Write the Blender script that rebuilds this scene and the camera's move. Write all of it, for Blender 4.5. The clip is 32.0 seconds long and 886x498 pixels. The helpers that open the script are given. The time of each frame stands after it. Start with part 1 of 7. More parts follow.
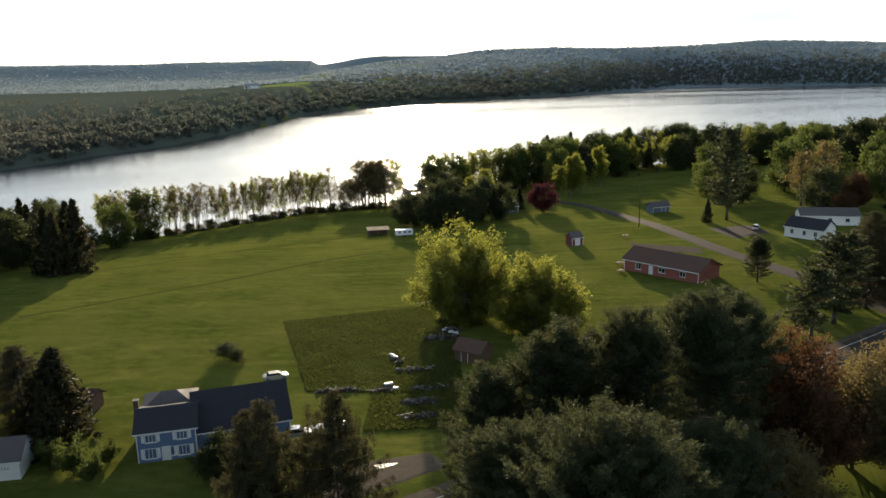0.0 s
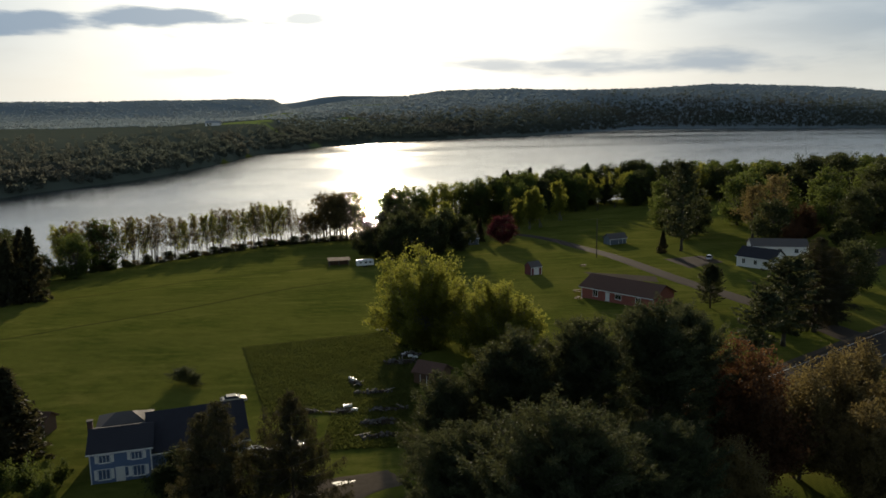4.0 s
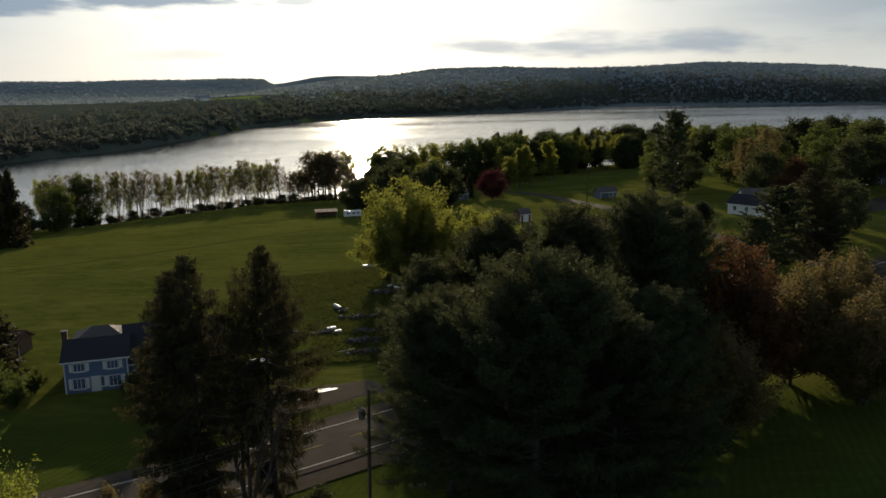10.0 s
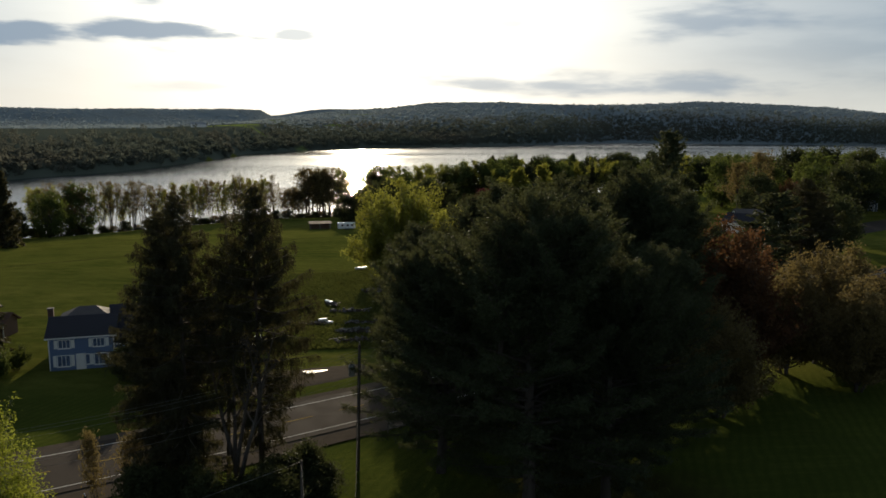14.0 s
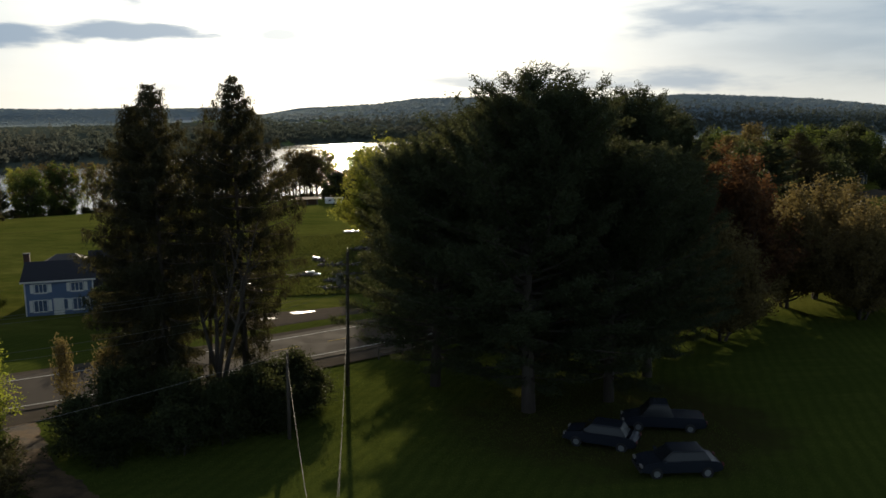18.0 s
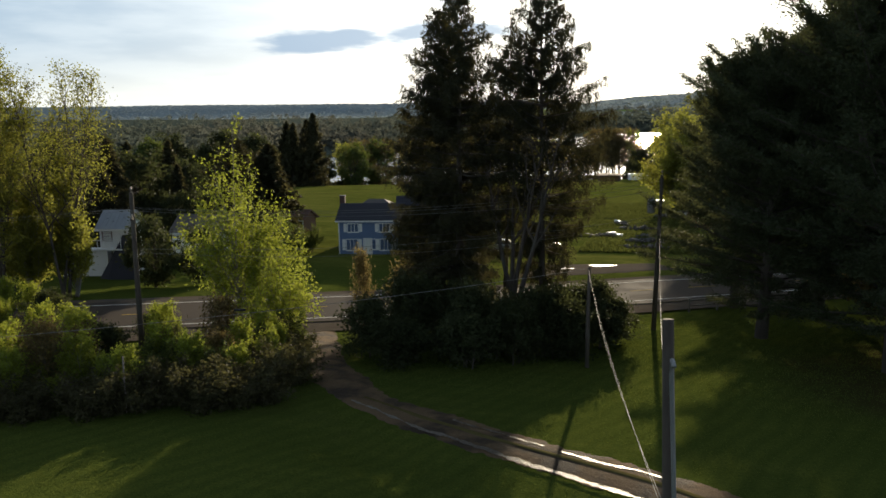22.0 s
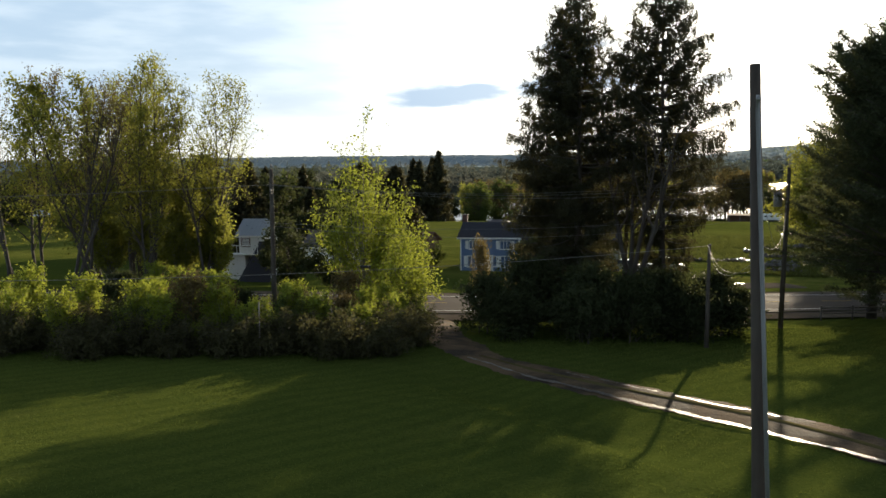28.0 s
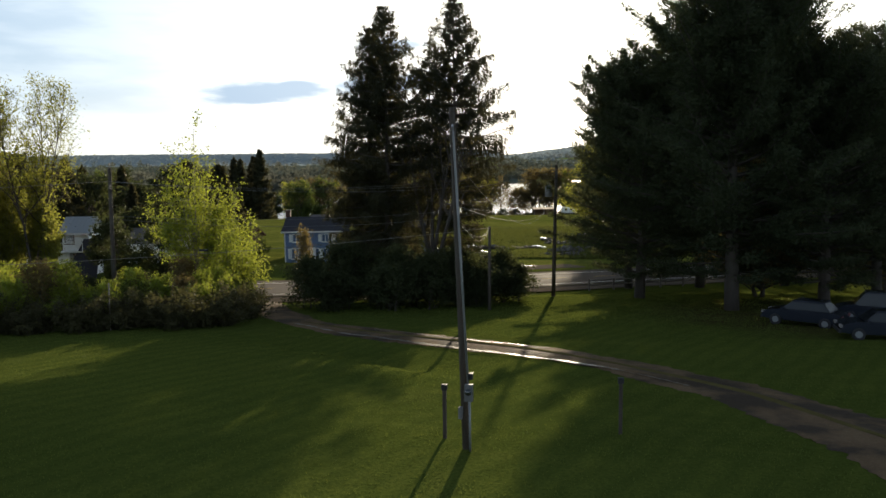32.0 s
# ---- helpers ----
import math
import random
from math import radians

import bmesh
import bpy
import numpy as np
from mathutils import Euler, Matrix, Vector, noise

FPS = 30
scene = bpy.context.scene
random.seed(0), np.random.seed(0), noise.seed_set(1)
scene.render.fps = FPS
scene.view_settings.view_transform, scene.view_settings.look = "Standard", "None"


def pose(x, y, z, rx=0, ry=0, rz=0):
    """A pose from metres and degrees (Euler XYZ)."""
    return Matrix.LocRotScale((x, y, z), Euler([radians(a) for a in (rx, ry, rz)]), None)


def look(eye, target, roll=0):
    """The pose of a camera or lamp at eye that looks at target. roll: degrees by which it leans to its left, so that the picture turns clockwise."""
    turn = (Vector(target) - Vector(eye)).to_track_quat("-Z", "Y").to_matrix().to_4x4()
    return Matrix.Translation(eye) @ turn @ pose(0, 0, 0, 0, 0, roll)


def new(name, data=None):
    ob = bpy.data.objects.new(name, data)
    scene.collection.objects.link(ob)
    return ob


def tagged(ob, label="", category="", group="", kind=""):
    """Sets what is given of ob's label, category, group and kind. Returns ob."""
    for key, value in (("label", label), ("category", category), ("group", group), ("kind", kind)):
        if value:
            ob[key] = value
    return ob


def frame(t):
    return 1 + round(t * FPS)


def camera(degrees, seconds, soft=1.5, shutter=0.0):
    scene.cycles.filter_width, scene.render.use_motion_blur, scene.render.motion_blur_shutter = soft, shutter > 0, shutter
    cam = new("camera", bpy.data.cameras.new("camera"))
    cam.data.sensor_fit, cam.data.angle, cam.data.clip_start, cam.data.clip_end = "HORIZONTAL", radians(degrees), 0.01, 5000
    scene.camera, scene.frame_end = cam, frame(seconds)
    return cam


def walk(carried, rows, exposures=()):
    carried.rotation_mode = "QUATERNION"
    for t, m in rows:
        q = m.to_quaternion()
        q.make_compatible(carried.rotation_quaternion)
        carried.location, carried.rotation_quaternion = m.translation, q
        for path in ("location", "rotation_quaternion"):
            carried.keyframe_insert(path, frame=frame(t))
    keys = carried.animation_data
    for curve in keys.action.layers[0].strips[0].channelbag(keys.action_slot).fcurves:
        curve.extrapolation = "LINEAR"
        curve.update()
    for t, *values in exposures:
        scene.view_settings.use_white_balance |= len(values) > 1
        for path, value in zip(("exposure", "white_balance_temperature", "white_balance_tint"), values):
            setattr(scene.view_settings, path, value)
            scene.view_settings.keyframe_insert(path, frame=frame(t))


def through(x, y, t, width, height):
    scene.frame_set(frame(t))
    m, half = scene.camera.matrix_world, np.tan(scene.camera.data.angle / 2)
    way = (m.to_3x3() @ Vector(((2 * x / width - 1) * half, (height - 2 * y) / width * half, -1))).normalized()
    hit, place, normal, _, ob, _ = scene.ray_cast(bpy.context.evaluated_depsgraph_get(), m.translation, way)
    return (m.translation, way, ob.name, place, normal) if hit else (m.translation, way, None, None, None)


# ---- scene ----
cam = camera(58.0, 32.0, soft=1.6)
PATH = [
    (0, pose(-0.894, -15.551, 44.549, 77.008, 1.173, -2.424)),
    (0.5, pose(-0.734, -16.673, 45.008, 78.718, 0.559, -3.569)),
    (1, pose(-0.643, -17.503, 45.213, 79.247, 0.327, -4.257)),
    (1.5, pose(-0.676, -17.744, 45.106, 79.468, 0.342, -4.514)),
    (2, pose(-0.728, -17.649, 44.846, 80.884, 0.276, -4.902)),
    (2.5, pose(-0.861, -17.616, 44.453, 81.445, 0.480, -4.815)),
    (3, pose(-0.810, -17.664, 43.841, 81.369, 0.900, -4.909)),
    (3.5, pose(-0.648, -17.845, 43.025, 79.912, 0.943, -5.000)),
    (5.5, pose(-0.235, -18.246, 39.831, 79.744, -0.860, -5.386)),
    (6, pose(-0.407, -18.525, 39.154, 81.916, 0.165, -5.886)),
    (6.5, pose(-0.479, -18.327, 38.186, 82.142, 0.802, -5.554)),
    (7, pose(-0.349, -18.032, 37.072, 80.604, 0.498, -5.538)),
    (7.5, pose(-0.181, -18.150, 36.159, 80.660, 0.616, -5.759)),
    (8, pose(-0.142, -18.253, 35.351, 80.667, 0.159, -5.859)),
    (8.5, pose(-0.154, -18.210, 34.456, 81.010, -0.256, -5.961)),
    (9, pose(0.212, -17.717, 33.536, 79.886, 0.668, -5.563)),
    (9.5, pose(0.557, -17.343, 32.696, 78.833, 0.074, -5.476)),
    (10, pose(0.545, -17.200, 31.757, 78.521, 0.741, -5.639)),
    (10.5, pose(0.374, -17.387, 30.949, 78.859, 1.228, -5.788)),
    (11, pose(0.222, -17.797, 30.302, 80.639, 0.688, -6.092)),
    (11.5, pose(0.141, -18.007, 29.431, 81.799, -0.054, -6.097)),
    (12, pose(0.041, -17.539, 28.643, 81.147, 0.001, -5.675)),
    (12.5, pose(0.273, -17.046, 27.623, 78.812, 0.448, -5.524)),
    (13, pose(0.325, -16.831, 26.654, 78.333, 0.157, -5.577)),
    (13.5, pose(0.315, -17.154, 26.068, 79.872, -0.397, -5.778)),
    (15.5, pose(0.816, -17.742, 21.551, 81.899, -0.347, -6.288)),
    (16, pose(0.917, -17.444, 20.995, 81.084, -0.823, -6.787)),
    (16.5, pose(0.638, -16.834, 19.829, 77.399, 0.055, -6.908)),
    (17, pose(0.302, -16.073, 18.765, 77.883, 1.184, -7.048)),
    (17.5, pose(0.247, -15.625, 17.812, 78.904, 1.361, -7.085)),
    (18, pose(0.346, -15.634, 17.207, 80.919, 0.276, -6.853)),
    (18.5, pose(0.151, -15.031, 16.587, 80.797, 0.478, -6.911)),
    (19, pose(-0.092, -13.417, 15.880, 80.760, -0.954, -3.782)),
    (19.5, pose(-0.015, -11.830, 14.915, 81.059, -0.826, 8.984)),
    (20, pose(-0.617, -10.764, 14.145, 82.477, -0.658, 14.268)),
    (20.5, pose(-0.903, -10.156, 13.301, 83.142, 0.066, 15.736)),
    (21, pose(-0.735, -10.170, 12.600, 83.450, 0.789, 15.802)),
    (21.5, pose(-0.714, -10.058, 11.875, 81.560, 0.241, 15.358)),
    (22, pose(-0.608, -10.166, 11.311, 80.624, 0.681, 14.379)),
    (22.5, pose(-0.561, -10.133, 10.661, 80.095, 0.928, 15.094)),
    (23, pose(-0.916, -9.956, 10.021, 82.476, 0.530, 15.414)),
    (23.5, pose(-0.859, -9.934, 9.478, 81.877, 0.683, 14.619)),
    (24, pose(-0.767, -9.981, 8.991, 81.076, 0.546, 14.335)),
    (24.5, pose(-0.643, -10.229, 8.394, 81.094, 0.080, 13.969)),
    (25, pose(-0.697, -10.325, 7.824, 80.081, 0.074, 13.925)),
    (25.5, pose(-0.979, -9.907, 7.215, 81.087, -0.212, 15.847)),
    (26, pose(-0.766, -10.394, 7.145, 82.580, -0.481, 21.189)),
    (26.5, pose(-0.090, -11.560, 7.372, 83.663, 0.904, 25.026)),
    (28.5, pose(0.306, -12.174, 7.306, 84.864, 0.250, 20.761)),
    (29, pose(0.725, -13.289, 7.170, 85.234, 0.217, 17.311)),
    (29.5, pose(1.086, -14.058, 7.148, 84.499, 0.436, 15.738)),
    (30, pose(1.437, -14.989, 7.148, 83.966, 0.481, 14.891)),
    (30.5, pose(1.810, -16.155, 7.222, 84.284, 0.449, 14.385)),
    (31, pose(2.262, -17.314, 7.224, 84.716, 0.570, 14.018)),
    (31.5, pose(2.697, -18.505, 7.284, 84.425, 0.497, 12.603)),
    (32, pose(3.164, -19.852, 7.284, 84.106, 0.750, 10.592)),
]
EXPOSURES = [(0.0, 0.92), (1.0, 0.6), (2.0, 0.18), (3.0, -0.05), (6.0, -0.2), (13.0, -0.22), (17.0, -0.1), (19.0, 0.08), (21.0, 0.38), (26.0, 0.78), (32.0, 0.72)]
walk(cam, PATH, EXPOSURES)

# ---- sky and sun ----
SUN_AZ = 0.0          # degrees clockwise from +y
SUN_EL = 9.5
world = bpy.data.worlds.new("sky")
scene.world = world
world.use_nodes = True
wn, wl = world.node_tree.nodes, world.node_tree.links
wn.clear()


def wmath(op, a, b=None, clamp=False):
    n = wn.new("ShaderNodeMath")
    n.operation = op
    n.use_clamp = clamp
    for i, v in enumerate((a, b)):
        if v is None:
            continue
        if isinstance(v, (int, float)):
            n.inputs[i].default_value = v
        else:
            wl.new(v, n.inputs[i])
    return n.outputs[0]


def wramp(value, lo, hi, to_lo=0.0, to_hi=1.0):
    n = wn.new("ShaderNodeMapRange")
    n.interpolation_type = "SMOOTHSTEP"
    wl.new(value, n.inputs[0])
    for i, v in enumerate((lo, hi, to_lo, to_hi)):
        n.inputs[i + 1].default_value = v
    return n.outputs[0]


def wmix(fac, a, b):
    n = wn.new("ShaderNodeMixRGB")
    for i, v in enumerate((fac, a, b)):
        if isinstance(v, (int, float)):
            n.inputs[i].default_value = v
        elif isinstance(v, tuple):
            n.inputs[i].default_value = (*v, 1)
        else:
            wl.new(v, n.inputs[i])
    return n.outputs[0]


sky = wn.new("ShaderNodeTexSky")
sky.sky_type = "NISHITA"
sky.sun_disc = False
sky.sun_elevation = radians(SUN_EL)
sky.sun_rotation = radians(SUN_AZ)
sky.altitude = 300
sky.air_density, sky.dust_density, sky.ozone_density = 1.0, 1.6, 1.0
coord = wn.new("ShaderNodeTexCoord")
split = wn.new("ShaderNodeSeparateXYZ")
wl.new(coord.outputs["Generated"], split.inputs[0])
dx, dy, dz = split.outputs
az = wmath("MULTIPLY", wmath("ARCTAN2", dx, dy), 57.2958)
el = wmath("MULTIPLY", wmath("ARCSINE", dz), 57.2958)
# thin veil of high cloud, brightest round the sun
warp = wn.new("ShaderNodeTexNoise")
warp.inputs["Scale"].default_value = 9.0
warp.inputs["Detail"].default_value = 7.0
squash = wn.new("ShaderNodeMapping")
squash.inputs["Scale"].default_value = (1.0, 1.0, 5.0)
wl.new(coord.outputs["Generated"], squash.inputs[0])
wl.new(squash.outputs[0], warp.inputs[0])
rag = wmath("SUBTRACT", warp.outputs["Fac"], 0.5)


def streak(a0, e0, wide, tall, strength, soft=0.75):
    """One flat cloud: where it stands in the sky, half its width and height in degrees."""
    u = wmath("DIVIDE", wmath("SUBTRACT", az, a0), wide)
    v = wmath("DIVIDE", wmath("SUBTRACT", el, e0), tall)
    d = wmath("SQRT", wmath("ADD", wmath("MULTIPLY", u, u), wmath("MULTIPLY", v, v)))
    d = wmath("ADD", d, wmath("MULTIPLY", rag, 3.0))
    return wramp(d, 1.15, 1.15 - soft, 0.0, strength)


clouds = None
for row in ((-22.5, 5.4, 5.2, 0.85, 1.0, 0.65), (-13.5, 5.6, 6.0, 0.85, 1.0, 0.65), (-14.0, 8.1, 2.8, 0.8, 1.0, 0.9), (-4.4, 5.9, 1.6, 0.4, 0.7), (24.0, 6.9, 6.5, 1.3, 0.7, 1.0), (10.5, 6.8, 1.3, 0.3, 0.4), (7.4, 7.1, 0.9, 0.25, 0.3), (16.0, 2.7, 17.0, 0.9, 0.75, 1.0), (-11.0, 2.3, 4.0, 0.4, 0.35, 1.0)):
    one = streak(*row)
    clouds = one if clouds is None else wmath("MAXIMUM", clouds, one)
# pale low sky, white glare round the veiled sun, clear blue higher up
low_sky = wramp(el, 16.0, 48.0, 0.7, 0.05)
base = wmix(low_sky, sky.outputs[0], (7.6, 10.2, 13.2))
thin = wmath("MULTIPLY", wramp(warp.outputs["Fac"], 0.35, 0.7), wramp(el, 6.0, 30.0, 0.25, 0.08))
base = wmix(thin, base, (16.0, 17.0, 17.0))
base = wmix(wramp(el, 5.0, 0.0, 0.0, 0.55), base, (20.5, 20.0, 17.0))
far_az = wmath("DIVIDE", wmath("SUBTRACT", az, SUN_AZ), 19.0)
far_el = wmath("DIVIDE", wmath("SUBTRACT", el, SUN_EL), 11.0)
glow_d = wmath("ADD", wmath("MULTIPLY", far_az, far_az), wmath("MULTIPLY", far_el, far_el))
glow = wmath("POWER", 2.718, wmath("MULTIPLY", glow_d, -1.0))
base = wmix(wmath("MULTIPLY", glow, 0.95), base, (44.0, 42.5, 37.0))
base = wmix(wmath("MULTIPLY", clouds, 0.85), base, (5.6, 7.6, 10.0))
bg = wn.new("ShaderNodeBackground")
bg.inputs[1].default_value = 0.05
wl.new(base, bg.inputs[0])
wo = wn.new("ShaderNodeOutputWorld")
wl.new(bg.outputs[0], wo.inputs[0])

sun = new("sun", bpy.data.lights.new("sun", "SUN"))
sun.data.energy, sun.data.angle, sun.data.color = 5.0, radians(0.6), (1.0, 0.84, 0.60)
sun.matrix_world = look((0, 0, 0), (-math.sin(radians(SUN_AZ)) * math.cos(radians(SUN_EL)), -math.cos(radians(SUN_AZ)) * math.cos(radians(SUN_EL)), -math.sin(radians(SUN_EL))))
tagged(sun, "low evening sun", "sun", kind="structure")

# ---- materials ----
class Mat:
    """A small builder for node materials."""

    def __init__(self, name):
        self.m = bpy.data.materials.new(name)
        self.m.use_nodes = True
        self.n, self.l = self.m.node_tree.nodes, self.m.node_tree.links
        self.n.clear()
        self.out = self.n.new("ShaderNodeOutputMaterial")
        self.geo = self.n.new("ShaderNodeNewGeometry")
        self.obj = self.n.new("ShaderNodeObjectInfo")

    def put(self, sock, v):
        if isinstance(v, (int, float)):
            sock.default_value = v
        elif isinstance(v, tuple):
            sock.default_value = (*v, 1) if len(v) == 3 and sock.type == "RGBA" else v
        else:
            self.l.new(v, sock)

    def noise(self, scale, detail=4.0, rough=0.55, stretch=(1, 1, 1), world=True, turn=0.0):
        mp = self.n.new("ShaderNodeMapping")
        mp.inputs["Scale"].default_value = stretch
        mp.inputs["Rotation"].default_value = (0, 0, radians(turn))
        if world:
            self.l.new(self.geo.outputs["Position"], mp.inputs[0])
        else:
            tc = self.n.new("ShaderNodeTexCoord")
            self.l.new(tc.outputs["Object"], mp.inputs[0])
        t = self.n.new("ShaderNodeTexNoise")
        t.inputs["Scale"].default_value, t.inputs["Detail"].default_value, t.inputs["Roughness"].default_value = scale, detail, rough
        self.l.new(mp.outputs[0], t.inputs[0])
        return t.outputs["Fac"]

    def wave(self, scale, turn=0.0, distort=1.0, detail=2.0):
        mp = self.n.new("ShaderNodeMapping")
        mp.inputs["Rotation"].default_value = (0, 0, radians(turn))
        self.l.new(self.geo.outputs["Position"], mp.inputs[0])
        t = self.n.new("ShaderNodeTexWave")
        t.inputs["Scale"].default_value, t.inputs["Distortion"].default_value, t.inputs["Detail"].default_value = scale, distort, detail
        t.inputs["Detail Scale"].default_value = 0.6
        self.l.new(mp.outputs[0], t.inputs[0])
        return t.outputs["Fac"]

    def math(self, op, a, b=0.0, clamp=False):
        n = self.n.new("ShaderNodeMath")
        n.operation, n.use_clamp = op, clamp
        self.put(n.inputs[0], a)
        self.put(n.inputs[1], b)
        return n.outputs[0]

    def ramp(self, v, lo, hi, a=0.0, b=1.0):
        n = self.n.new("ShaderNodeMapRange")
        n.interpolation_type = "SMOOTHSTEP"
        self.put(n.inputs[0], v)
        for i, q in enumerate((lo, hi, a, b)):
            n.inputs[i + 1].default_value = q
        return n.outputs[0]

    def mix(self, fac, a, b, blend="MIX"):
        n = self.n.new("ShaderNodeMixRGB")
        n.blend_type = blend
        self.put(n.inputs[0], fac)
        self.put(n.inputs[1], a)
        self.put(n.inputs[2], b)
        return n.outputs[0]

    def bump(self, h, strength=0.3, dist=0.05):
        n = self.n.new("ShaderNodeBump")
        n.inputs["Strength"].default_value, n.inputs["Distance"].default_value = strength, dist
        self.put(n.inputs["Height"], h)
        return n.outputs[0]

    def surf(self, color, rough=0.8, metal=0.0, normal=None, spec=0.4):
        b = self.n.new("ShaderNodeBsdfPrincipled")
        self.put(b.inputs["Base Color"], color)
        self.put(b.inputs["Roughness"], rough)
        self.put(b.inputs["Metallic"], metal)
        b.inputs["Specular IOR Level"].default_value = spec
        if normal is not None:
            self.l.new(normal, b.inputs["Normal"])
        self.l.new(b.outputs[0], self.out.inputs[0])
        return self.m

    def leaf(self, color, through, share=0.45, rough=0.7):
        b = self.n.new("ShaderNodeBsdfPrincipled")
        self.put(b.inputs["Base Color"], color)
        b.inputs["Roughness"].default_value = rough
        b.inputs["Specular IOR Level"].default_value = 0.08
        t = self.n.new("ShaderNodeBsdfTranslucent")
        self.put(t.inputs[0], through)
        mx = self.n.new("ShaderNodeMixShader")
        mx.inputs[0].default_value = share
        self.l.new(b.outputs[0], mx.inputs[1])
        self.l.new(t.outputs[0], mx.inputs[2])
        self.l.new(mx.outputs[0], self.out.inputs[0])
        return self.m


def leaf_mat(name, dark, light, through, share=0.45):
    k = Mat(name)
    isl = k.geo.outputs["Random Per Island"]
    big = k.noise(0.55, 2)
    v = k.math("ADD", k.math("MULTIPLY", isl, 0.6), k.math("MULTIPLY", big, 0.5), True)
    tone = k.ramp(k.obj.outputs["Random"], 0, 1, 0.8, 1.15)
    c = k.mix(v, dark, light)
    hsv = k.n.new("ShaderNodeHueSaturation")
    k.l.new(tone, hsv.inputs["Value"])
    k.l.new(c, hsv.inputs["Color"])
    c2 = k.mix(v, tuple(x * 0.75 for x in through), through)
    return k.leaf(hsv.outputs[0], c2, share)


def bark_mat(name, a, b, scale=6.0):
    k = Mat(name)
    n1 = k.noise(scale, 6, 0.6, (1, 1, 0.18))
    n2 = k.noise(0.7, 3)
    c = k.mix(n1, a, b)
    c = k.mix(k.ramp(n2, 0.5, 0.75, 0, 0.4), c, (0.09, 0.092, 0.075))
    return k.surf(c, 0.9, normal=k.bump(n1, 0.6, 0.03))


M = {}
M["bark_dark"] = bark_mat("bark_dark", (0.034, 0.027, 0.022), (0.085, 0.069, 0.057))
M["bark_grey"] = bark_mat("bark_grey", (0.10, 0.09, 0.08), (0.24, 0.22, 0.19))
M["pole_wood"] = bark_mat("pole_wood", (0.03, 0.023, 0.018), (0.095, 0.076, 0.06), 12.0)
M["spruce"] = leaf_mat("spruce_needles", (0.020, 0.023, 0.014), (0.050, 0.050, 0.028), (0.11, 0.10, 0.04), 0.3)
M["pine"] = leaf_mat("pine_needles", (0.022, 0.031, 0.018), (0.055, 0.070, 0.038), (0.13, 0.14, 0.055), 0.3)
M["fresh"] = leaf_mat("fresh_leaves", (0.09, 0.125, 0.018), (0.19, 0.24, 0.04), (0.37, 0.41, 0.055), 0.48)
M["yellowgreen"] = leaf_mat("yellow_green_leaves", (0.08, 0.09, 0.018), (0.155, 0.165, 0.036), (0.34, 0.345, 0.06), 0.55)
M["green"] = leaf_mat("green_leaves", (0.031, 0.046, 0.015), (0.072, 0.098, 0.028), (0.17, 0.21, 0.045), 0.37)
M["deep"] = leaf_mat("dark_green_leaves", (0.02, 0.027, 0.014), (0.052, 0.062, 0.028), (0.10, 0.115, 0.04), 0.33)
M["rust"] = leaf_mat("rust_leaves", (0.055, 0.032, 0.019), (0.115, 0.062, 0.034), (0.20, 0.10, 0.042), 0.36)
M["bronze"] = leaf_mat("bronze_leaves", (0.075, 0.06, 0.026), (0.14, 0.11, 0.05), (0.26, 0.20, 0.075), 0.38)
M["bramble"] = leaf_mat("bramble_leaves", (0.036, 0.034, 0.019), (0.078, 0.074, 0.035), (0.13, 0.125, 0.045), 0.35)
M["crimson"] = leaf_mat("crimson_leaves", (0.045, 0.012, 0.016), (0.085, 0.022, 0.028), (0.11, 0.028, 0.035), 0.35)
M["pink"] = leaf_mat("pink_blossom", (0.35, 0.12, 0.15), (0.5, 0.2, 0.24), (0.5, 0.2, 0.25), 0.4)


def plain(name, color, rough=0.7, metal=0.0, vary=0.25, scale=3.0, bump=0.2, world=True, spec=0.4):
    """Painted or built surface: colour uneven at two scales, fine relief."""
    k = Mat(name)
    a, b = k.noise(scale, 5, world=world), k.noise(scale * 12, 4, world=world)
    v = k.math("ADD", k.math("MULTIPLY", a, 0.6), k.math("MULTIPLY", b, 0.4))
    c = k.mix(v, tuple(x * (1 - vary) for x in color), tuple(min(1, x * (1 + vary)) for x in color))
    return k.surf(c, k.ramp(a, 0.3, 0.7, rough - 0.08, min(1, rough + 0.08)), metal, k.bump(b, bump, 0.01), spec)


M["asphalt"] = plain("asphalt", (0.075, 0.062, 0.053), 0.95, vary=0.3, scale=0.5, bump=0.5, spec=0.03)
M["gravel"] = plain("gravel", (0.12, 0.10, 0.08), 0.97, vary=0.45, scale=1.2, bump=0.9, spec=0.0)


def dirt_mat():
    """Packed earth with stones, damp in long patches."""
    k = Mat("dirt_track")
    grit, mid, damp = k.noise(14.0, 5, 0.7), k.noise(1.1, 5, 0.6), k.noise(0.45, 4, 0.6)
    c = k.mix(mid, (0.10, 0.064, 0.036), (0.19, 0.13, 0.078))
    c = k.mix(k.ramp(grit, 0.5, 0.72, 0, 0.7), c, (0.23, 0.17, 0.11))
    c = k.mix(k.ramp(damp, 0.42, 0.62), c, (0.055, 0.041, 0.03))
    h = k.math("ADD", k.math("MULTIPLY", grit, 0.5), k.math("MULTIPLY", mid, 1.0))
    return k.surf(c, k.ramp(damp, 0.42, 0.62, 0.97, 0.82), normal=k.bump(h, 1.0, 0.08), spec=0.06)


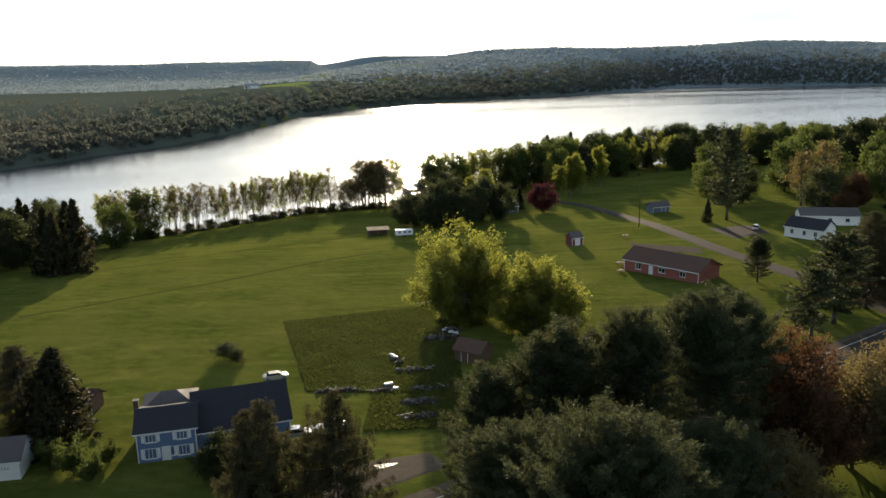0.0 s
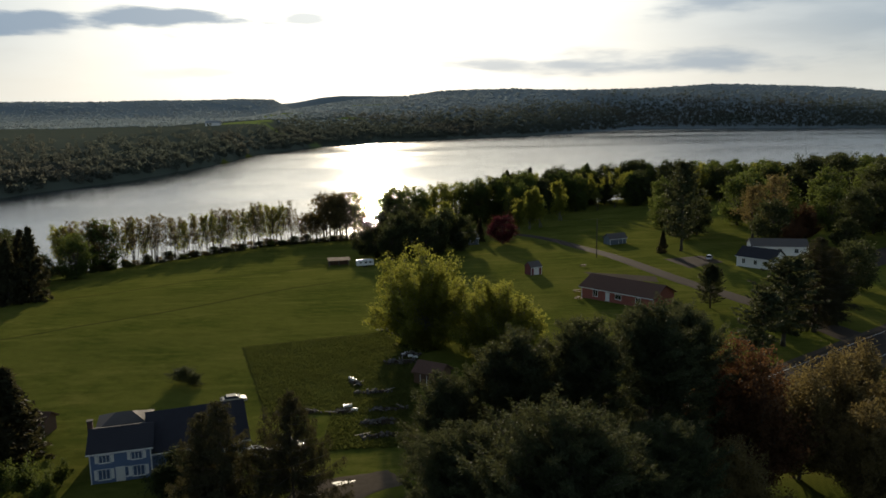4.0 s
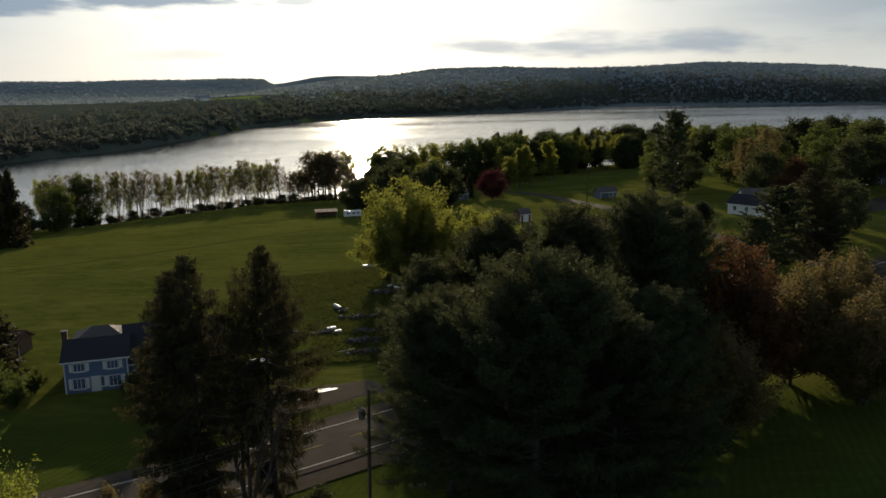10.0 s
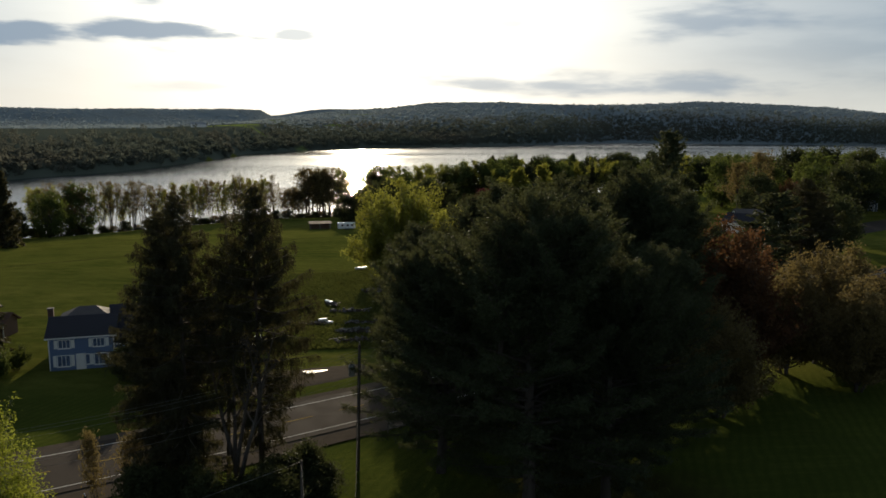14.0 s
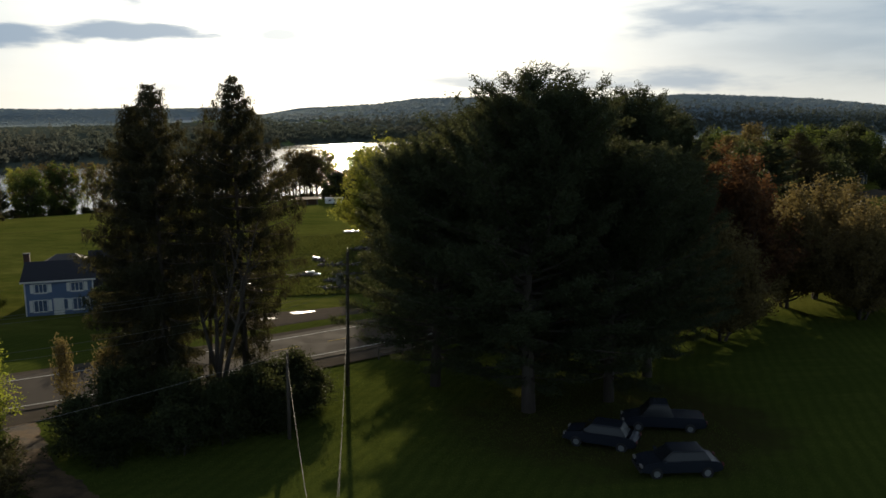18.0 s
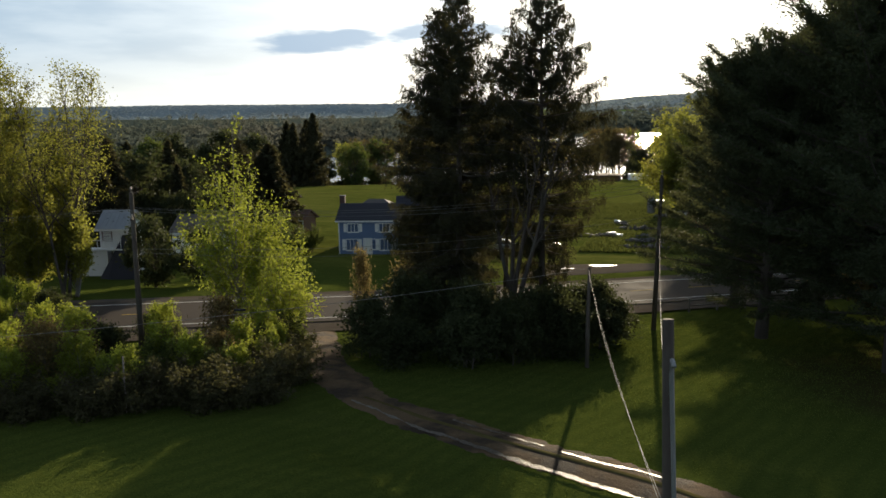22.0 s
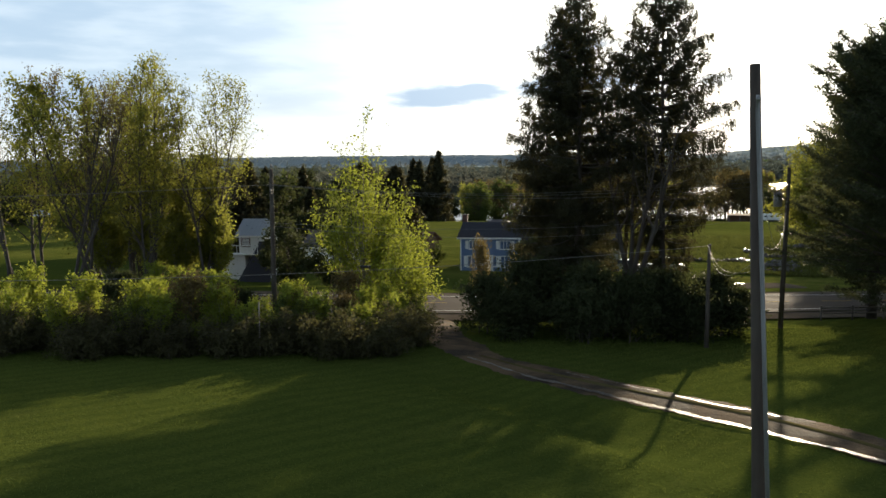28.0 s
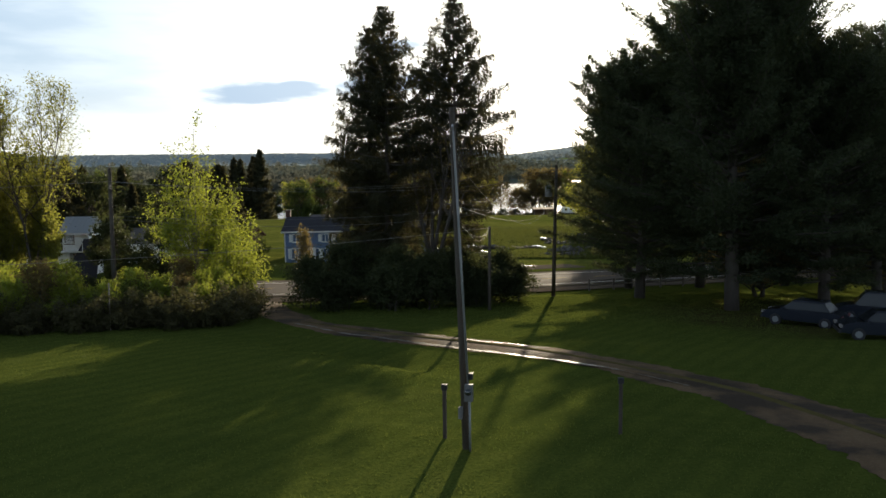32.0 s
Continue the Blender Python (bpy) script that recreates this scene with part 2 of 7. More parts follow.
M["dirt"] = dirt_mat()
M["paint_white"] = plain("white_paint", (0.78, 0.77, 0.74), 0.55, vary=0.08)
M["line_white"] = plain("road_paint_white", (0.62, 0.61, 0.58), 0.9, vary=0.3, scale=1.0, spec=0.05)
M["line_yellow"] = plain("road_paint_yellow", (0.42, 0.29, 0.06), 0.9, vary=0.3, scale=1.0, spec=0.05)
M["siding_blue"] = plain("blue_siding", (0.125, 0.185, 0.31), 0.65, vary=0.14, scale=0.8)
M["roof_dark"] = plain("dark_shingle", (0.045, 0.045, 0.055), 0.85, vary=0.35, scale=1.5, bump=0.6, spec=0.15)
M["roof_brown"] = plain("brown_shingle", (0.15, 0.088, 0.068), 0.85, vary=0.3, scale=1.5, bump=0.6, spec=0.15)
M["roof_grey"] = plain("grey_shingle", (0.14, 0.125, 0.12), 0.8, vary=0.3, scale=1.5, bump=0.5, spec=0.15)
M["metal_roof"] = plain("metal_roof", (0.42, 0.44, 0.46), 0.35, 0.6, 0.15, 1.0)
M["brick"] = plain("brick_wall", (0.30, 0.10, 0.075), 0.8, vary=0.3, scale=2.0)
M["chimney"] = plain("sooty_brick", (0.10, 0.055, 0.045), 0.85, vary=0.4, scale=3.0)
M["red_paint"] = plain("barn_red_paint", (0.16, 0.045, 0.045), 0.75, vary=0.2)
M["wood_grey"] = plain("weathered_wood", (0.20, 0.175, 0.15), 0.85, vary=0.4, scale=4.0, bump=0.5)
M["wood_brown"] = plain("brown_wood", (0.13, 0.075, 0.045), 0.8, vary=0.35, scale=3.0)
M["blue_grey"] = plain("blue_grey_siding", (0.12, 0.15, 0.19), 0.7, vary=0.2)
M["stone"] = plain("field_stone", (0.11, 0.10, 0.09), 0.8, vary=0.5, scale=2.5, bump=0.7)
M["soil"] = plain("dark_soil", (0.055, 0.042, 0.032), 0.9, vary=0.4, scale=2.0, bump=0.9, spec=0.05)
M["steel"] = plain("galvanised_steel", (0.24, 0.245, 0.25), 0.5, 0.4, 0.15)
M["steel_dull"] = plain("dull_grey_enamel", (0.13, 0.13, 0.13), 0.6, 0.1, 0.25)
M["cable"] = plain("cable", (0.15, 0.145, 0.14), 0.7, 0.0, 0.1)
M["black"] = plain("black_rubber", (0.02, 0.02, 0.022), 0.6, vary=0.2)
M["car_dark"] = plain("dark_car_paint", (0.03, 0.035, 0.05), 0.18, 0.3, 0.05)
M["car_silver"] = plain("silver_car_paint", (0.45, 0.46, 0.48), 0.22, 0.6, 0.05)
M["car_white"] = plain("white_car_paint", (0.75, 0.75, 0.74), 0.22, 0.0, 0.03)
M["car_tan"] = plain("tan_car_paint", (0.42, 0.38, 0.31), 0.35, 0.0, 0.06)
M["car_glass"] = plain("car_glass", (0.015, 0.017, 0.02), 0.16, 0.0, 0.05, spec=0.35)
M["tarp"] = plain("white_plastic", (0.75, 0.74, 0.70), 0.3, 0.0, 0.1)
M["insulator"] = plain("porcelain", (0.22, 0.2, 0.18), 0.5, 0.0, 0.1)


def glass_mat():
    k = Mat("window_glass")
    n = k.noise(0.8, 2)
    return k.surf((0.02, 0.025, 0.03), 0.06, 0.0, k.bump(n, 0.05, 0.02), 0.9)


M["glass"] = glass_mat()


def grass_mat():
    """Lawn, hay field and rough ground in one sheet, split by where they lie."""
    k = Mat("grass")
    fine = k.noise(9.0, 5, 0.65)
    mid = k.noise(0.9, 5, 0.6)
    big = k.noise(0.06, 4, 0.55)
    sweep = k.noise(0.5, 4, 0.6, (0.25, 1.6, 1), turn=-14)
    green = k.mix(mid, (0.046, 0.064, 0.014), (0.096, 0.118, 0.024))
    green = k.mix(k.ramp(big, 0.35, 0.7, 0, 0.55), green, (0.115, 0.136, 0.026))
    green = k.mix(k.ramp(sweep, 0.45, 0.75, 0, 0.5), green, (0.124, 0.14, 0.029))
    xyz = k.n.new("ShaderNodeSeparateXYZ")
    k.l.new(k.geo.outputs["Position"], xyz.inputs[0])
    # mower passes, and the clippings they leave
    passes = k.math("ADD", k.math("MULTIPLY", k.wave(0.33, 24, 5.0, 3.0), 0.45), k.math("MULTIPLY", mid, 0.55))
    green = k.mix(k.ramp(passes, 0.38, 0.72, 0, 0.34), green, (0.045, 0.064, 0.014))
    worn = k.noise(0.22, 5, 0.65, (1.0, 0.5, 1), turn=24)
    green = k.mix(k.ramp(worn, 0.55, 0.75, 0, 0.18), green, (0.13, 0.118, 0.045))
    # browner ground in a ragged patch about the pines
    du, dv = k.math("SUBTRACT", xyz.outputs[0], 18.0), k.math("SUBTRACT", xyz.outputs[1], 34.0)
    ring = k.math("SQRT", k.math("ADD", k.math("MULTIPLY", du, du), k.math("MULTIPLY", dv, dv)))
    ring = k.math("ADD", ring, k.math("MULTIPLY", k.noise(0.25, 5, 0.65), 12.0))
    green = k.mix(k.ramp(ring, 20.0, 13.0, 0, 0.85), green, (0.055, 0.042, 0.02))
    field = k.ramp(xyz.outputs[1], 66, 78)
    rows = k.wave(0.11, -62, 3.0, 3.0)
    swath = k.noise(0.16, 5, 0.65, (0.22, 2.2, 1), turn=-28)
    hay = k.mix(mid, (0.092, 0.108, 0.022), (0.165, 0.178, 0.036))
    hay = k.mix(k.ramp(rows, 0.3, 0.9, 0, 0.45), hay, (0.095, 0.118, 0.022))
    hay = k.mix(k.ramp(swath, 0.48, 0.66, 0, 0.6), hay, (0.075, 0.098, 0.018))
    hay = k.mix(k.ramp(swath, 0.46, 0.34, 0, 0.5), hay, (0.225, 0.215, 0.052))
    hay = k.mix(k.ramp(k.noise(0.35, 5, 0.75), 0.45, 0.65, 0, 0.6), hay, (0.07, 0.085, 0.017))
    hay = k.mix(k.ramp(k.noise(0.05, 5, 0.7, (1, 2.0, 1), turn=-28), 0.5, 0.68, 0, 0.5), hay, (0.25, 0.225, 0.06))
    hay = k.mix(k.ramp(big, 0.35, 0.65, 0, 0.5), hay, (0.19, 0.19, 0.042))
    green = k.mix(field, green, hay)
    green = k.mix(k.ramp(fine, 0.4, 0.7, 0, 0.6), green, (0.035, 0.052, 0.010))
    h = k.math("ADD", k.math("MULTIPLY", fine, 0.7), k.math("MULTIPLY", mid, 0.5))
    return k.surf(green, 0.85, normal=k.bump(h, 0.9, 0.12), spec=0.0)


M["grass"] = grass_mat()


def rough_grass_mat():
    k = Mat("rough_grass")
    fine, mid = k.noise(6.0, 5, 0.7), k.noise(0.5, 5, 0.65)
    c = k.mix(mid, (0.058, 0.07, 0.018), (0.122, 0.124, 0.034))
    c = k.mix(k.ramp(k.noise(0.12, 4, 0.6), 0.45, 0.7, 0, 0.6), c, (0.085, 0.10, 0.022))
    c = k.mix(k.ramp(fine, 0.4, 0.75, 0, 0.6), c, (0.035, 0.037, 0.013))
    return k.surf(c, 0.9, normal=k.bump(k.math("ADD", fine, mid), 1.0, 0.2), spec=0.0)


M["rough_grass"] = rough_grass_mat()


def hazed_floor_mat():
    k = Mat("hazed_hill")
    fine, mid, big = k.noise(0.12, 6, 0.7), k.noise(0.02, 5, 0.6), k.noise(0.003, 3)
    # pale blue of distance haze is put into the hill base colours
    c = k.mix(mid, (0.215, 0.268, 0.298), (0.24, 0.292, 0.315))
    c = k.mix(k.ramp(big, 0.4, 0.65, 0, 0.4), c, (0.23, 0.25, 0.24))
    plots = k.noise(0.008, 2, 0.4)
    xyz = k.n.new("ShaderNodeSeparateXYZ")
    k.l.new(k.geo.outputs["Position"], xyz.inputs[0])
    # painted haze tint weakens on nearer land
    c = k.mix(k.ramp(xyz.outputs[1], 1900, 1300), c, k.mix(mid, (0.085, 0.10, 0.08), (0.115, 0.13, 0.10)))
    side = k.math("MULTIPLY", k.ramp(xyz.outputs[0], -420, -300), k.ramp(xyz.outputs[0], 80, -20))
    deep = k.math("MULTIPLY", k.ramp(xyz.outputs[1], 1120, 1200), k.ramp(xyz.outputs[1], 2100, 1900))
    mown = k.math("MULTIPLY", k.math("MULTIPLY", side, deep), k.ramp(plots, 0.60, 0.64))
    c = k.mix(mown, c, (0.24, 0.30, 0.09))
    return k.surf(c, 0.95, normal=k.bump(fine, 0.35, 3.0), spec=0.0)


M["hazed_hill"] = hazed_floor_mat()


def water_mat():
    k = Mat("lake_water")
    w1 = k.noise(0.10, 4, 0.6, (0.7, 1.6, 1))
    w2 = k.noise(0.6, 4, 0.6, (0.7, 1.6, 1))
    h = k.math("ADD", k.math("MULTIPLY", w1, 1.0), k.math("MULTIPLY", w2, 0.25))
    calm = k.noise(0.004, 3, 0.5, (0.4, 2.0, 1))
    return k.surf((0.02, 0.03, 0.04), k.ramp(calm, 0.35, 0.65, 0.10, 0.2), 0.0, k.bump(h, 0.5, 0.35), 0.6)


M["water"] = water_mat()


def woods_mat(name, dark, light, dry):
    k = Mat(name)
    isl = k.geo.outputs["Random Per Island"]
    patch_, big = k.noise(0.02, 4, 0.6), k.noise(0.004, 3)
    v = k.math("ADD", k.math("MULTIPLY", isl, 0.12), k.math("MULTIPLY", patch_, 0.8), True)
    c = k.mix(v, dark, light)
    c = k.mix(k.ramp(big, 0.45, 0.65, 0, 0.5), c, dry)
    return k.leaf(c, c, 0.5, 1.0)


# leaf colours greyed and paled to stand for haze over the lake
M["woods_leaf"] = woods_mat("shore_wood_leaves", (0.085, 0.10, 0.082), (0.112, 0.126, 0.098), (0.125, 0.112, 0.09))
# hill leaves bluer still: distance haze painted into their base colour
M["hazed_hill_leaf"] = woods_mat("hazed_hill_leaves", (0.215, 0.268, 0.298), (0.24, 0.292, 0.315), (0.235, 0.258, 0.268))

# ---- building tools ----
def mesh_from(name, verts, faces, material=None, smooth=False):
    me = bpy.data.meshes.new(name)
    me.from_pydata([tuple(v) for v in verts] if not isinstance(verts, np.ndarray) else verts.tolist(), [], faces if not isinstance(faces, np.ndarray) else faces.tolist())
    if material is not None:
        for m in (material if isinstance(material, (list, tuple)) else (material,)):
            me.materials.append(m)
    if smooth:
        me.polygons.foreach_set("use_smooth", [True] * len(me.polygons))
    me.update()
    return me


def part(name, bm, material, parent=None, label=""):
    """One mesh object, from a bmesh or a finished mesh, under a thing or a part."""
    if isinstance(bm, bmesh.types.BMesh):
        me = bpy.data.meshes.new(name)
        bm.to_mesh(me)
        bm.free()
        me.materials.append(material)
    else:
        me = bm
    ob = new(name, me)
    if parent is not None:
        ob.parent = parent
    if label:
        tagged(ob, label)
    return ob


def thing(name, m, label, category, group="", kind=""):
    ob = new(name)
    ob.empty_display_size = 0.3
    ob.matrix_world = m
    return tagged(ob, label, category, group, kind)


def box(bm, x0, x1, y0, y1, z0, z1, bevel=0.0, m=None):
    vs = [bm.verts.new((x, y, z)) for z in (z0, z1) for y in (y0, y1) for x in (x0, x1)]
    fs = [(0, 2, 3, 1), (4, 5, 7, 6), (0, 1, 5, 4), (2, 6, 7, 3), (0, 4, 6, 2), (1, 3, 7, 5)]
    made = [bm.faces.new([vs[i] for i in f]) for f in fs]
    if bevel:
        edges = list({e for f in made for e in f.edges})
        out = bmesh.ops.bevel(bm, geom=edges, offset=bevel, segments=2, affect="EDGES", profile=0.6)
        vs = list({v for f in out["faces"] for v in f.verts})
    if m is not None:
        bmesh.ops.transform(bm, matrix=m, verts=vs)
    return vs


def boxed(x0, x1, y0, y1, z0, z1, bevel=0.0):
    bm = bmesh.new()
    box(bm, x0, x1, y0, y1, z0, z1, bevel)
    return bm


def tube(path, radii, sides=6, cap=True):
    """Vertices and faces of a tapered tube along a path."""
    P = np.asarray(path, float)
    R = np.asarray(radii, float)
    d = np.gradient(P, axis=0)
    d /= np.linalg.norm(d, axis=1)[:, None] + 1e-9
    ref = np.where(np.abs(d[:, 2:3]) > 0.9, np.array([[1.0, 0, 0]]), np.array([[0, 0, 1.0]]))
    u = np.cross(d, ref)
    u /= np.linalg.norm(u, axis=1)[:, None] + 1e-9
    w = np.cross(d, u)
    a = np.arange(sides) * 2 * np.pi / sides
    V = P[:, None] + R[:, None, None] * (np.cos(a)[None, :, None] * u[:, None] + np.sin(a)[None, :, None] * w[:, None])
    n = len(P)
    F = []
    for i in range(n - 1):
        for j in range(sides):
            k = (j + 1) % sides
            F.append((i * sides + j, i * sides + k, (i + 1) * sides + k, (i + 1) * sides + j))
    if cap:
        F.append(tuple(range(sides - 1, -1, -1)))
        F.append(tuple((n - 1) * sides + j for j in range(sides)))
    return V.reshape(-1, 3), F


class Soup:
    """Gathers pieces into one mesh."""

    def __init__(self):
        self.v, self.f, self.n = [], [], 0

    def add(self, V, F):
        self.v.append(np.asarray(V, float))
        self.f += [tuple(i + self.n for i in f) for f in F]
        self.n += len(V)

    def mesh(self, name, material, smooth=False):
        return mesh_from(name, np.concatenate(self.v) if self.v else np.zeros((0, 3)), self.f, material, smooth)


def leaves(rng, centres, size, material, name, tri=False, stretch=1.6, droop=0.0, spread=None):
    """Small folded blades at the given places, each turned its own way."""
    n = len(centres)
    a = rng.normal(size=(n, 3))
    if droop:
        a[:, 2] -= droop
    a /= np.linalg.norm(a, axis=1)[:, None]
    b = np.cross(a, rng.normal(size=(n, 3)))
    b /= np.linalg.norm(b, axis=1)[:, None]
    s = size * rng.uniform(0.6, 1.35, size=(n, 1))
    L, W = a * s * stretch * 0.5, b * s * 0.5
    if tri:
        V = np.stack([centres - L * 0.3 - W, centres - L * 0.3 + W, centres + L * 1.6], 1).reshape(-1, 3)
        F = np.arange(3 * n).reshape(n, 3)
    else:
        V = np.stack([centres - L, centres + W * 0.8, centres + L, centres - W * 0.8], 1).reshape(-1, 3)
        F = np.arange(4 * n).reshape(n, 4)
    return mesh_from(name, V, F, material)


def wander(rng, start, way, length, steps, bend, lift=0.0):
    P = [np.array(start, float)]
    d = np.array(way, float)
    d /= np.linalg.norm(d)
    for _ in range(steps):
        d = d + rng.normal(size=3) * bend + np.array([0, 0, lift])
        d /= np.linalg.norm(d)
        P.append(P[-1] + d * length / steps)
    return np.array(P)


def at_along(P, t):
    i = min(int(t * (len(P) - 1)), len(P) - 2)
    q = t * (len(P) - 1) - i
    return P[i] * (1 - q) + P[i + 1] * q, P[i + 1] - P[i]


def broadleaf(seed, h, spread, base, trunk_r, count, size, leaf, bark, stems=1, clump=0.8, upright=0.5, limbs=16, twigs=7, top_thin=0.0):
    """Meshes of a leafy tree: limbs with twigs, and leaves gathered in clumps on the twigs."""
    rng = np.random.default_rng(seed)
    wood = Soup()
    spots = []
    for st in range(stems):
        off = rng.normal(size=2) * 0.35 * (stems > 1)
        lean = rng.normal(size=2) * (0.05 if stems == 1 else 0.14)
        T = wander(rng, (off[0], off[1], -0.3), (lean[0], lean[1], 1), h * 0.93 + 0.3, 9, 0.035, 0.05)
        rr = trunk_r / math.sqrt(stems) * np.linspace(1, 0.12, len(T))
        rr[0] *= 1.35
        wood.add(*tube(T, rr, 8))
        for i in range(limbs):
            t = base / h + (1 - base / h) * (i + rng.uniform(0, 0.9)) / limbs
            o, d = at_along(T, min(t, 0.99))
            a = i * 2.4 + rng.uniform(-0.5, 0.5)
            frac = (t - base / h) / max(1e-6, 1 - base / h)
            reach = spread * (0.55 + 0.55 * math.sin(math.pi * min(1, 0.25 + 0.8 * frac))) * rng.uniform(0.7, 1.1) * (1 - 0.45 * frac)
            up = upright + 0.5 * frac + rng.uniform(-0.2, 0.2)
            B = wander(rng, o, (math.cos(a), math.sin(a), up), reach * 1.15, 5, 0.13, 0.06)
            wood.add(*tube(B, trunk_r / math.sqrt(stems) * (0.42 - 0.25 * frac) * np.linspace(1, 0.15, len(B)), 5, False))
            for j in range(twigs):
                tt = rng.uniform(0.2, 1.0)
                o2, d2 = at_along(B, tt)
                w = d2 / (np.linalg.norm(d2) + 1e-9) + rng.normal(size=3) * 0.7 + np.array([0, 0, 0.25])
                C = wander(rng, o2, w, reach * rng.uniform(0.25, 0.5), 3, 0.2, 0.02)
                wood.add(*tube(C, trunk_r * 0.07 * np.linspace(1, 0.25, len(C)), 3, False))
                for q in (0.45, 0.75, 1.0):
                    if rng.uniform() > top_thin * frac:
                        spots.append(at_along(C, q)[0])
    spots = np.array(spots)
    pick = spots[rng.integers(0, len(spots), count)]
    where = pick + rng.normal(size=(count, 3)) * clump * np.array([1, 1, 0.75]) * rng.uniform(0.3, 1.0, size=(count, 1))
    where[:, 2] = np.maximum(where[:, 2], 0.25)
    return wood.mesh("trunk", M[bark], True), leaves(rng, where, size, M[leaf], "crown")


def dome_tree(seed, h, R, low, trunk_r, clumps, count, size, leaf, bark, clump_r=1.2, stems=1, full=0.45, lumps=0.28, gaps=0.25):
    """Meshes of a full-crowned tree: an uneven dome of leaf clumps, each on its own branch."""
    rng = np.random.default_rng(seed)
    wood = Soup()
    forks = []
    for st in range(stems):
        lean = rng.normal(size=2) * (0.04 if stems == 1 else 0.16)
        T = wander(rng, (rng.normal() * 0.3 * (stems > 1), rng.normal() * 0.3 * (stems > 1), -0.3), (lean[0], lean[1], 1), h * 0.82, 8, 0.05, 0.05)
        wood.add(*tube(T, trunk_r / math.sqrt(stems) * np.linspace(1.2, 0.12, len(T)), 8))
        forks.append(T)
    zc, up, down = low + (h - low) * 0.42, (h - low) * 0.58, (h - low) * 0.42
    spots, off = [], rng.uniform(0, 50)
    while len(spots) < clumps:
        d = rng.normal(size=3)
        d /= np.linalg.norm(d)
        if noise.noise((d[0] * 2.2 + off, d[1] * 2.2, d[2] * 2.2)) < -gaps:
            continue
        r = (full + (1 - full) * rng.uniform() ** 0.5) * (1 + lumps * noise.noise((d[0] * 1.7 + off, d[1] * 1.7, d[2] * 1.7 + 9)))
        c = np.array([d[0] * R * r, d[1] * R * r, zc + d[2] * r * (up if d[2] > 0 else down)])
        spots.append(c)
        T = forks[rng.integers(0, stems)]
        o, _ = at_along(T, float(np.clip(c[2] / h * 0.55 + rng.uniform(-0.06, 0.04), 0.06, 0.95)))
        mid = (o + c) / 2 + rng.normal(size=3) * 0.12 * R * 0.4 + np.array([0, 0, -0.04 * R])
        P = np.array([o, (o * 2 + mid) / 3 + rng.normal(size=3) * 0.1, mid, (mid + c) / 2 + rng.normal(size=3) * 0.1, c])
        wood.add(*tube(P, trunk_r * 0.2 * np.linspace(1, 0.12, 5), 4, False))
        for _ in range(2):
            e = c + rng.normal(size=3) * clump_r * 0.9
            wood.add(*tube(np.array([P[3], c * 0.5 + e * 0.5, e]), trunk_r * 0.05 * np.array([1, 0.7, 0.3]), 3, False))
    spots = np.array(spots)
    w = rng.uniform(0.5, 1.5, len(spots))
    pick = spots[rng.choice(len(spots), count, p=w / w.sum())]
    where = pick + rng.normal(size=(count, 3)) * clump_r * np.array([0.62, 0.62, 0.5])
    where[:, 2] = np.maximum(where[:, 2], 0.2)
    return wood.mesh("trunk", M[bark], True), leaves(rng, where, size, M[leaf], "crown")


def conifer(seed, h, reach, base, trunk_r, whorl, per, needle, leaf, bark="bark_dark", droop=0.35, gaps=0.15, sprays=10, ragged=0.25, hang=0.8, taper=1.0, tri=True, stretch=2.2, dome=0.0):
    """Meshes of a conifer: whorls of boughs, each with sprays of needles that hang from it."""
    rng = np.random.default_rng(seed)
    wood = Soup()
    spots = []
    T = wander(rng, (0, 0, -0.3), (rng.normal() * 0.015, rng.normal() * 0.015, 1), h + 0.3, 10, 0.008, 0.02)
    rr = trunk_r * np.linspace(1, 0.06, len(T))
    rr[0] *= 1.3
    wood.add(*tube(T, rr, 8))
    z = base
    while z < h - 0.15:
        frac = (z - base) / (h - base)
        r = reach * (1 - frac) ** taper * (0.75 + 0.25 * math.sin(min(1, frac * 5 + 0.3) * math.pi / 2)) + 0.12
        if dome:
            r = reach * (math.sqrt(max(0.0, 1 - frac ** dome)) * 0.85 + 0.15) * (0.7 + 0.3 * min(1, frac * 4))
        for i in range(per):
            if rng.uniform() < gaps:
                continue
            a = rng.uniform(0, 2 * math.pi)
            L = r * rng.uniform(1 - ragged * 1.6, 1 + ragged)
            o, _ = at_along(T, min(0.995, (z + rng.uniform(-0.2, 0.2) * whorl + 0.3) / (h + 0.3)))
            up = 0.55 * frac - droop * (1 - frac) + rng.uniform(-0.12, 0.12)
            B = wander(rng, o, (math.cos(a), math.sin(a), up), L, 4, 0.05, 0.07)
            wood.add(*tube(B, max(0.012, trunk_r * 0.16 * (1 - frac * 0.7)) * np.linspace(1, 0.2, len(B)), 3, False))
            k = max(3, int(sprays * (0.35 + L / max(reach, 0.1))))
            tt = rng.uniform(0.18, 1.0, k) ** 0.8
            for q in tt:
                p, d = at_along(B, min(q, 0.999))
                side = np.array([-math.sin(a), math.cos(a), 0]) * rng.normal() * L * 0.13 * (1.15 - q)
                spots.append(p + side + np.array([0, 0, -abs(rng.normal()) * needle * hang]))
        z += whorl * (1 - 0.45 * frac)
    spots = np.array(spots)
    return wood.mesh("trunk", M[bark], True), leaves(rng, spots, needle, M[leaf], "crown", tri, stretch, hang * 0.9)


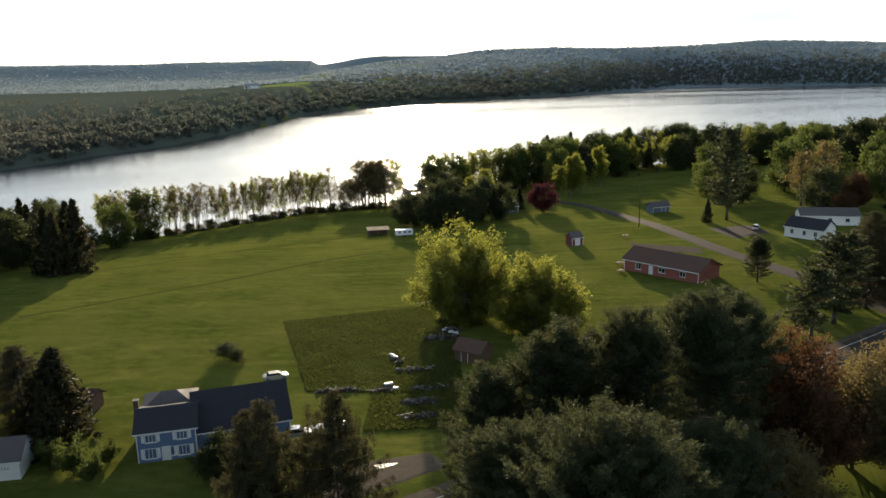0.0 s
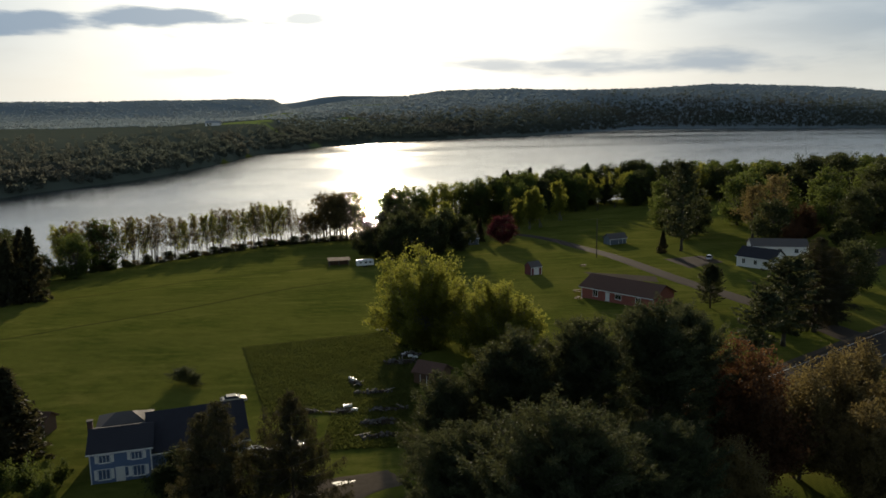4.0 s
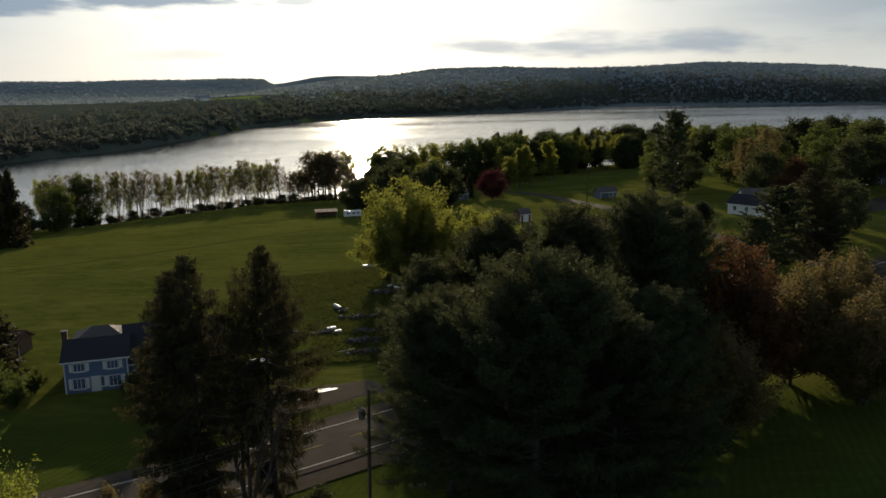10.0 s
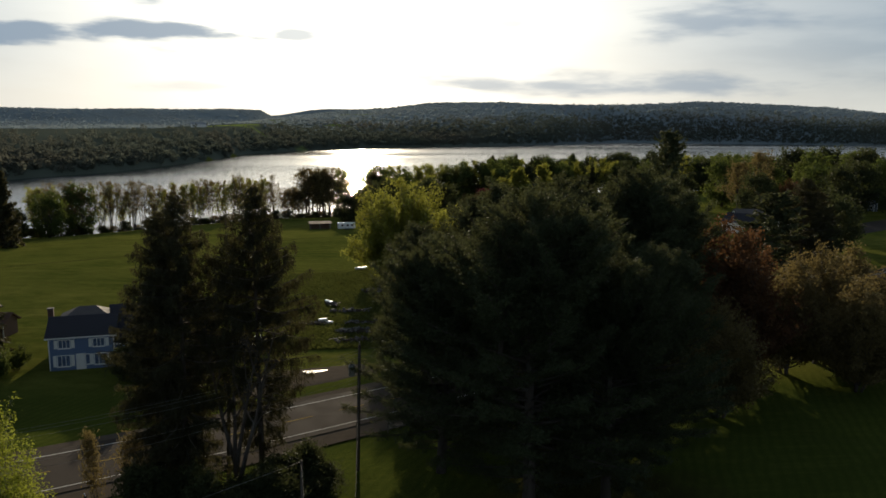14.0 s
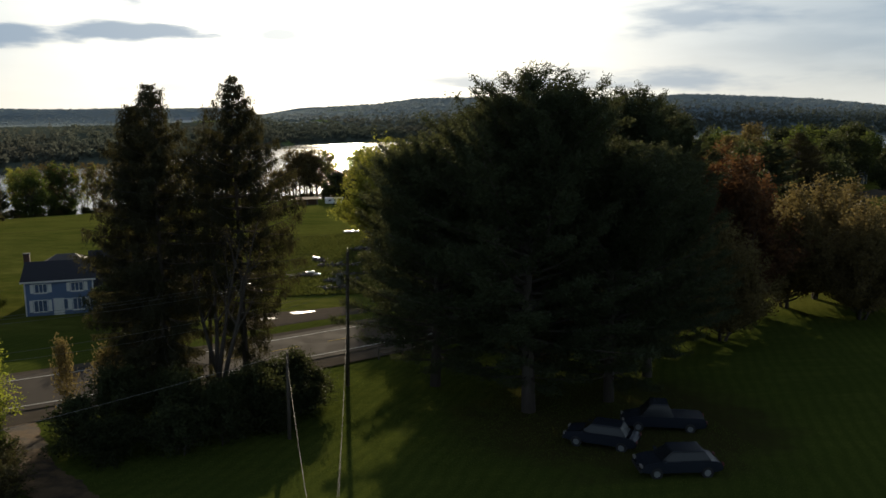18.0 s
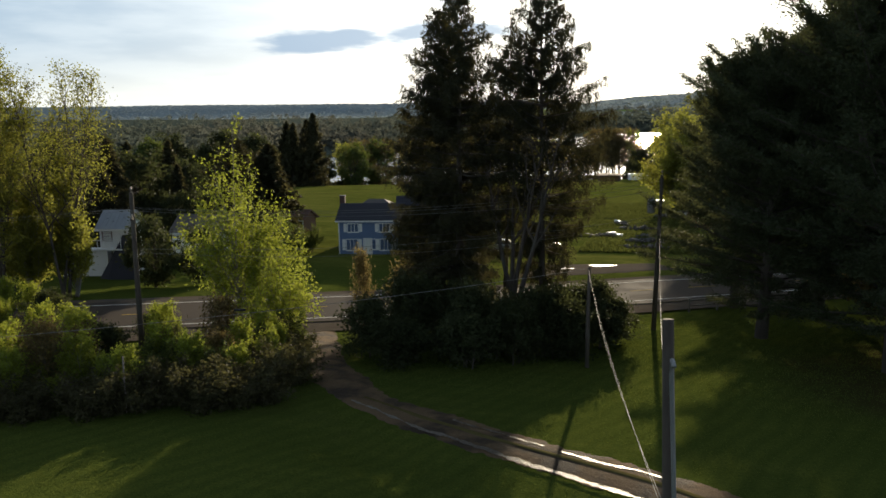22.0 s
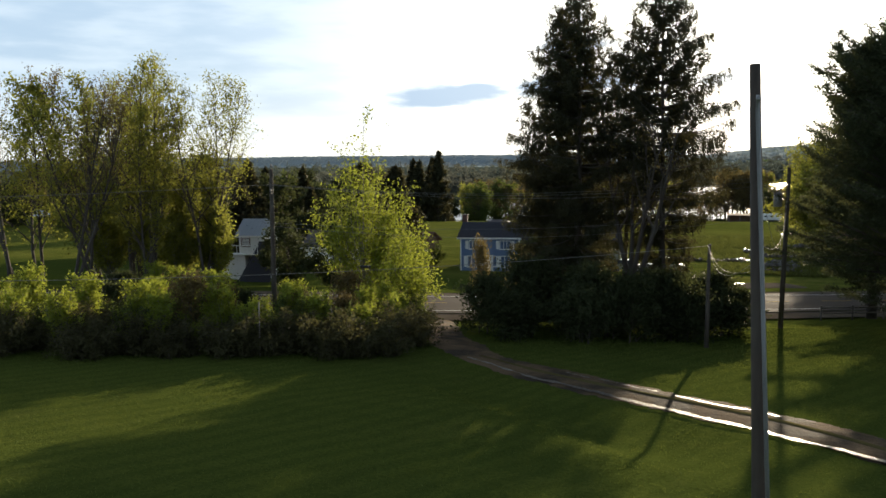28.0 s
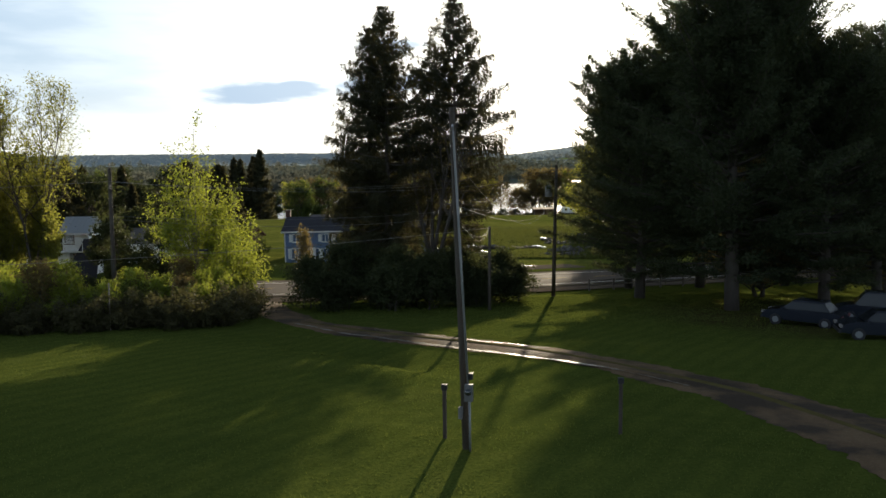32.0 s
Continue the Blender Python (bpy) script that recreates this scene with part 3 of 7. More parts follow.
def blades(rng, at, way, length, width, material, name):
    """Narrow pointed blades lying along the given directions."""
    n = len(at)
    a = way / (np.linalg.norm(way, axis=1)[:, None] + 1e-9)
    b = np.cross(a, rng.normal(size=(n, 3)))
    b /= np.linalg.norm(b, axis=1)[:, None] + 1e-9
    s = rng.uniform(0.6, 1.4, size=(n, 1))
    L, W = a * s * length, b * s * width * 0.5
    V = np.stack([at - L * 0.15 - W, at - L * 0.15 + W, at + L * 0.85], 1).reshape(-1, 3)
    return mesh_from(name, V, np.arange(3 * n).reshape(n, 3), material)


def bough_tree(seed, h, base, trunk_r, profile, whorl, per, leaf, rise=(-0.3, 0.6), curl=0.05, gaps=0.1, ragged=0.2, side=3.0, side_len=0.28, per_m=40, needle=0.16, width=0.05, hang=0.5, fluff=0.06, leaders=(), bark="bark_dark", inner=0.15, dense=1.0):
    """Meshes of a conifer with separate boughs: each bough carries side shoots, and needles lie along them."""
    rng = np.random.default_rng(seed)
    wood = Soup()
    O, D, N = [], [], []
    xs = np.linspace(0, 1, len(profile))
    stems = [(0.0, 0.0, -0.3, h, 1.0, base)] + [(x, y, z0, z1, k, z0 + 0.8) for x, y, z0, z1, k in leaders]
    for sx, sy, z0, z1, k, start in stems:
        T = wander(rng, (sx, sy, z0), (rng.normal() * 0.012, rng.normal() * 0.012, 1), z1 - z0, 10, 0.008, 0.02)
        wood.add(*tube(T, trunk_r * (1 if k == 1 else 0.35) * np.linspace(1.15, 0.06, len(T)), 8))
        z = start
        while z < z1 - 0.1:
            frac = (z - base) / (h - base)
            own = (z - start) / (z1 - start)
            r = float(np.interp(frac if k == 1 else own, xs, profile)) * k
            for i in range(per):
                if rng.uniform() < gaps:
                    continue
                a = i * 2 * math.pi / per + rng.uniform(-0.5, 0.5) + z * 1.9
                L = max(0.25, r * rng.uniform(1 - ragged * 1.8, 1 + ragged))
                o, _ = at_along(T, min(0.995, (z + rng.uniform(-0.12, 0.12) * whorl - z0) / (z1 - z0)))
                up = rise[0] + (rise[1] - rise[0]) * frac + rng.uniform(-0.1, 0.1)
                B = wander(rng, o, (math.cos(a), math.sin(a), up), L, 6, 0.045, curl)
                wood.add(*tube(B, max(0.012, 0.02 + 0.012 * L) * np.linspace(1, 0.2, len(B)), 3, False))
                for j in range(6):
                    if (j + 1) / 6 > inner + 0.1:
                        O.append(B[j])
                        D.append(B[j + 1] - B[j])
                        N.append(L / 6 * per_m)
                for _ in range(int(L * side) + 1):
                    q = inner + (1 - inner) * rng.uniform() ** 0.85
                    p, d = at_along(B, min(q, 0.999))
                    d = d / (np.linalg.norm(d) + 1e-9)
                    sg = 1 if rng.uniform() < 0.5 else -1
                    w = d * 0.75 + np.array([-math.sin(a), math.cos(a), 0]) * sg * rng.uniform(0.5, 1.1) + np.array([0, 0, rng.normal() * 0.16 - hang * 0.35])
                    w *= (side_len * L * (1.25 - q) + 0.28) * rng.uniform(0.6, 1.3) / np.linalg.norm(w)
                    O.append(p)
                    D.append(w)
                    N.append(np.linalg.norm(w) * per_m * dense)
            z += whorl * (1 - 0.35 * max(0.0, frac)) * rng.uniform(0.8, 1.2)
    O, D = np.array(O), np.array(D)
    n = np.maximum(2, np.array(N)).astype(int)
    ids = np.repeat(np.arange(len(n)), n)
    t = rng.uniform(0, 1.05, size=(len(ids), 1))
    at = O[ids] + D[ids] * t + rng.normal(size=(len(ids), 3)) * fluff
    drop = np.abs(rng.normal(size=len(ids))) * needle * hang
    at[:, 2] -= drop
    u = D[ids] / (np.linalg.norm(D[ids], axis=1)[:, None] + 1e-9)
    way = u + rng.normal(size=(len(ids), 3)) * 0.75
    way[:, 2] -= hang * 1.1
    return wood.mesh("trunk", M[bark], True), blades(rng, at, way, needle, width, M[leaf], "crown")


def vase_tree(seed, h, R, low, trunk_r, arms, twigs, count, size, leaf, bark, clump=0.28, flat=0.5, lumps=0.3, up=0.9, stems=1, twig_len=0.16, holes=0.25, narrow=0.0):
    """Meshes of a leafy tree: arms curve up and out to an uneven dome, twigs stand up along them, leaves sit on the twigs."""
    rng = np.random.default_rng(seed)
    wood = Soup()
    A, E = [], []
    off = rng.uniform(0, 60)
    tops = []
    for st in range(stems):
        lean = rng.normal(size=2) * (0.03 if stems == 1 else 0.15)
        T = wander(rng, (rng.normal() * 0.25 * (stems > 1), rng.normal() * 0.25 * (stems > 1), -0.3), (lean[0], lean[1], 1), h * 0.7, 8, 0.05, 0.04)
        wood.add(*tube(T, trunk_r / math.sqrt(stems) * np.linspace(1.25, 0.2, len(T)), 8))
        tops.append(T)
    made = 0
    while made < arms:
        d = rng.normal(size=3)
        d[2] = abs(d[2]) * 1.1 - 0.35 if low > -1 else d[2] * 0.85 + 0.25
        d /= np.linalg.norm(d)
        w = noise.noise((d[0] * 2.4 + off, d[1] * 2.4, d[2] * 2.4))
        if w < -holes:
            continue
        made += 1
        r = (flat + (1 - flat) * rng.uniform() ** 0.6) * (1 + lumps * noise.noise((d[0] * 1.9 + off, d[1] * 1.9, d[2] * 1.9 + 9)))
        zc = low + (h - low) * 0.38
        zt = zc + d[2] * r * ((h - zc) if d[2] > 0 else (zc - low))
        slim = 1 - narrow * max(0.0, (zt - zc) / (h - zc))
        c = np.array([d[0] * R * r * slim, d[1] * R * r * slim, zt])
        T = tops[rng.integers(0, stems)]
        o, _ = at_along(T, float(np.clip(zt / h * 0.62 - 0.05 + rng.uniform(-0.08, 0.05), 0.05, 0.97)))
        ctl = np.array([o[0] * 0.45 + c[0] * 0.55, o[1] * 0.45 + c[1] * 0.55, o[2] + (c[2] - o[2]) * 0.3]) + rng.normal(size=3) * 0.05 * R
        q = np.linspace(0, 1, 7)[:, None]
        P = o * (1 - q) ** 2 + ctl * 2 * q * (1 - q) + c * q * q
        P[1:-1] += rng.normal(size=(5, 3)) * 0.018 * R
        wood.add(*tube(P, trunk_r * 0.24 * np.linspace(1, 0.14, 7), 5, False))
        out = np.array([d[0], d[1], 0.0])
        for j in range(twigs):
            p, dd = at_along(P, rng.uniform(0.35, 1.0))
            w = out * rng.uniform(0.0, 0.9) + np.array([0, 0, up]) + rng.normal(size=3) * 0.45
            L = h * twig_len * rng.uniform(0.45, 1.15)
            C = wander(rng, p, w, L, 3, 0.14, 0.05)
            wood.add(*tube(C, max(0.008, trunk_r * 0.055) * np.array([1, 0.75, 0.5, 0.25]), 3, False))
            for i in range(3):
                A.append(C[i])
                E.append(C[i + 1])
    A, E = np.array(A), np.array(E)
    lots = rng.uniform(0.25, 1.6, len(A))
    ids = rng.choice(len(A), count, p=lots / lots.sum())
    t = rng.uniform(0, 1, size=(count, 1))
    at = A[ids] * (1 - t) + E[ids] * t + rng.normal(size=(count, 3)) * clump
    at[:, 2] = np.maximum(at[:, 2], 0.2)
    return wood.mesh("trunk", M[bark], True), leaves(rng, at, size, M[leaf], "crown")


def plant(name, meshes, x, y, label, category, group="", scale=1.0, turn=0.0, z=None, lean=0.0):
    m = pose(x, y, (ground(x, y) if z is None else z) - 0.05, lean, 0, turn)
    ob = thing(name, m, label, category, group)
    ob.scale = (scale, scale, scale) if isinstance(scale, (int, float)) else scale
    part("trunk", meshes[0], None, ob)
    part("crown", meshes[1], None, ob)
    return ob

# ---- land and water ----
LAND = ((-4800, 0.8), (-80, 0.8), (-30, 0.5), (0, 0), (20, -1.4), (33, -2.4), (45.5, -3.4), (55, -4.2), (65, -4.6), (80, -5.3), (105, -5.6), (150, -5.3), (200, -6.5), (250, -9.5), (300, -13.2), (325, -15.5), (345, -18))
LAND_Y, LAND_Z = [a for a, b in LAND], [b for a, b in LAND]
WATER = -16.0
NEAR_X = (-4800, -700, -330, -160, -100, -70, -45, 0, 45, 90, 150, 240, 400, 800, 4800)
NEAR_Y = (120, 170, 215, 262, 275, 300, 322, 335, 372, 420, 455, 470, 520, 560, 700)
FAR_X = (-4800, -900, -420, -300, -264, -237, -200, -162, -142, -72, 22, 285, 611, 834, 1300, 4800)
FAR_Y = (260, 330, 420, 470, 506, 573, 656, 825, 1025, 1188, 1304, 1467, 1778, 1740, 1500, 1300)


def near_shore(x):
    return float(np.interp(x, NEAR_X, NEAR_Y))


def far_shore(x):
    return float(np.interp(x, FAR_X, FAR_Y))


def hill(x, y):
    """Height of the land beyond the lake."""
    d = y - far_shore(x)
    z = WATER + 2 + min(d, 40) * 0.05
    low = np.interp(x, (-3000, -600, -150, 60, 200, 4000), (26, 24, 20, 4, 0, 0))
    z += low * min(1.0, max(0.0, d / 420.0))
    crest = np.interp(x, (-4800, -900, -330, -140, -44, 117, 198, 410, 576, 744, 1000, 1260, 1440, 1560, 2100, 4800), (0, 0, 8, 44, 66, 88, 100, 104, 98, 102, 112, 104, 98, 80, 60, 40))
    z += (crest - 7) * max(0.0, min(1.0, (y - far_shore(x)) / max(60.0, 2300 - far_shore(x)))) ** 0.8 * (1 if y < 2350 else max(0.0, 1 - (y - 2350) / 1500))
    left = np.interp(x, (-4800, -2200, -1380, -965, -540, -389, -325, -200, 0), (80, 74, 68, 66, 70, 66, 30, 0, 0))
    z += (left - 7) * math.exp(-((y - 3250) / 420.0) ** 2)
    back = np.interp(x, (-4800, -900, -436, -259, -22, 158, 600, 4800), (30, 35, 48, 78, 96, 104, 100, 60))
    z += back * math.exp(-((y - 4350) / 350.0) ** 2)
    z += noise.noise((x * 0.004, y * 0.004, 3.1)) * 5 * min(1.0, max(0.0, d / 300.0))
    return z


def ground(x, y):
    n, f = near_shore(x), far_shore(x)
    if f - n > 4 and n + 15 < y < f - 8:
        return -19.0
    if y >= f - 8:
        return -19.0 + min(1.0, (y - f + 8) / 8) * (hill(x, y) + 19.0) if y < f else hill(x, y)
    # the near side keeps its fall to the shore, wherever that lies
    k = min(1.0, max(0.0, (y - 150) / max(20.0, n - 150)))
    yy = y if y < 150 else 150 + k * 175
    if y > n:
        yy = 325 + (y - n)
    z = float(np.interp(yy, LAND_Y, LAND_Z))
    # low bank in the lawn, with a hollow between it and the drive
    u, v = (x + 13.0) * 0.835 - (y - 16.2) * 0.55, (x + 13.0) * 0.55 + (y - 16.2) * 0.835
    if -4 < u < 14 and 0 < v < 7:
        along = min(1.0, (u + 4) / 4) * min(1.0, (14 - u) / 4)
        z -= 0.42 * along * min(1.0, v / 1.0) * min(1.0, (7 - v) / 4.0)
    z += noise.noise((x * 0.03, y * 0.03, 0.7)) * 0.22 + noise.noise((x * 0.11, y * 0.11, 4.7)) * 0.06
    return z


def sheet(name, xs, ys, material, label, lift=0.0, height=ground):
    V = [(x, y, height(x, y) + lift) for y in ys for x in xs]
    w = len(xs)
    F = [(j * w + i, j * w + i + 1, (j + 1) * w + i + 1, (j + 1) * w + i) for j in range(len(ys) - 1) for i in range(w - 1)]
    ob = new(name, mesh_from(name, V, F, material, True))
    return tagged(ob, label, "ground", kind="structure")


def steps(*runs):
    out = []
    for a, b, s in runs:
        out += list(np.arange(a, b, s))
    return out + [runs[-1][1]]


GX = steps((-4700, -1500, 100), (-1500, -420, 40), (-420, -130, 10), (-130, -30, 2.0), (-30, 22, 1.0), (22, 130, 2.0), (130, 420, 10), (420, 1500, 40), (1500, 4700, 100))
GY = steps((-900, -100, 50), (-100, -40, 6), (-40, -2, 2.0), (-2, 30, 1.0), (30, 130, 2.0), (130, 360, 4), (360, 560, 10), (560, 1800, 20), (1800, 4700, 50))
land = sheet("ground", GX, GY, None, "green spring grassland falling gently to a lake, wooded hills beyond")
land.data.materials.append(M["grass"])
land.data.materials.append(M["hazed_hill"])
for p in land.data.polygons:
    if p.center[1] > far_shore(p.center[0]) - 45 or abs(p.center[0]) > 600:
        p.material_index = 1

wx = steps((-4700, -400, 200), (-400, 1200, 80), (1200, 4700, 300))
wy = steps((100, 560, 30), (560, 2000, 60))
lake = sheet("water", wx, wy, M["water"], "calm lake glittering in low sun", height=lambda x, y: WATER)

# main road: straight past the lawns
ROAD_O, ROAD_D = Vector((-12.0, 56.0)), Vector((0.845, 0.535)).normalized()
ROAD_N = Vector((-ROAD_D.y, ROAD_D.x))


def road_point(s, w):
    p = ROAD_O + ROAD_D * s + ROAD_N * w
    return p.x, p.y


def bed(s):
    """Level of the road surface along its length."""
    x, y = road_point(s, 0)
    return float(np.interp(y, LAND_Y, LAND_Z)) + 0.10


def road_strip(name, w0, w1, s0, s1, step, material, label, lift, parent=None, thick=0.0):
    V, F = [], []
    ss = list(np.arange(s0, s1, step)) + [s1]
    ws = np.linspace(w0, w1, max(2, int(abs(w1 - w0) / 1.5) + 1))
    for s in ss:
        for w in ws:
            x, y = road_point(s, w)
            V.append((x, y, bed(s) + lift - 0.006 * abs(w)))
    k = len(ws)
    for j in range(len(ss) - 1):
        for i in range(k - 1):
            F.append((j * k + i, (j + 1) * k + i, (j + 1) * k + i + 1, j * k + i + 1))
    F = [tuple(reversed(f)) if w1 > w0 else f for f in F]
    me = mesh_from(name, V, F, material)
    bm = bmesh.new()
    bm.from_mesh(me)
    bmesh.ops.recalc_face_normals(bm, faces=bm.faces)
    if bm.faces and sum(f.normal.z for f in bm.faces) < 0:
        bmesh.ops.reverse_faces(bm, faces=bm.faces)
    bm.to_mesh(me)
    bm.free()
    ob = part(name, me, None, parent)
    if label:
        tagged(ob, label, kind="structure")
    return ob


# the land is graded to the road under it
for v in land.data.vertices:
    d = Vector((v.co.x, v.co.y)) - ROAD_O
    s, w = d.dot(ROAD_D), d.dot(ROAD_N)
    if -120 < s < 260 and abs(w) < 16:
        k = max(0.0, min(1.0, (16 - abs(w)) / 9))
        v.co.z = v.co.z * (1 - k) + (bed(s) - 0.22) * k
road = road_strip("road", -4.6, 4.8, -110, 240, 3.0, M["asphalt"], "two-lane asphalt country road with white edge lines", 0.0)
tagged(road, category="road")
for w in (-3.6, 3.6):
    road_strip("edge_line", w - 0.08, w + 0.08, -110, 240, 3.0, M["line_white"], "", 0.012, road)
for i in range(56):
    s = -104 + i * 6.1
    road_strip("centre_dash", -0.07, 0.07, s, s + 3.0, 1.5, M["line_yellow"], "", 0.012, road)
road_strip("shoulder", -7.2, -4.55, -110, 240, 3.0, M["gravel"], "gravel road shoulder", -0.06, road)
road_strip("shoulder", 4.75, 6.2, -110, 240, 3.0, M["gravel"], "gravel road shoulder", -0.06, road)


def ribbon(name, line, material, label, lift=0.05, cross=3, category="road", steps=8, ragged=0.0):
    """A track laid on the land: rows of (x, y, half width)."""
    P = np.array(line, float)
    t = np.linspace(0, len(P) - 1, (len(P) - 1) * steps + 1)
    Q = np.stack([np.interp(t, range(len(P)), P[:, i]) for i in range(3)], 1)
    for _ in range(6 * steps // 8):
        Q[1:-1] = (Q[:-2] + 2 * Q[1:-1] + Q[2:]) / 4
    d = np.gradient(Q[:, :2], axis=0)
    d /= np.linalg.norm(d, axis=1)[:, None]
    n = np.stack([-d[:, 1], d[:, 0]], 1)
    V, F = [], []
    k = 2 * cross + 1
    for i, q in enumerate(Q):
        for j in range(-cross, cross + 1):
            wob = noise.noise((q[0] * 0.4, q[1] * 0.4, j * 3.0)) * 0.3 * (abs(j) == cross)
            if abs(j) == cross:
                wob += ragged * noise.noise((q[0] * 2.3, q[1] * 2.3, j * 5.0)) + ragged * 0.6 * noise.noise((q[0] * 7.0, q[1] * 7.0, j * 2.0))
            x, y = q[:2] + n[i] * (q[2] * j / cross + wob)
            V.append((x, y, max(land_z(x, y), -99) + lift * (1 - 0.8 * (abs(j) == cross))))
    for i in range(len(Q) - 1):
        for j in range(k - 1):
            F.append((i * k + j, i * k + j + 1, (i + 1) * k + j + 1, (i + 1) * k + j)[::-1])
    ob = new(name, mesh_from(name, V, F, material, True))
    return tagged(ob, label, category, kind="structure")


from mathutils.bvhtree import BVHTree
land_tree = BVHTree.FromPolygons([v.co.copy() for v in land.data.vertices], [tuple(p.vertices) for p in land.data.polygons])


def land_z(x, y):
    hit = land_tree.ray_cast(Vector((x, y, 500)), Vector((0, 0, -1)))
    return hit[0].z if hit[0] else 0.0


def ground(x, y):
    return land_z(x, y)


DRIVE_LINE = [(-25, 42, 2.6), (-21, 35, 1.8), (-17.5, 29, 1.3), (-13, 23.2, 1.15), (-5.4, 18.8, 1.15), (0.5, 16, 1.2), (4.3, 12.8, 1.3), (8.5, 8.2, 1.5), (11, 3, 2.0), (13, -4, 2.4), (14, -14, 2.6)]
drive = ribbon("dirt_driveway", DRIVE_LINE, M["dirt"], "wet dirt driveway with two wheel ruts", 0.06, steps=48, ragged=0.22)
side_road = ribbon("side_road", [(97, 130, 4.0), (92, 152, 3.0), (88, 170, 2.8), (82, 192, 2.6), (75, 240, 2.6), (66, 280, 2.4), (59, 300, 2.2), (50, 310, 2.0)], M["asphalt"], "narrow asphalt lane to the lake", 0.10)

# ---- trees ----
SPRUCE_LONG = bough_tree(11, 23.4, 2.2, 0.30, (2.7, 3.6, 4.0, 3.9, 3.6, 3.1, 2.4, 1.7, 0.5), 0.72, 8, "spruce", (-0.36, 0.24), 0.065, 0.12, 0.32, 4.4, 0.16, 62, 0.18, 0.05, 1.5, 0.05, inner=0.15)
SPRUCE_OPEN = bough_tree(12, 24.0, 4.2, 0.24, (1.6, 2.7, 3.7, 4.6, 4.9, 4.5, 3.6, 2.5, 1.4, 0.3), 0.92, 9, "spruce", (-0.14, 0.34), 0.04, 0.05, 0.14, 5.0, 0.06, 66, 0.19, 0.045, 1.8, 0.04, inner=0.08)
SPRUCE_THIN = bough_tree(13, 22.3, 8.0, 0.17, (0.7, 1.3, 1.8, 2.0, 1.9, 1.6, 1.1, 0.3), 0.8, 5, "spruce", (-0.35, 0.28), 0.06, 0.2, 0.35, 3.6, 0.2, 50, 0.16, 0.045, 1.4, 0.05)
PINE_BROAD = bough_tree(21, 22.4, 2.6, 0.45, (4.6, 7.0, 8.2, 8.3, 8.1, 7.7, 7.1, 6.2, 5.0, 3.2, 1.2), 0.66, 8, "pine", (-0.08, 0.8), 0.06, 0.08, 0.38, 2.5, 0.20, 30, 0.22, 0.075, 0.0, 0.15, ((2.2, 1.0, 12.0, 21.2, 0.55), (-2.4, -0.6, 12.0, 20.6, 0.55), (0.6, -2.4, 12.5, 21.0, 0.5)), inner=0.3, dense=1.2)
PINE_TALL = bough_tree(22, 23.0, 3.0, 0.40, (4.2, 5.8, 6.5, 6.5, 6.1, 5.4, 4.4, 3.0, 1.0), 0.80, 8, "pine", (-0.05, 0.75), 0.06, 0.08, 0.32, 2.4, 0.22, 32, 0.25, 0.09, 0.0, 0.18, ((1.8, 0.8, 13.0, 21.6, 0.5), (-1.9, -0.5, 12.0, 20.8, 0.55)), inner=0.3, dense=1.1)
PINE_FAR = conifer(23, 22.0, 5.4, 4.0, 0.36, 0.8, 7, 0.42, "pine", droop=0.0, gaps=0.12, sprays=26, ragged=0.4, hang=0.35, dome=2.0)
FIR_FAR = conifer(24, 17.0, 4.2, 0.8, 0.28, 0.6, 8, 0.42, "spruce", droop=0.25, gaps=0.05, sprays=24, ragged=0.25, hang=0.7, taper=0.8)


def put_trees(name, meshes, spots, label, group, category="tree"):
    for x, y, s, turn in spots:
        plant(name, meshes, x, y, label, category, group, s, turn)


put_trees("spruce", SPRUCE_LONG, [(-13.0, 42.0, 1.0, 20)], "tall dark spruce with hanging boughs beside the road", "roadside spruces")
put_trees("spruce", SPRUCE_OPEN, [(-7.3, 42.4, 1.0, 130)], "tall spruce with long level open boughs", "roadside spruces")
put_trees("spruce", SPRUCE_THIN, [(-10.2, 43.6, 1.0, 70)], "slender half-bare spruce between two tall ones", "roadside spruces")
put_trees("spruce", SPRUCE_LONG, [(-14.6, 43.6, 0.95, 200)], "tall dark spruce with hanging boughs beside the road", "roadside spruces")
put_trees("white_pine", PINE_BROAD, [(12.4, 36.0, 1.0, 0), (18.6, 37.5, 0.80, 120)], "broad dense dark white pine on the lawn", "white pines")
put_trees("white_pine", PINE_BROAD, [(6.8, 44.0, 0.84, 220), (24.0, 44.0, 0.80, 60)], "broad dense dark white pine on the lawn", "white pines")
put_trees("white_pine", PINE_TALL, [(6.6, 59.0, 0.86, 40), (13.4, 60.5, 1.02, 170), (21.5, 62.0, 1.04, 280), (30.0, 66.0, 1.08, 100), (36.0, 71.0, 1.02, 10)], "tall dark white pine near the road", "white pines")
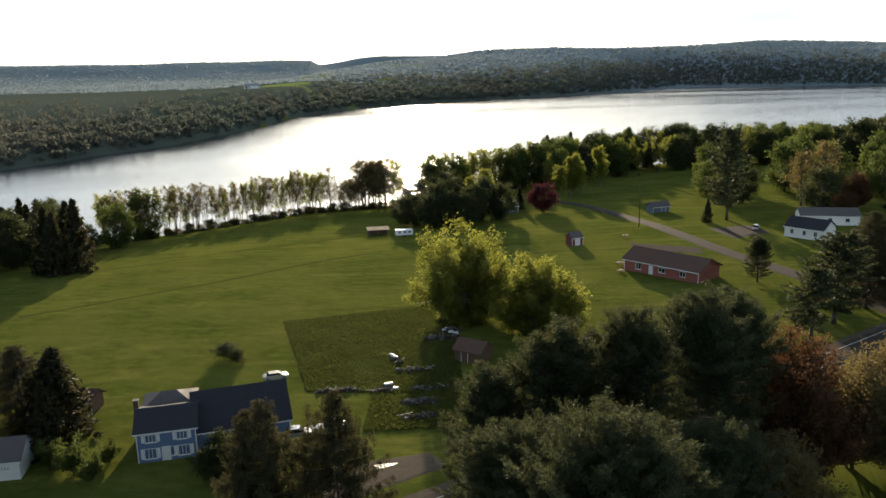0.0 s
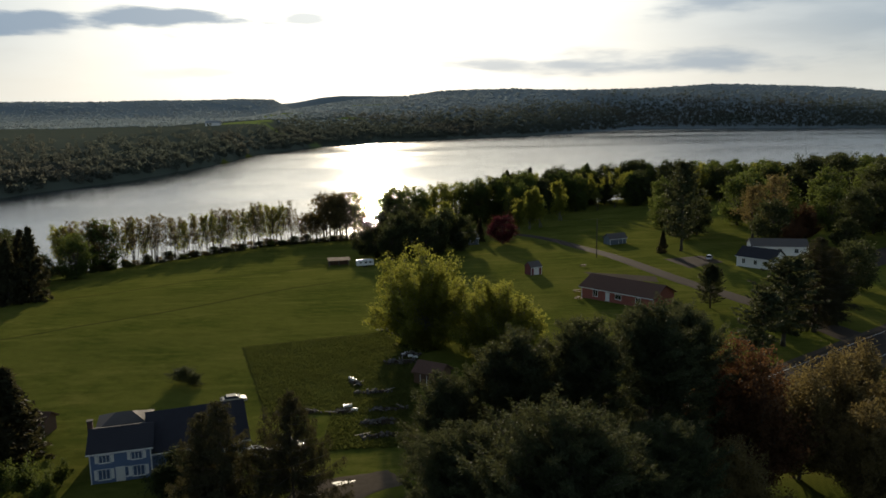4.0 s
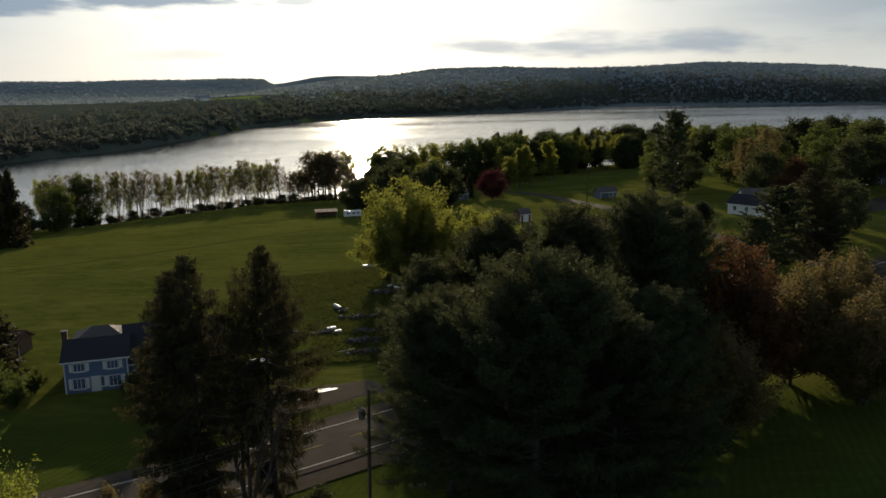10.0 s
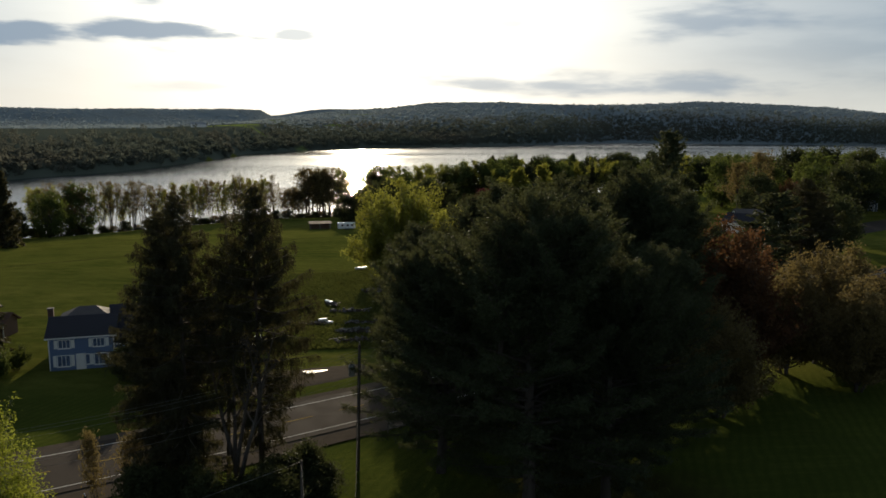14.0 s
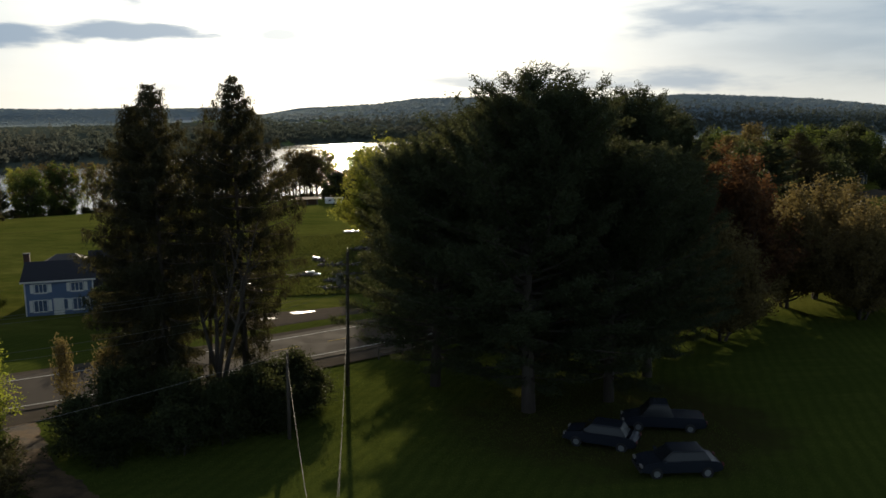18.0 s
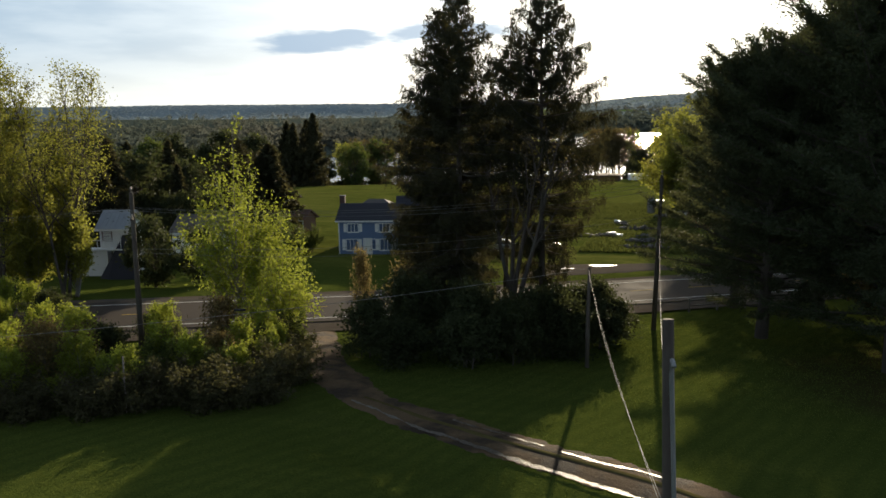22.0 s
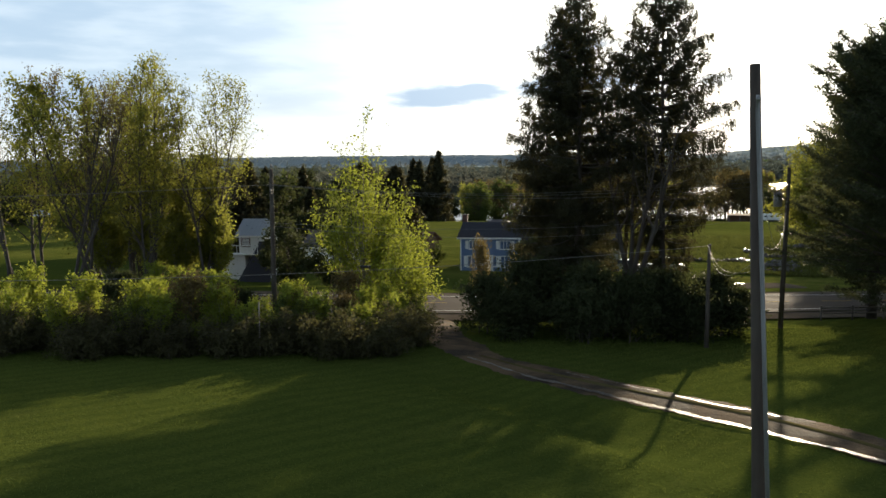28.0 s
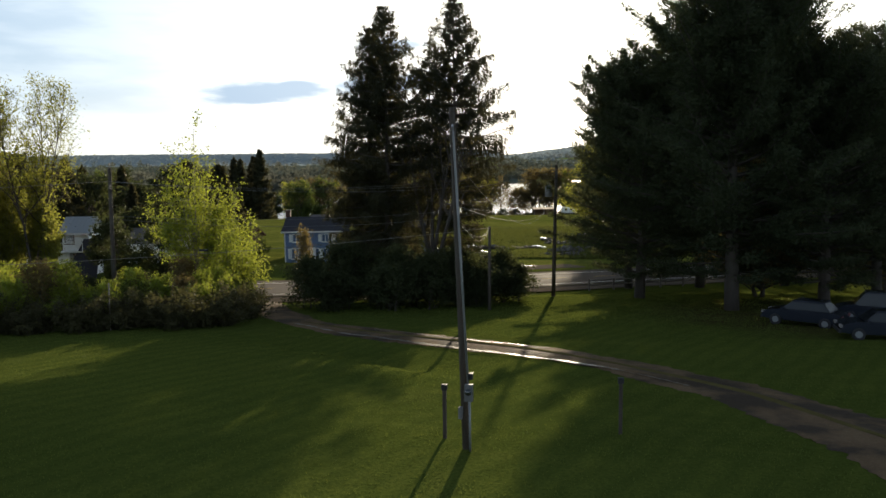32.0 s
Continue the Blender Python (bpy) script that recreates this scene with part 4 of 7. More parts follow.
# beyond the road and by the houses
put_trees("pine", PINE_FAR, [(101.5, 237, 1.32, 0), (79.5, 128.0, (1.25, 1.25, 0.80), 90), (71.0, 120.0, (1.0, 1.0, 0.6), 20)], "large dark pine standing among houses", "pines by the lane")
put_trees("spruce", FIR_FAR, [(94.0, 234.0, 0.46, 70), (-51.5, 90.0, (1.35, 1.35, 0.78), 30), (-50.0, 84.0, 0.62, 140), (-107.0, 229.0, (1.25, 1.25, 0.84), 10), (-115.0, 240.0, 0.8, 100), (40.0, 285.0, 0.55, 0)], "dark pointed spruce in the grass", "spruces")
put_trees("spruce", SPRUCE_LONG, [(-55.5, 89.0, (1.3, 1.3, 0.60), 30), (90.5, 136.0, (1.5, 1.5, 0.86), 30), (96.5, 141.0, (1.4, 1.4, 0.72), 130)], "wide dark spruce with hanging boughs", "spruces")
put_trees("pine", PINE_TALL, [(77.5, 158.0, (0.5, 0.5, 0.46), 0)], "small open pine beside the lane", "pines by the lane")
put_trees("spruce", FIR_FAR, [(-89.5, 193.0, 1.16, 0), (-93.5, 189.0, 1.0, 50), (-97.5, 194.0, 1.05, 100), (-95.0, 201.0, 1.1, 10), (-127.0, 255.0, 1.0, 150), (-112.0, 247.0, 0.85, 220), (-139.0, 268.0, 1.05, 260), (-104.0, 232.0, 0.62, 300), (-118.0, 236.0, 0.8, 340), (-133.0, 243.0, 0.9, 15), (-142.0, 256.0, 0.9, 75)], "dark spruce at the field edge", "field edge spruces")

MAPLE_GOLD = vase_tree(41, 20.6, 11.8, -1.5, 0.5, 150, 16, 95000, 0.28, "yellowgreen", "bark_grey", 0.42, 0.5, 0.28, 1.0, 4, 0.12, 0.4)
plant("maple", MAPLE_GOLD, 8.5, 138.0, "big yellow-green spring maple beside the garden", "tree", scale=1.0)
MAPLE_LOW = vase_tree(42, 15.8, 10.2, -1.5, 0.4, 120, 15, 70000, 0.28, "yellowgreen", "bark_grey", 0.4, 0.5, 0.28, 1.0, 3, 0.14, 0.4)
plant("maple", MAPLE_LOW, 22.5, 128.0, "lower yellow-green maple beside the garden", "tree", scale=0.95)
RUST = vase_tree(43, 19.5, 8.6, -0.8, 0.36, 130, 15, 70000, 0.24, "rust", "bark_dark", 0.36, 0.45, 0.3, 0.9, 2, 0.12, 0.4)
put_trees("red_maple", RUST, [(43.5, 70.0, 1.0, 0)], "rust-red maple in young leaf by the road", "red maples")
OLIVE = vase_tree(44, 16.0, 6.6, -0.5, 0.3, 90, 14, 36000, 0.24, "bronze", "bark_dark", 0.34, 0.42, 0.33, 0.9, 3, 0.13, 0.35)
put_trees("tree", OLIVE, [(52.0, 72.0, 0.95, 0), (59.0, 77.0, 1.0, 100), (56.0, 64.0, 0.85, 200), (67.0, 84.0, 0.95, 10), (16.5, 47.0, 0.8, 40), (27.5, 53.0, 0.85, 20), (36.5, 57.0, 0.8, 200), (66.0, 72.0, 0.9, 80)], "bronze-leaved tree in front of the road", "bronze trees")
CRIMSON = dome_tree(45, 10.5, 5.2, 1.0, 0.22, 90, 8000, 0.32, "crimson", "bark_dark", 1.1, 1, 0.5, 0.2)
plant("ornamental_tree", CRIMSON, 47.0, 274.0, "round crimson-leaved tree beside the lane", "tree", scale=1.05)

YOUNG = vase_tree(58, 13.0, 3.3, 1.0, 0.16, 46, 11, 12500, 0.12, "fresh", "bark_grey", 0.16, 0.3, 0.6, 0.8, 1, 0.13, 0.0, 0.05)
plant("young_tree", YOUNG, -26.3, 36.3, "bright green young tree above the hedge", "tree", scale=(1.12, 1.12, 1.08))
YOUNG_LOW = vase_tree(52, 8.2, 3.1, 0.4, 0.12, 40, 11, 10500, 0.12, "fresh", "bark_grey", 0.2, 0.4, 0.35, 0.8, 2, 0.14, 0.15)
plant("young_tree", YOUNG_LOW, -23.4, 35.4, "low bright green young tree above the hedge", "tree", turn=60)

TALL_THIN = broadleaf(53, 18.5, 5.0, 5.0, 0.24, 9000, 0.12, "yellowgreen", "bark_dark", stems=3, clump=0.45, upright=1.3, limbs=20, twigs=11, top_thin=0.2)
COLUMN = vase_tree(57, 12.0, 2.1, 0.3, 0.16, 60, 12, 13000, 0.16, "yellowgreen", "bark_grey", 0.22, 0.3, 0.3, 1.2, 2, 0.12, 0.3, 0.3)
put_trees("ash_tree", COLUMN, [(-46.2, 44.5, 1.0, 0), (-48.2, 43.0, 0.95, 120), (-52.0, 44.0, 1.05, 240), (-56.0, 42.0, 1.0, 60)], "dense yellow-green young ash above the hedge", "ash trees")
TALL_THIN2 = broadleaf(54, 18.0, 4.6, 3.5, 0.22, 8500, 0.16, "yellowgreen", "bark_dark", stems=2, clump=0.5, upright=1.4, limbs=20, twigs=9, top_thin=0.3)
TALL_BARE = broadleaf(55, 18.0, 5.0, 6.0, 0.24, 2200, 0.13, "bronze", "bark_dark", stems=2, clump=0.35, upright=1.4, limbs=22, twigs=10)
put_trees("ash_tree", TALL_THIN, [(-50.2, 42.0, 1.08, 0), (-46.2, 43.5, 1.02, 110), (-57.0, 47.0, 1.1, 220)], "tall thin-leaved ash above the hedge", "ash trees")
put_trees("ash_tree", TALL_THIN2, [(-47.8, 38.0, 0.86, 30), (-51.5, 36.0, 1.0, 200), (-61.0, 39.0, 1.0, 90), (-66.0, 50.0, 1.1, 0)], "tall green ash above the hedge", "ash trees")
put_trees("ash_tree", TALL_BARE, [(-54.0, 43.0, 1.1, 20), (-60.5, 44.0, 1.15, 140), (-49.5, 33.0, 0.9, 260), (-69.0, 42.0, 1.2, 50)], "tall ash with bare upper branches", "ash trees")
PINK = broadleaf(56, 6.5, 3.0, 1.0, 0.12, 3500, 0.16, "pink", "bark_dark", clump=0.45)
plant("blossom_tree", PINK, -54.3, 47.0, "small tree in pink blossom", "tree", scale=(0.5, 0.5, 1.4))

# thorn thicket round the spruces, and the hedge
BUSH_DARK = broadleaf(61, 4.2, 2.4, 0.2, 0.08, 6500, 0.15, "deep", "bark_dark", stems=5, clump=0.42, upright=0.7, limbs=9, twigs=7)
BUSH_GREEN = vase_tree(62, 3.6, 1.7, 0.1, 0.07, 30, 9, 4200, 0.13, "green", "bark_dark", 0.14, 0.35, 0.35, 1.1, 4, 0.16, 0.3)
BUSH_FRESH = vase_tree(63, 4.6, 1.15, 0.2, 0.06, 22, 8, 4600, 0.10, "fresh", "bark_grey", 0.13, 0.3, 0.4, 1.7, 4, 0.17, 0.3, 0.3)
BUSH_BRONZE = broadleaf(64, 4.0, 2.0, 0.3, 0.07, 2600, 0.13, "bronze", "bark_dark", stems=5, clump=0.4, upright=1.1, limbs=10, twigs=7)
BRAMBLE = vase_tree(66, 2.6, 2.0, -0.4, 0.05, 46, 9, 5200, 0.10, "bramble", "bark_dark", 0.14, 0.3, 0.3, 0.9, 5, 0.16, 0.5)
rng = np.random.default_rng(5)
for x, y, s in [(-15.6, 31.5, 0.9), (-13.2, 30.8, 0.95), (-11.0, 31.8, 0.85), (-9.0, 33.2, 0.9), (-6.8, 34.6, 0.95), (-4.8, 36.0, 1.0), (-3.2, 38.0, 1.05), (-3.8, 41.0, 0.95), (-14.2, 35.0, 1.1), (-11.4, 36.0, 1.0), (-8.4, 38.0, 1.05), (-12.5, 39.5, 1.1), (-16.0, 41.5, 1.0), (-5.5, 39.5, 1.15), (-13.8, 29.9, 0.9), (-9.8, 30.4, 0.9), (-7.6, 32.0, 0.9), (-5.4, 34.2, 0.9), (-10.0, 34.2, 1.0), (-6.2, 36.8, 1.0), (-2.6, 39.6, 0.9)]:
    plant("thicket_bush", BUSH_DARK, x, y, "dark tangled bush under the spruces", "bush", "thicket", (s * float(rng.uniform(0.75, 0.95)), s * 0.85, s * float(rng.uniform(0.48, 0.92))), float(rng.uniform(0, 360)))
plant("bush", BUSH_BRONZE, -17.4, 43.5, "thin bronze-leaved bush by the road", "bush", scale=(0.8, 0.8, 1.1))
plant("bush", BUSH_BRONZE, -19.3, 41.0, "thin bronze-leaved bush by the road", "bush", scale=(0.55, 0.55, 1.4), turn=90)
HEDGE = [(-34, 13.5), (-31.5, 14.8), (-29.2, 15.0), (-27.0, 16.2), (-25.0, 17.0), (-23.2, 17.6), (-21.6, 19.0), (-20.0, 20.0), (-18.6, 21.6), (-18.8, 24.2), (-19.8, 27.0), (-21.0, 29.0), (-36.5, 13.0), (-39, 12.5), (-42, 12)]
for i, (x, y) in enumerate(HEDGE):
    for k in range(3):
        plant("hedge_bush", BRAMBLE, x + float(rng.uniform(-1.2, 1.2)), y + 0.6 + 1.1 * k + float(rng.uniform(-0.4, 0.4)), "dull brown-green bramble along the lawn edge", "bush", "hedge", (1.0, 1.0, float(rng.uniform(0.5, 0.95))), float(rng.uniform(0, 360)))
for i in range(28):
    t = rng.uniform(0, 11)
    a, b = HEDGE[int(t)], HEDGE[int(t) + 1]
    q = t - int(t)
    x, y = a[0] * (1 - q) + b[0] * q - rng.uniform(0.5, 4.0), a[1] * (1 - q) + b[1] * q + rng.uniform(2.0, 9.5)
    kind = (BUSH_GREEN, BUSH_FRESH, BUSH_BRONZE, BUSH_FRESH)[i % 4]
    plant("hedge_bush", kind, x, y, ("green hedge bush in leaf", "bright green upright hedge sapling", "thin bronze hedge bush", "bright green upright hedge sapling")[i % 4], "bush", "hedge", float(rng.uniform(0.3, 0.85)), float(rng.uniform(0, 360)))
for x, y, s in [(-29.5, 18.2, 0.95), (-33.5, 18.6, 1.0), (-35.5, 16.4, 0.8), (-26.0, 20.4, 0.9), (-24.6, 24.2, 0.85), (-22.2, 23.2, 0.7), (-28.2, 22.8, 1.0), (-31.0, 21.4, 0.9), (-21.2, 27.0, 0.8), (-40.0, 16.2, 1.0), (-38.6, 20.0, 1.05), (-31.5, 15.8, 0.85), (-27.6, 17.6, 0.8), (-37.5, 17, 0.9), (-23.4, 20.2, 0.75)]:
    plant("hedge_bush", BUSH_FRESH, x, y, "bright green upright hedge sapling", "bush", "hedge", s, float(rng.uniform(0, 360)))

# multi-stemmed bare tree among the spruces
FORKED = broadleaf(65, 14.0, 3.2, 6.5, 0.42, 500, 0.12, "bronze", "bark_dark", stems=4, clump=0.35, upright=1.6, limbs=9, twigs=6)
plant("forked_tree", FORKED, -8.9, 40.5, "forked bare tree among the spruces", "tree", scale=1.05)

# bushes and trees about the blue house and the garden
for x, y, s in [(-45.0, 79.0, 1.4), (-42.0, 77.0, 1.1), (-48.0, 80.5, 1.3), (-41.5, 81.5, 1.0)]:
    plant("bush", BUSH_GREEN, x, y, "green bush beside the blue house", "bush", "house bushes", s, x * 30)
plant("bush", BUSH_DARK, -35.0, 120.0, "low dark bush alone in the field", "bush", scale=(1.15, 1.0, 0.55))
plant("bush", BUSH_DARK, -32.4, 117.5, "low dark bush alone in the field", "bush", scale=(0.7, 0.7, 0.5))
for x, y, s in [(-26.0, 78.5, 1.1), (-23.0, 77.0, 1.25), (-19.5, 78.5, 1.0), (-27.5, 76.0, 0.9)]:
    plant("bush", BUSH_DARK, x, y, "dark bush in front of the blue house", "bush", "house bushes", s, x * 40)

# shore: bare alders and maples against the water
SHORE_BARE = broadleaf(71, 15.5, 3.4, 4.0, 0.20, 1500, 0.22, "bronze", "bark_dark", stems=3, clump=0.5, upright=1.5, limbs=12, twigs=7)
SHORE_THIN = broadleaf(72, 15.0, 3.6, 3.0, 0.2, 2400, 0.26, "yellowgreen", "bark_dark", stems=3, clump=0.6, upright=1.4, limbs=12, twigs=7)
SHORE_FULL = dome_tree(73, 15.0, 5.2, 0.6, 0.3, 90, 6500, 0.42, "green", "bark_dark", 1.3, 2, 0.5, 0.35)
SHORE_DARK = dome_tree(74, 16.0, 5.4, 0.5, 0.3, 90, 6500, 0.46, "deep", "bark_dark", 1.35, 2, 0.5, 0.35)
SHORE_WIDE = broadleaf(75, 15.0, 6.5, 3.0, 0.34, 2600, 0.32, "bronze", "bark_dark", clump=0.7, upright=0.7, limbs=16, twigs=8)
for i in range(76):
    x = -112 + i * 1.42 + float(rng.uniform(-0.8, 0.8))
    y = near_shore(x) - float(rng.uniform(2.5, 10.0))
    k = rng.uniform()
    if x > -30:
        mesh, lab = (SHORE_WIDE, "spreading shore tree in thin bronze leaf") if k < 0.9 else (SHORE_THIN, "leafy green tree on the lake shore")
    elif k < 0.62:
        mesh, lab = SHORE_BARE, "bare upright tree on the lake shore"
    elif k < 0.95:
        mesh, lab = SHORE_THIN, "thin-leaved upright tree on the lake shore"
    else:
        mesh, lab = SHORE_FULL, "leafy green tree on the lake shore"
    plant("shore_tree", mesh, x, y, lab, "tree", "shore trees", float(rng.uniform(0.95, 1.25)) * (0.72 if -36 < x < -22 or x > -6 else 1.1 if x >= -22 else 1.0), float(rng.uniform(0, 360)))
for i in range(150):
    x = 4 + 330 * (i / 150) ** 1.05 + float(rng.uniform(-4, 4))
    y = near_shore(x) - float(rng.uniform(2, 52 if x > 60 else 14))
    k = rng.uniform()
    if x < 45:
        k = 0.66 + 0.29 * k
    mesh, lab = (SHORE_DARK, "dense dark green tree on the lake shore") if k < 0.42 else (SHORE_FULL, "leafy green tree on the lake shore") if k < 0.72 else (SHORE_THIN, "thin-leaved upright tree on the lake shore") if k < 0.96 else (FIR_FAR, "dark pointed spruce on the lake shore")
    plant("shore_tree", mesh, x, y, lab, "tree", "shore trees", float(rng.uniform(1.05, 1.5)), float(rng.uniform(0, 360)))
GOLD_POPLAR = broadleaf(76, 15.0, 4.0, 0.8, 0.25, 5200, 0.4, "yellowgreen", "bark_grey", stems=2, clump=0.8, upright=1.5, limbs=14, twigs=7)
put_trees("poplar", GOLD_POPLAR, [(66, 318, 1.1, 0), (72, 322, 1.15, 100), (61, 316, 0.9, 200), (86, 345, 1.2, 50), (30, 292, 1.05, 140), (22, 286, 0.9, 30)], "golden-green poplar near the lake", "poplars")
# dark clump by the trailer, trees round the far houses
put_trees("tree", SHORE_DARK, [(5, 246, 0.72, 0), (11, 250, 0.75, 90), (17, 247, 0.7, 200), (0, 252, 0.7, 250), (-4, 256, 0.65, 20), (24, 262, 0.95, 120), (12, 262, 0.95, 40), (8, 256, 0.9, 10), (20, 254, 0.85, 70), (30, 258, 0.8, 160)], "dense dark tree behind the trailer", "trailer trees")
put_trees("tree", SHORE_WIDE, [(144, 258, 1.5, 0), (139, 263, 1.25, 120)], "large round bronze tree behind the white house", "house trees")
put_trees("tree", RUST, [(152, 250, 0.7, 0), (136, 230, 0.5, 90)], "dark red tree behind the white house", "house trees")
put_trees("tree", SHORE_FULL, [(160, 285, 1.35, 0), (176, 275, 1.2, 70), (190, 300, 1.5, 140), (205, 280, 1.3, 210), (150, 300, 1.4, 280), (220, 320, 1.5, 0), (240, 300, 1.4, 50), (130, 330, 1.2, 90), (170, 330, 1.4, 20), (118, 300, 0.9, 10), (250, 270, 1.2, 99), (228, 250, 1.1, 33), (196, 240, 1.0, 230)], "large green tree behind the far houses", "far house trees")
put_trees("tree", SHORE_DARK, [(232, 392, 1.55, 0), (238, 398, 1.5, 90), (247, 385, 1.6, 180), (262, 372, 1.5, 270), (112, 262, 0.8, 0), (122, 274, 0.9, 60), (185, 262, 1.2, 20), (212, 300, 1.5, 40), (270, 330, 1.6, 60), (290, 300, 1.5, 10)], "tall dark tree behind the far houses", "far house trees")
# woods left of the field, behind the barn
for i in range(60):
    x, y = float(rng.uniform(-210, -92)), float(rng.uniform(118, 262))
    if x > -98 - (y - 118) * 0.12 or (x > -112 and y < 160):
        x -= 26
    k = rng.uniform()
    mesh, lab = (SHORE_DARK, "dark tree in the wood behind the barn") if k < 0.35 else (SHORE_WIDE, "bronze tree in the wood behind the barn") if k < 0.6 else (FIR_FAR, "dark spruce in the wood behind the barn") if k < 0.85 else (SHORE_FULL, "green tree in the wood behind the barn")
    plant("woodland_tree", mesh, x, y, lab, "tree", "woodland trees", float(rng.uniform(0.65, 0.95)), float(rng.uniform(0, 360)))
for x, y, s in [(-72, 90, 0.9), (-64, 88, 0.7), (-80, 84, 0.95), (-76, 105, 0.9), (-67, 76, 0.8), (-90, 96, 1.0), (-88, 76, 1.0), (-62, 100, 0.6), (-70, 82, 0.95), (-66, 94, 0.8), (-84, 90, 1.0), (-79, 98, 0.9), (-60, 82, 0.55)]:
    fir = int(abs(x)) % 3
    plant("woodland_tree", (SHORE_DARK, FIR_FAR, PINE_FAR)[fir], x, y, ("dark tree behind the white barn", "dark spruce behind the white barn", "dark pine behind the white barn")[fir], "tree", "woodland trees", s * (0.85, 0.9, 0.72)[fir], x * 17)
plant("tree", SHORE_FULL, -96.5, 242.0, "round green tree at the field edge", "tree", scale=0.95)


# far woods beyond the lake: low crowns in one mesh
def far_woods(name, rows, size, seed, material, label, sprays, tall=(1.5, 2.5)):
    """Each tree is an uneven cloud of leaf sprays; one in five is a pointed conifer."""
    rng = np.random.default_rng(seed)
    base = np.array([(x, y, z) for x, y in rows for z in (ground(x, y),) if z > WATER + 0.3])
    n = len(base)
    r = size * rng.uniform(0.6, 1.4, n)
    h = r * rng.uniform(*tall, n)
    cone = rng.uniform(size=n) < 0.2
    r = np.where(cone, r * 0.75, r)
    h = np.where(cone, h * 1.25, h)
    ids = np.repeat(np.arange(n), sprays)
    d = rng.normal(size=(len(ids), 3))
    d *= (rng.uniform(0.55, 1.0, (len(ids), 1)) / np.linalg.norm(d, axis=1)[:, None])
    up = 0.5 + 0.5 * d[:, 2]
    slim = np.where(cone[ids], 1.15 - up, 1.0)
    P = base[ids] + np.stack([d[:, 0] * r[ids] * slim, d[:, 1] * r[ids] * slim, up * h[ids]], 1)
    a = rng.normal(size=P.shape)
    a /= np.linalg.norm(a, axis=1)[:, None]
    b = np.cross(a, rng.normal(size=P.shape))
    b /= np.linalg.norm(b, axis=1)[:, None]
    w = (r[ids] * rng.uniform(0.24, 0.46, len(ids)) * np.sqrt(14.0 / sprays))[:, None]
    V = np.stack([P - a * w, P - b * w * 0.8, P + a * w, P + b * w * 0.8], 1).reshape(-1, 3)
    ob = new(name, mesh_from(name, V, np.arange(4 * len(P)).reshape(-1, 4), material))
    return tagged(ob, label, "woods", kind="stuff")


rows = []
for _ in range(15000):
    x = float(rng.uniform(-700, 1500))
    y = far_shore(x) + abs(float(rng.normal())) * 160 + 2
    open_land = -260 < x < 60 and y > far_shore(x) + 40 and noise.noise((x * 0.008, y * 0.008, 9)) > 0.3
    if y < 2350 and not open_land:
        rows.append((x, y))
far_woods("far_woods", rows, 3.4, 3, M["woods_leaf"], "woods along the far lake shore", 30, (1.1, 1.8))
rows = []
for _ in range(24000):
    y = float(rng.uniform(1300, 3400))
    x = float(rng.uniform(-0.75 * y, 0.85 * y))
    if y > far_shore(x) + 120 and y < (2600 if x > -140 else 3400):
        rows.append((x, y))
far_woods("far_woods", rows, 3.6, 4, M["hazed_hill_leaf"], "wooded hills across the lake", 10, (0.4, 0.7))

put_trees("tree", SHORE_DARK, [(-103, 214, 0.75, 0), (-108, 223, 0.85, 50), (-113, 211, 0.8, 100), (-100, 226, 0.6, 150), (-112, 238, 0.95, 10), (-122, 248, 1.0, 200), (-128, 264, 1.05, 80), (-112, 204, 0.95, 300), (-118, 196, 1.0, 130)], "dense dark tree at the field edge", "field edge trees")
plant("tree", SHORE_DARK, -44.3, 53.0, "dark round bush beside the white barn", "tree", scale=0.42)
plant("tree", SHORE_DARK, -41.0, 56.0, "dark round bush beside the white barn", "tree", scale=0.36, turn=70)
put_trees("tree", SHORE_DARK, [(100, 150, 0.85, 0), (112, 160, 0.9, 120), (122, 172, 0.8, 40), (84, 142, 0.6, 10), (134, 240, 1.0, 20), (168, 248, 1.15, 90), (180, 232, 0.9, 150), (152, 226, 0.7, 30), (210, 262, 1.3, 80), (224, 280, 1.5, 200)], "dense dark tree near the far houses", "far house trees")
for i in range(150):
    x = -114 + i * 1.25 + float(rng.uniform(-1, 1))
    kind = (BUSH_DARK, BUSH_GREEN, BUSH_BRONZE, BRAMBLE)[i % 4]
    lab = ("dark undergrowth bush beneath the shore trees", "green undergrowth bush beneath the shore trees", "thin bronze bush beneath the shore trees", "brown bramble beneath the shore trees")[i % 4]
    plant("shore_bush", kind, x, near_shore(x) - float(rng.uniform(5, 12)), lab, "bush", "shore bushes", (float(rng.uniform(0.9, 1.5)), 1.0, float(rng.uniform(0.4, 0.8))), float(rng.uniform(0, 360)))
put_trees("tree", SHORE_DARK, [(2, 302, 0.8, 0), (7, 297, 0.85, 90), (12, 303, 0.95, 180), (17, 297, 0.8, 30), (-3, 308, 0.6, 200)], "dense dark tree above the shore", "shore trees")
for i in range(26):
    t = rng.uniform(0, 10.5)
    a, b = HEDGE[int(t)], HEDGE[int(t) + 1]
    q = t - int(t)
    x, y = a[0] * (1 - q) + b[0] * q - rng.uniform(0.3, 1.6), a[1] * (1 - q) + b[1] * q + rng.uniform(1.2, 4.0)
    plant("hedge_bush", (BUSH_FRESH, BUSH_GREEN)[i % 2], x, y, ("bright green upright hedge sapling", "green hedge bush in leaf")[i % 2], "bush", "hedge", float(rng.uniform(0.4, 0.7)), float(rng.uniform(0, 360)))

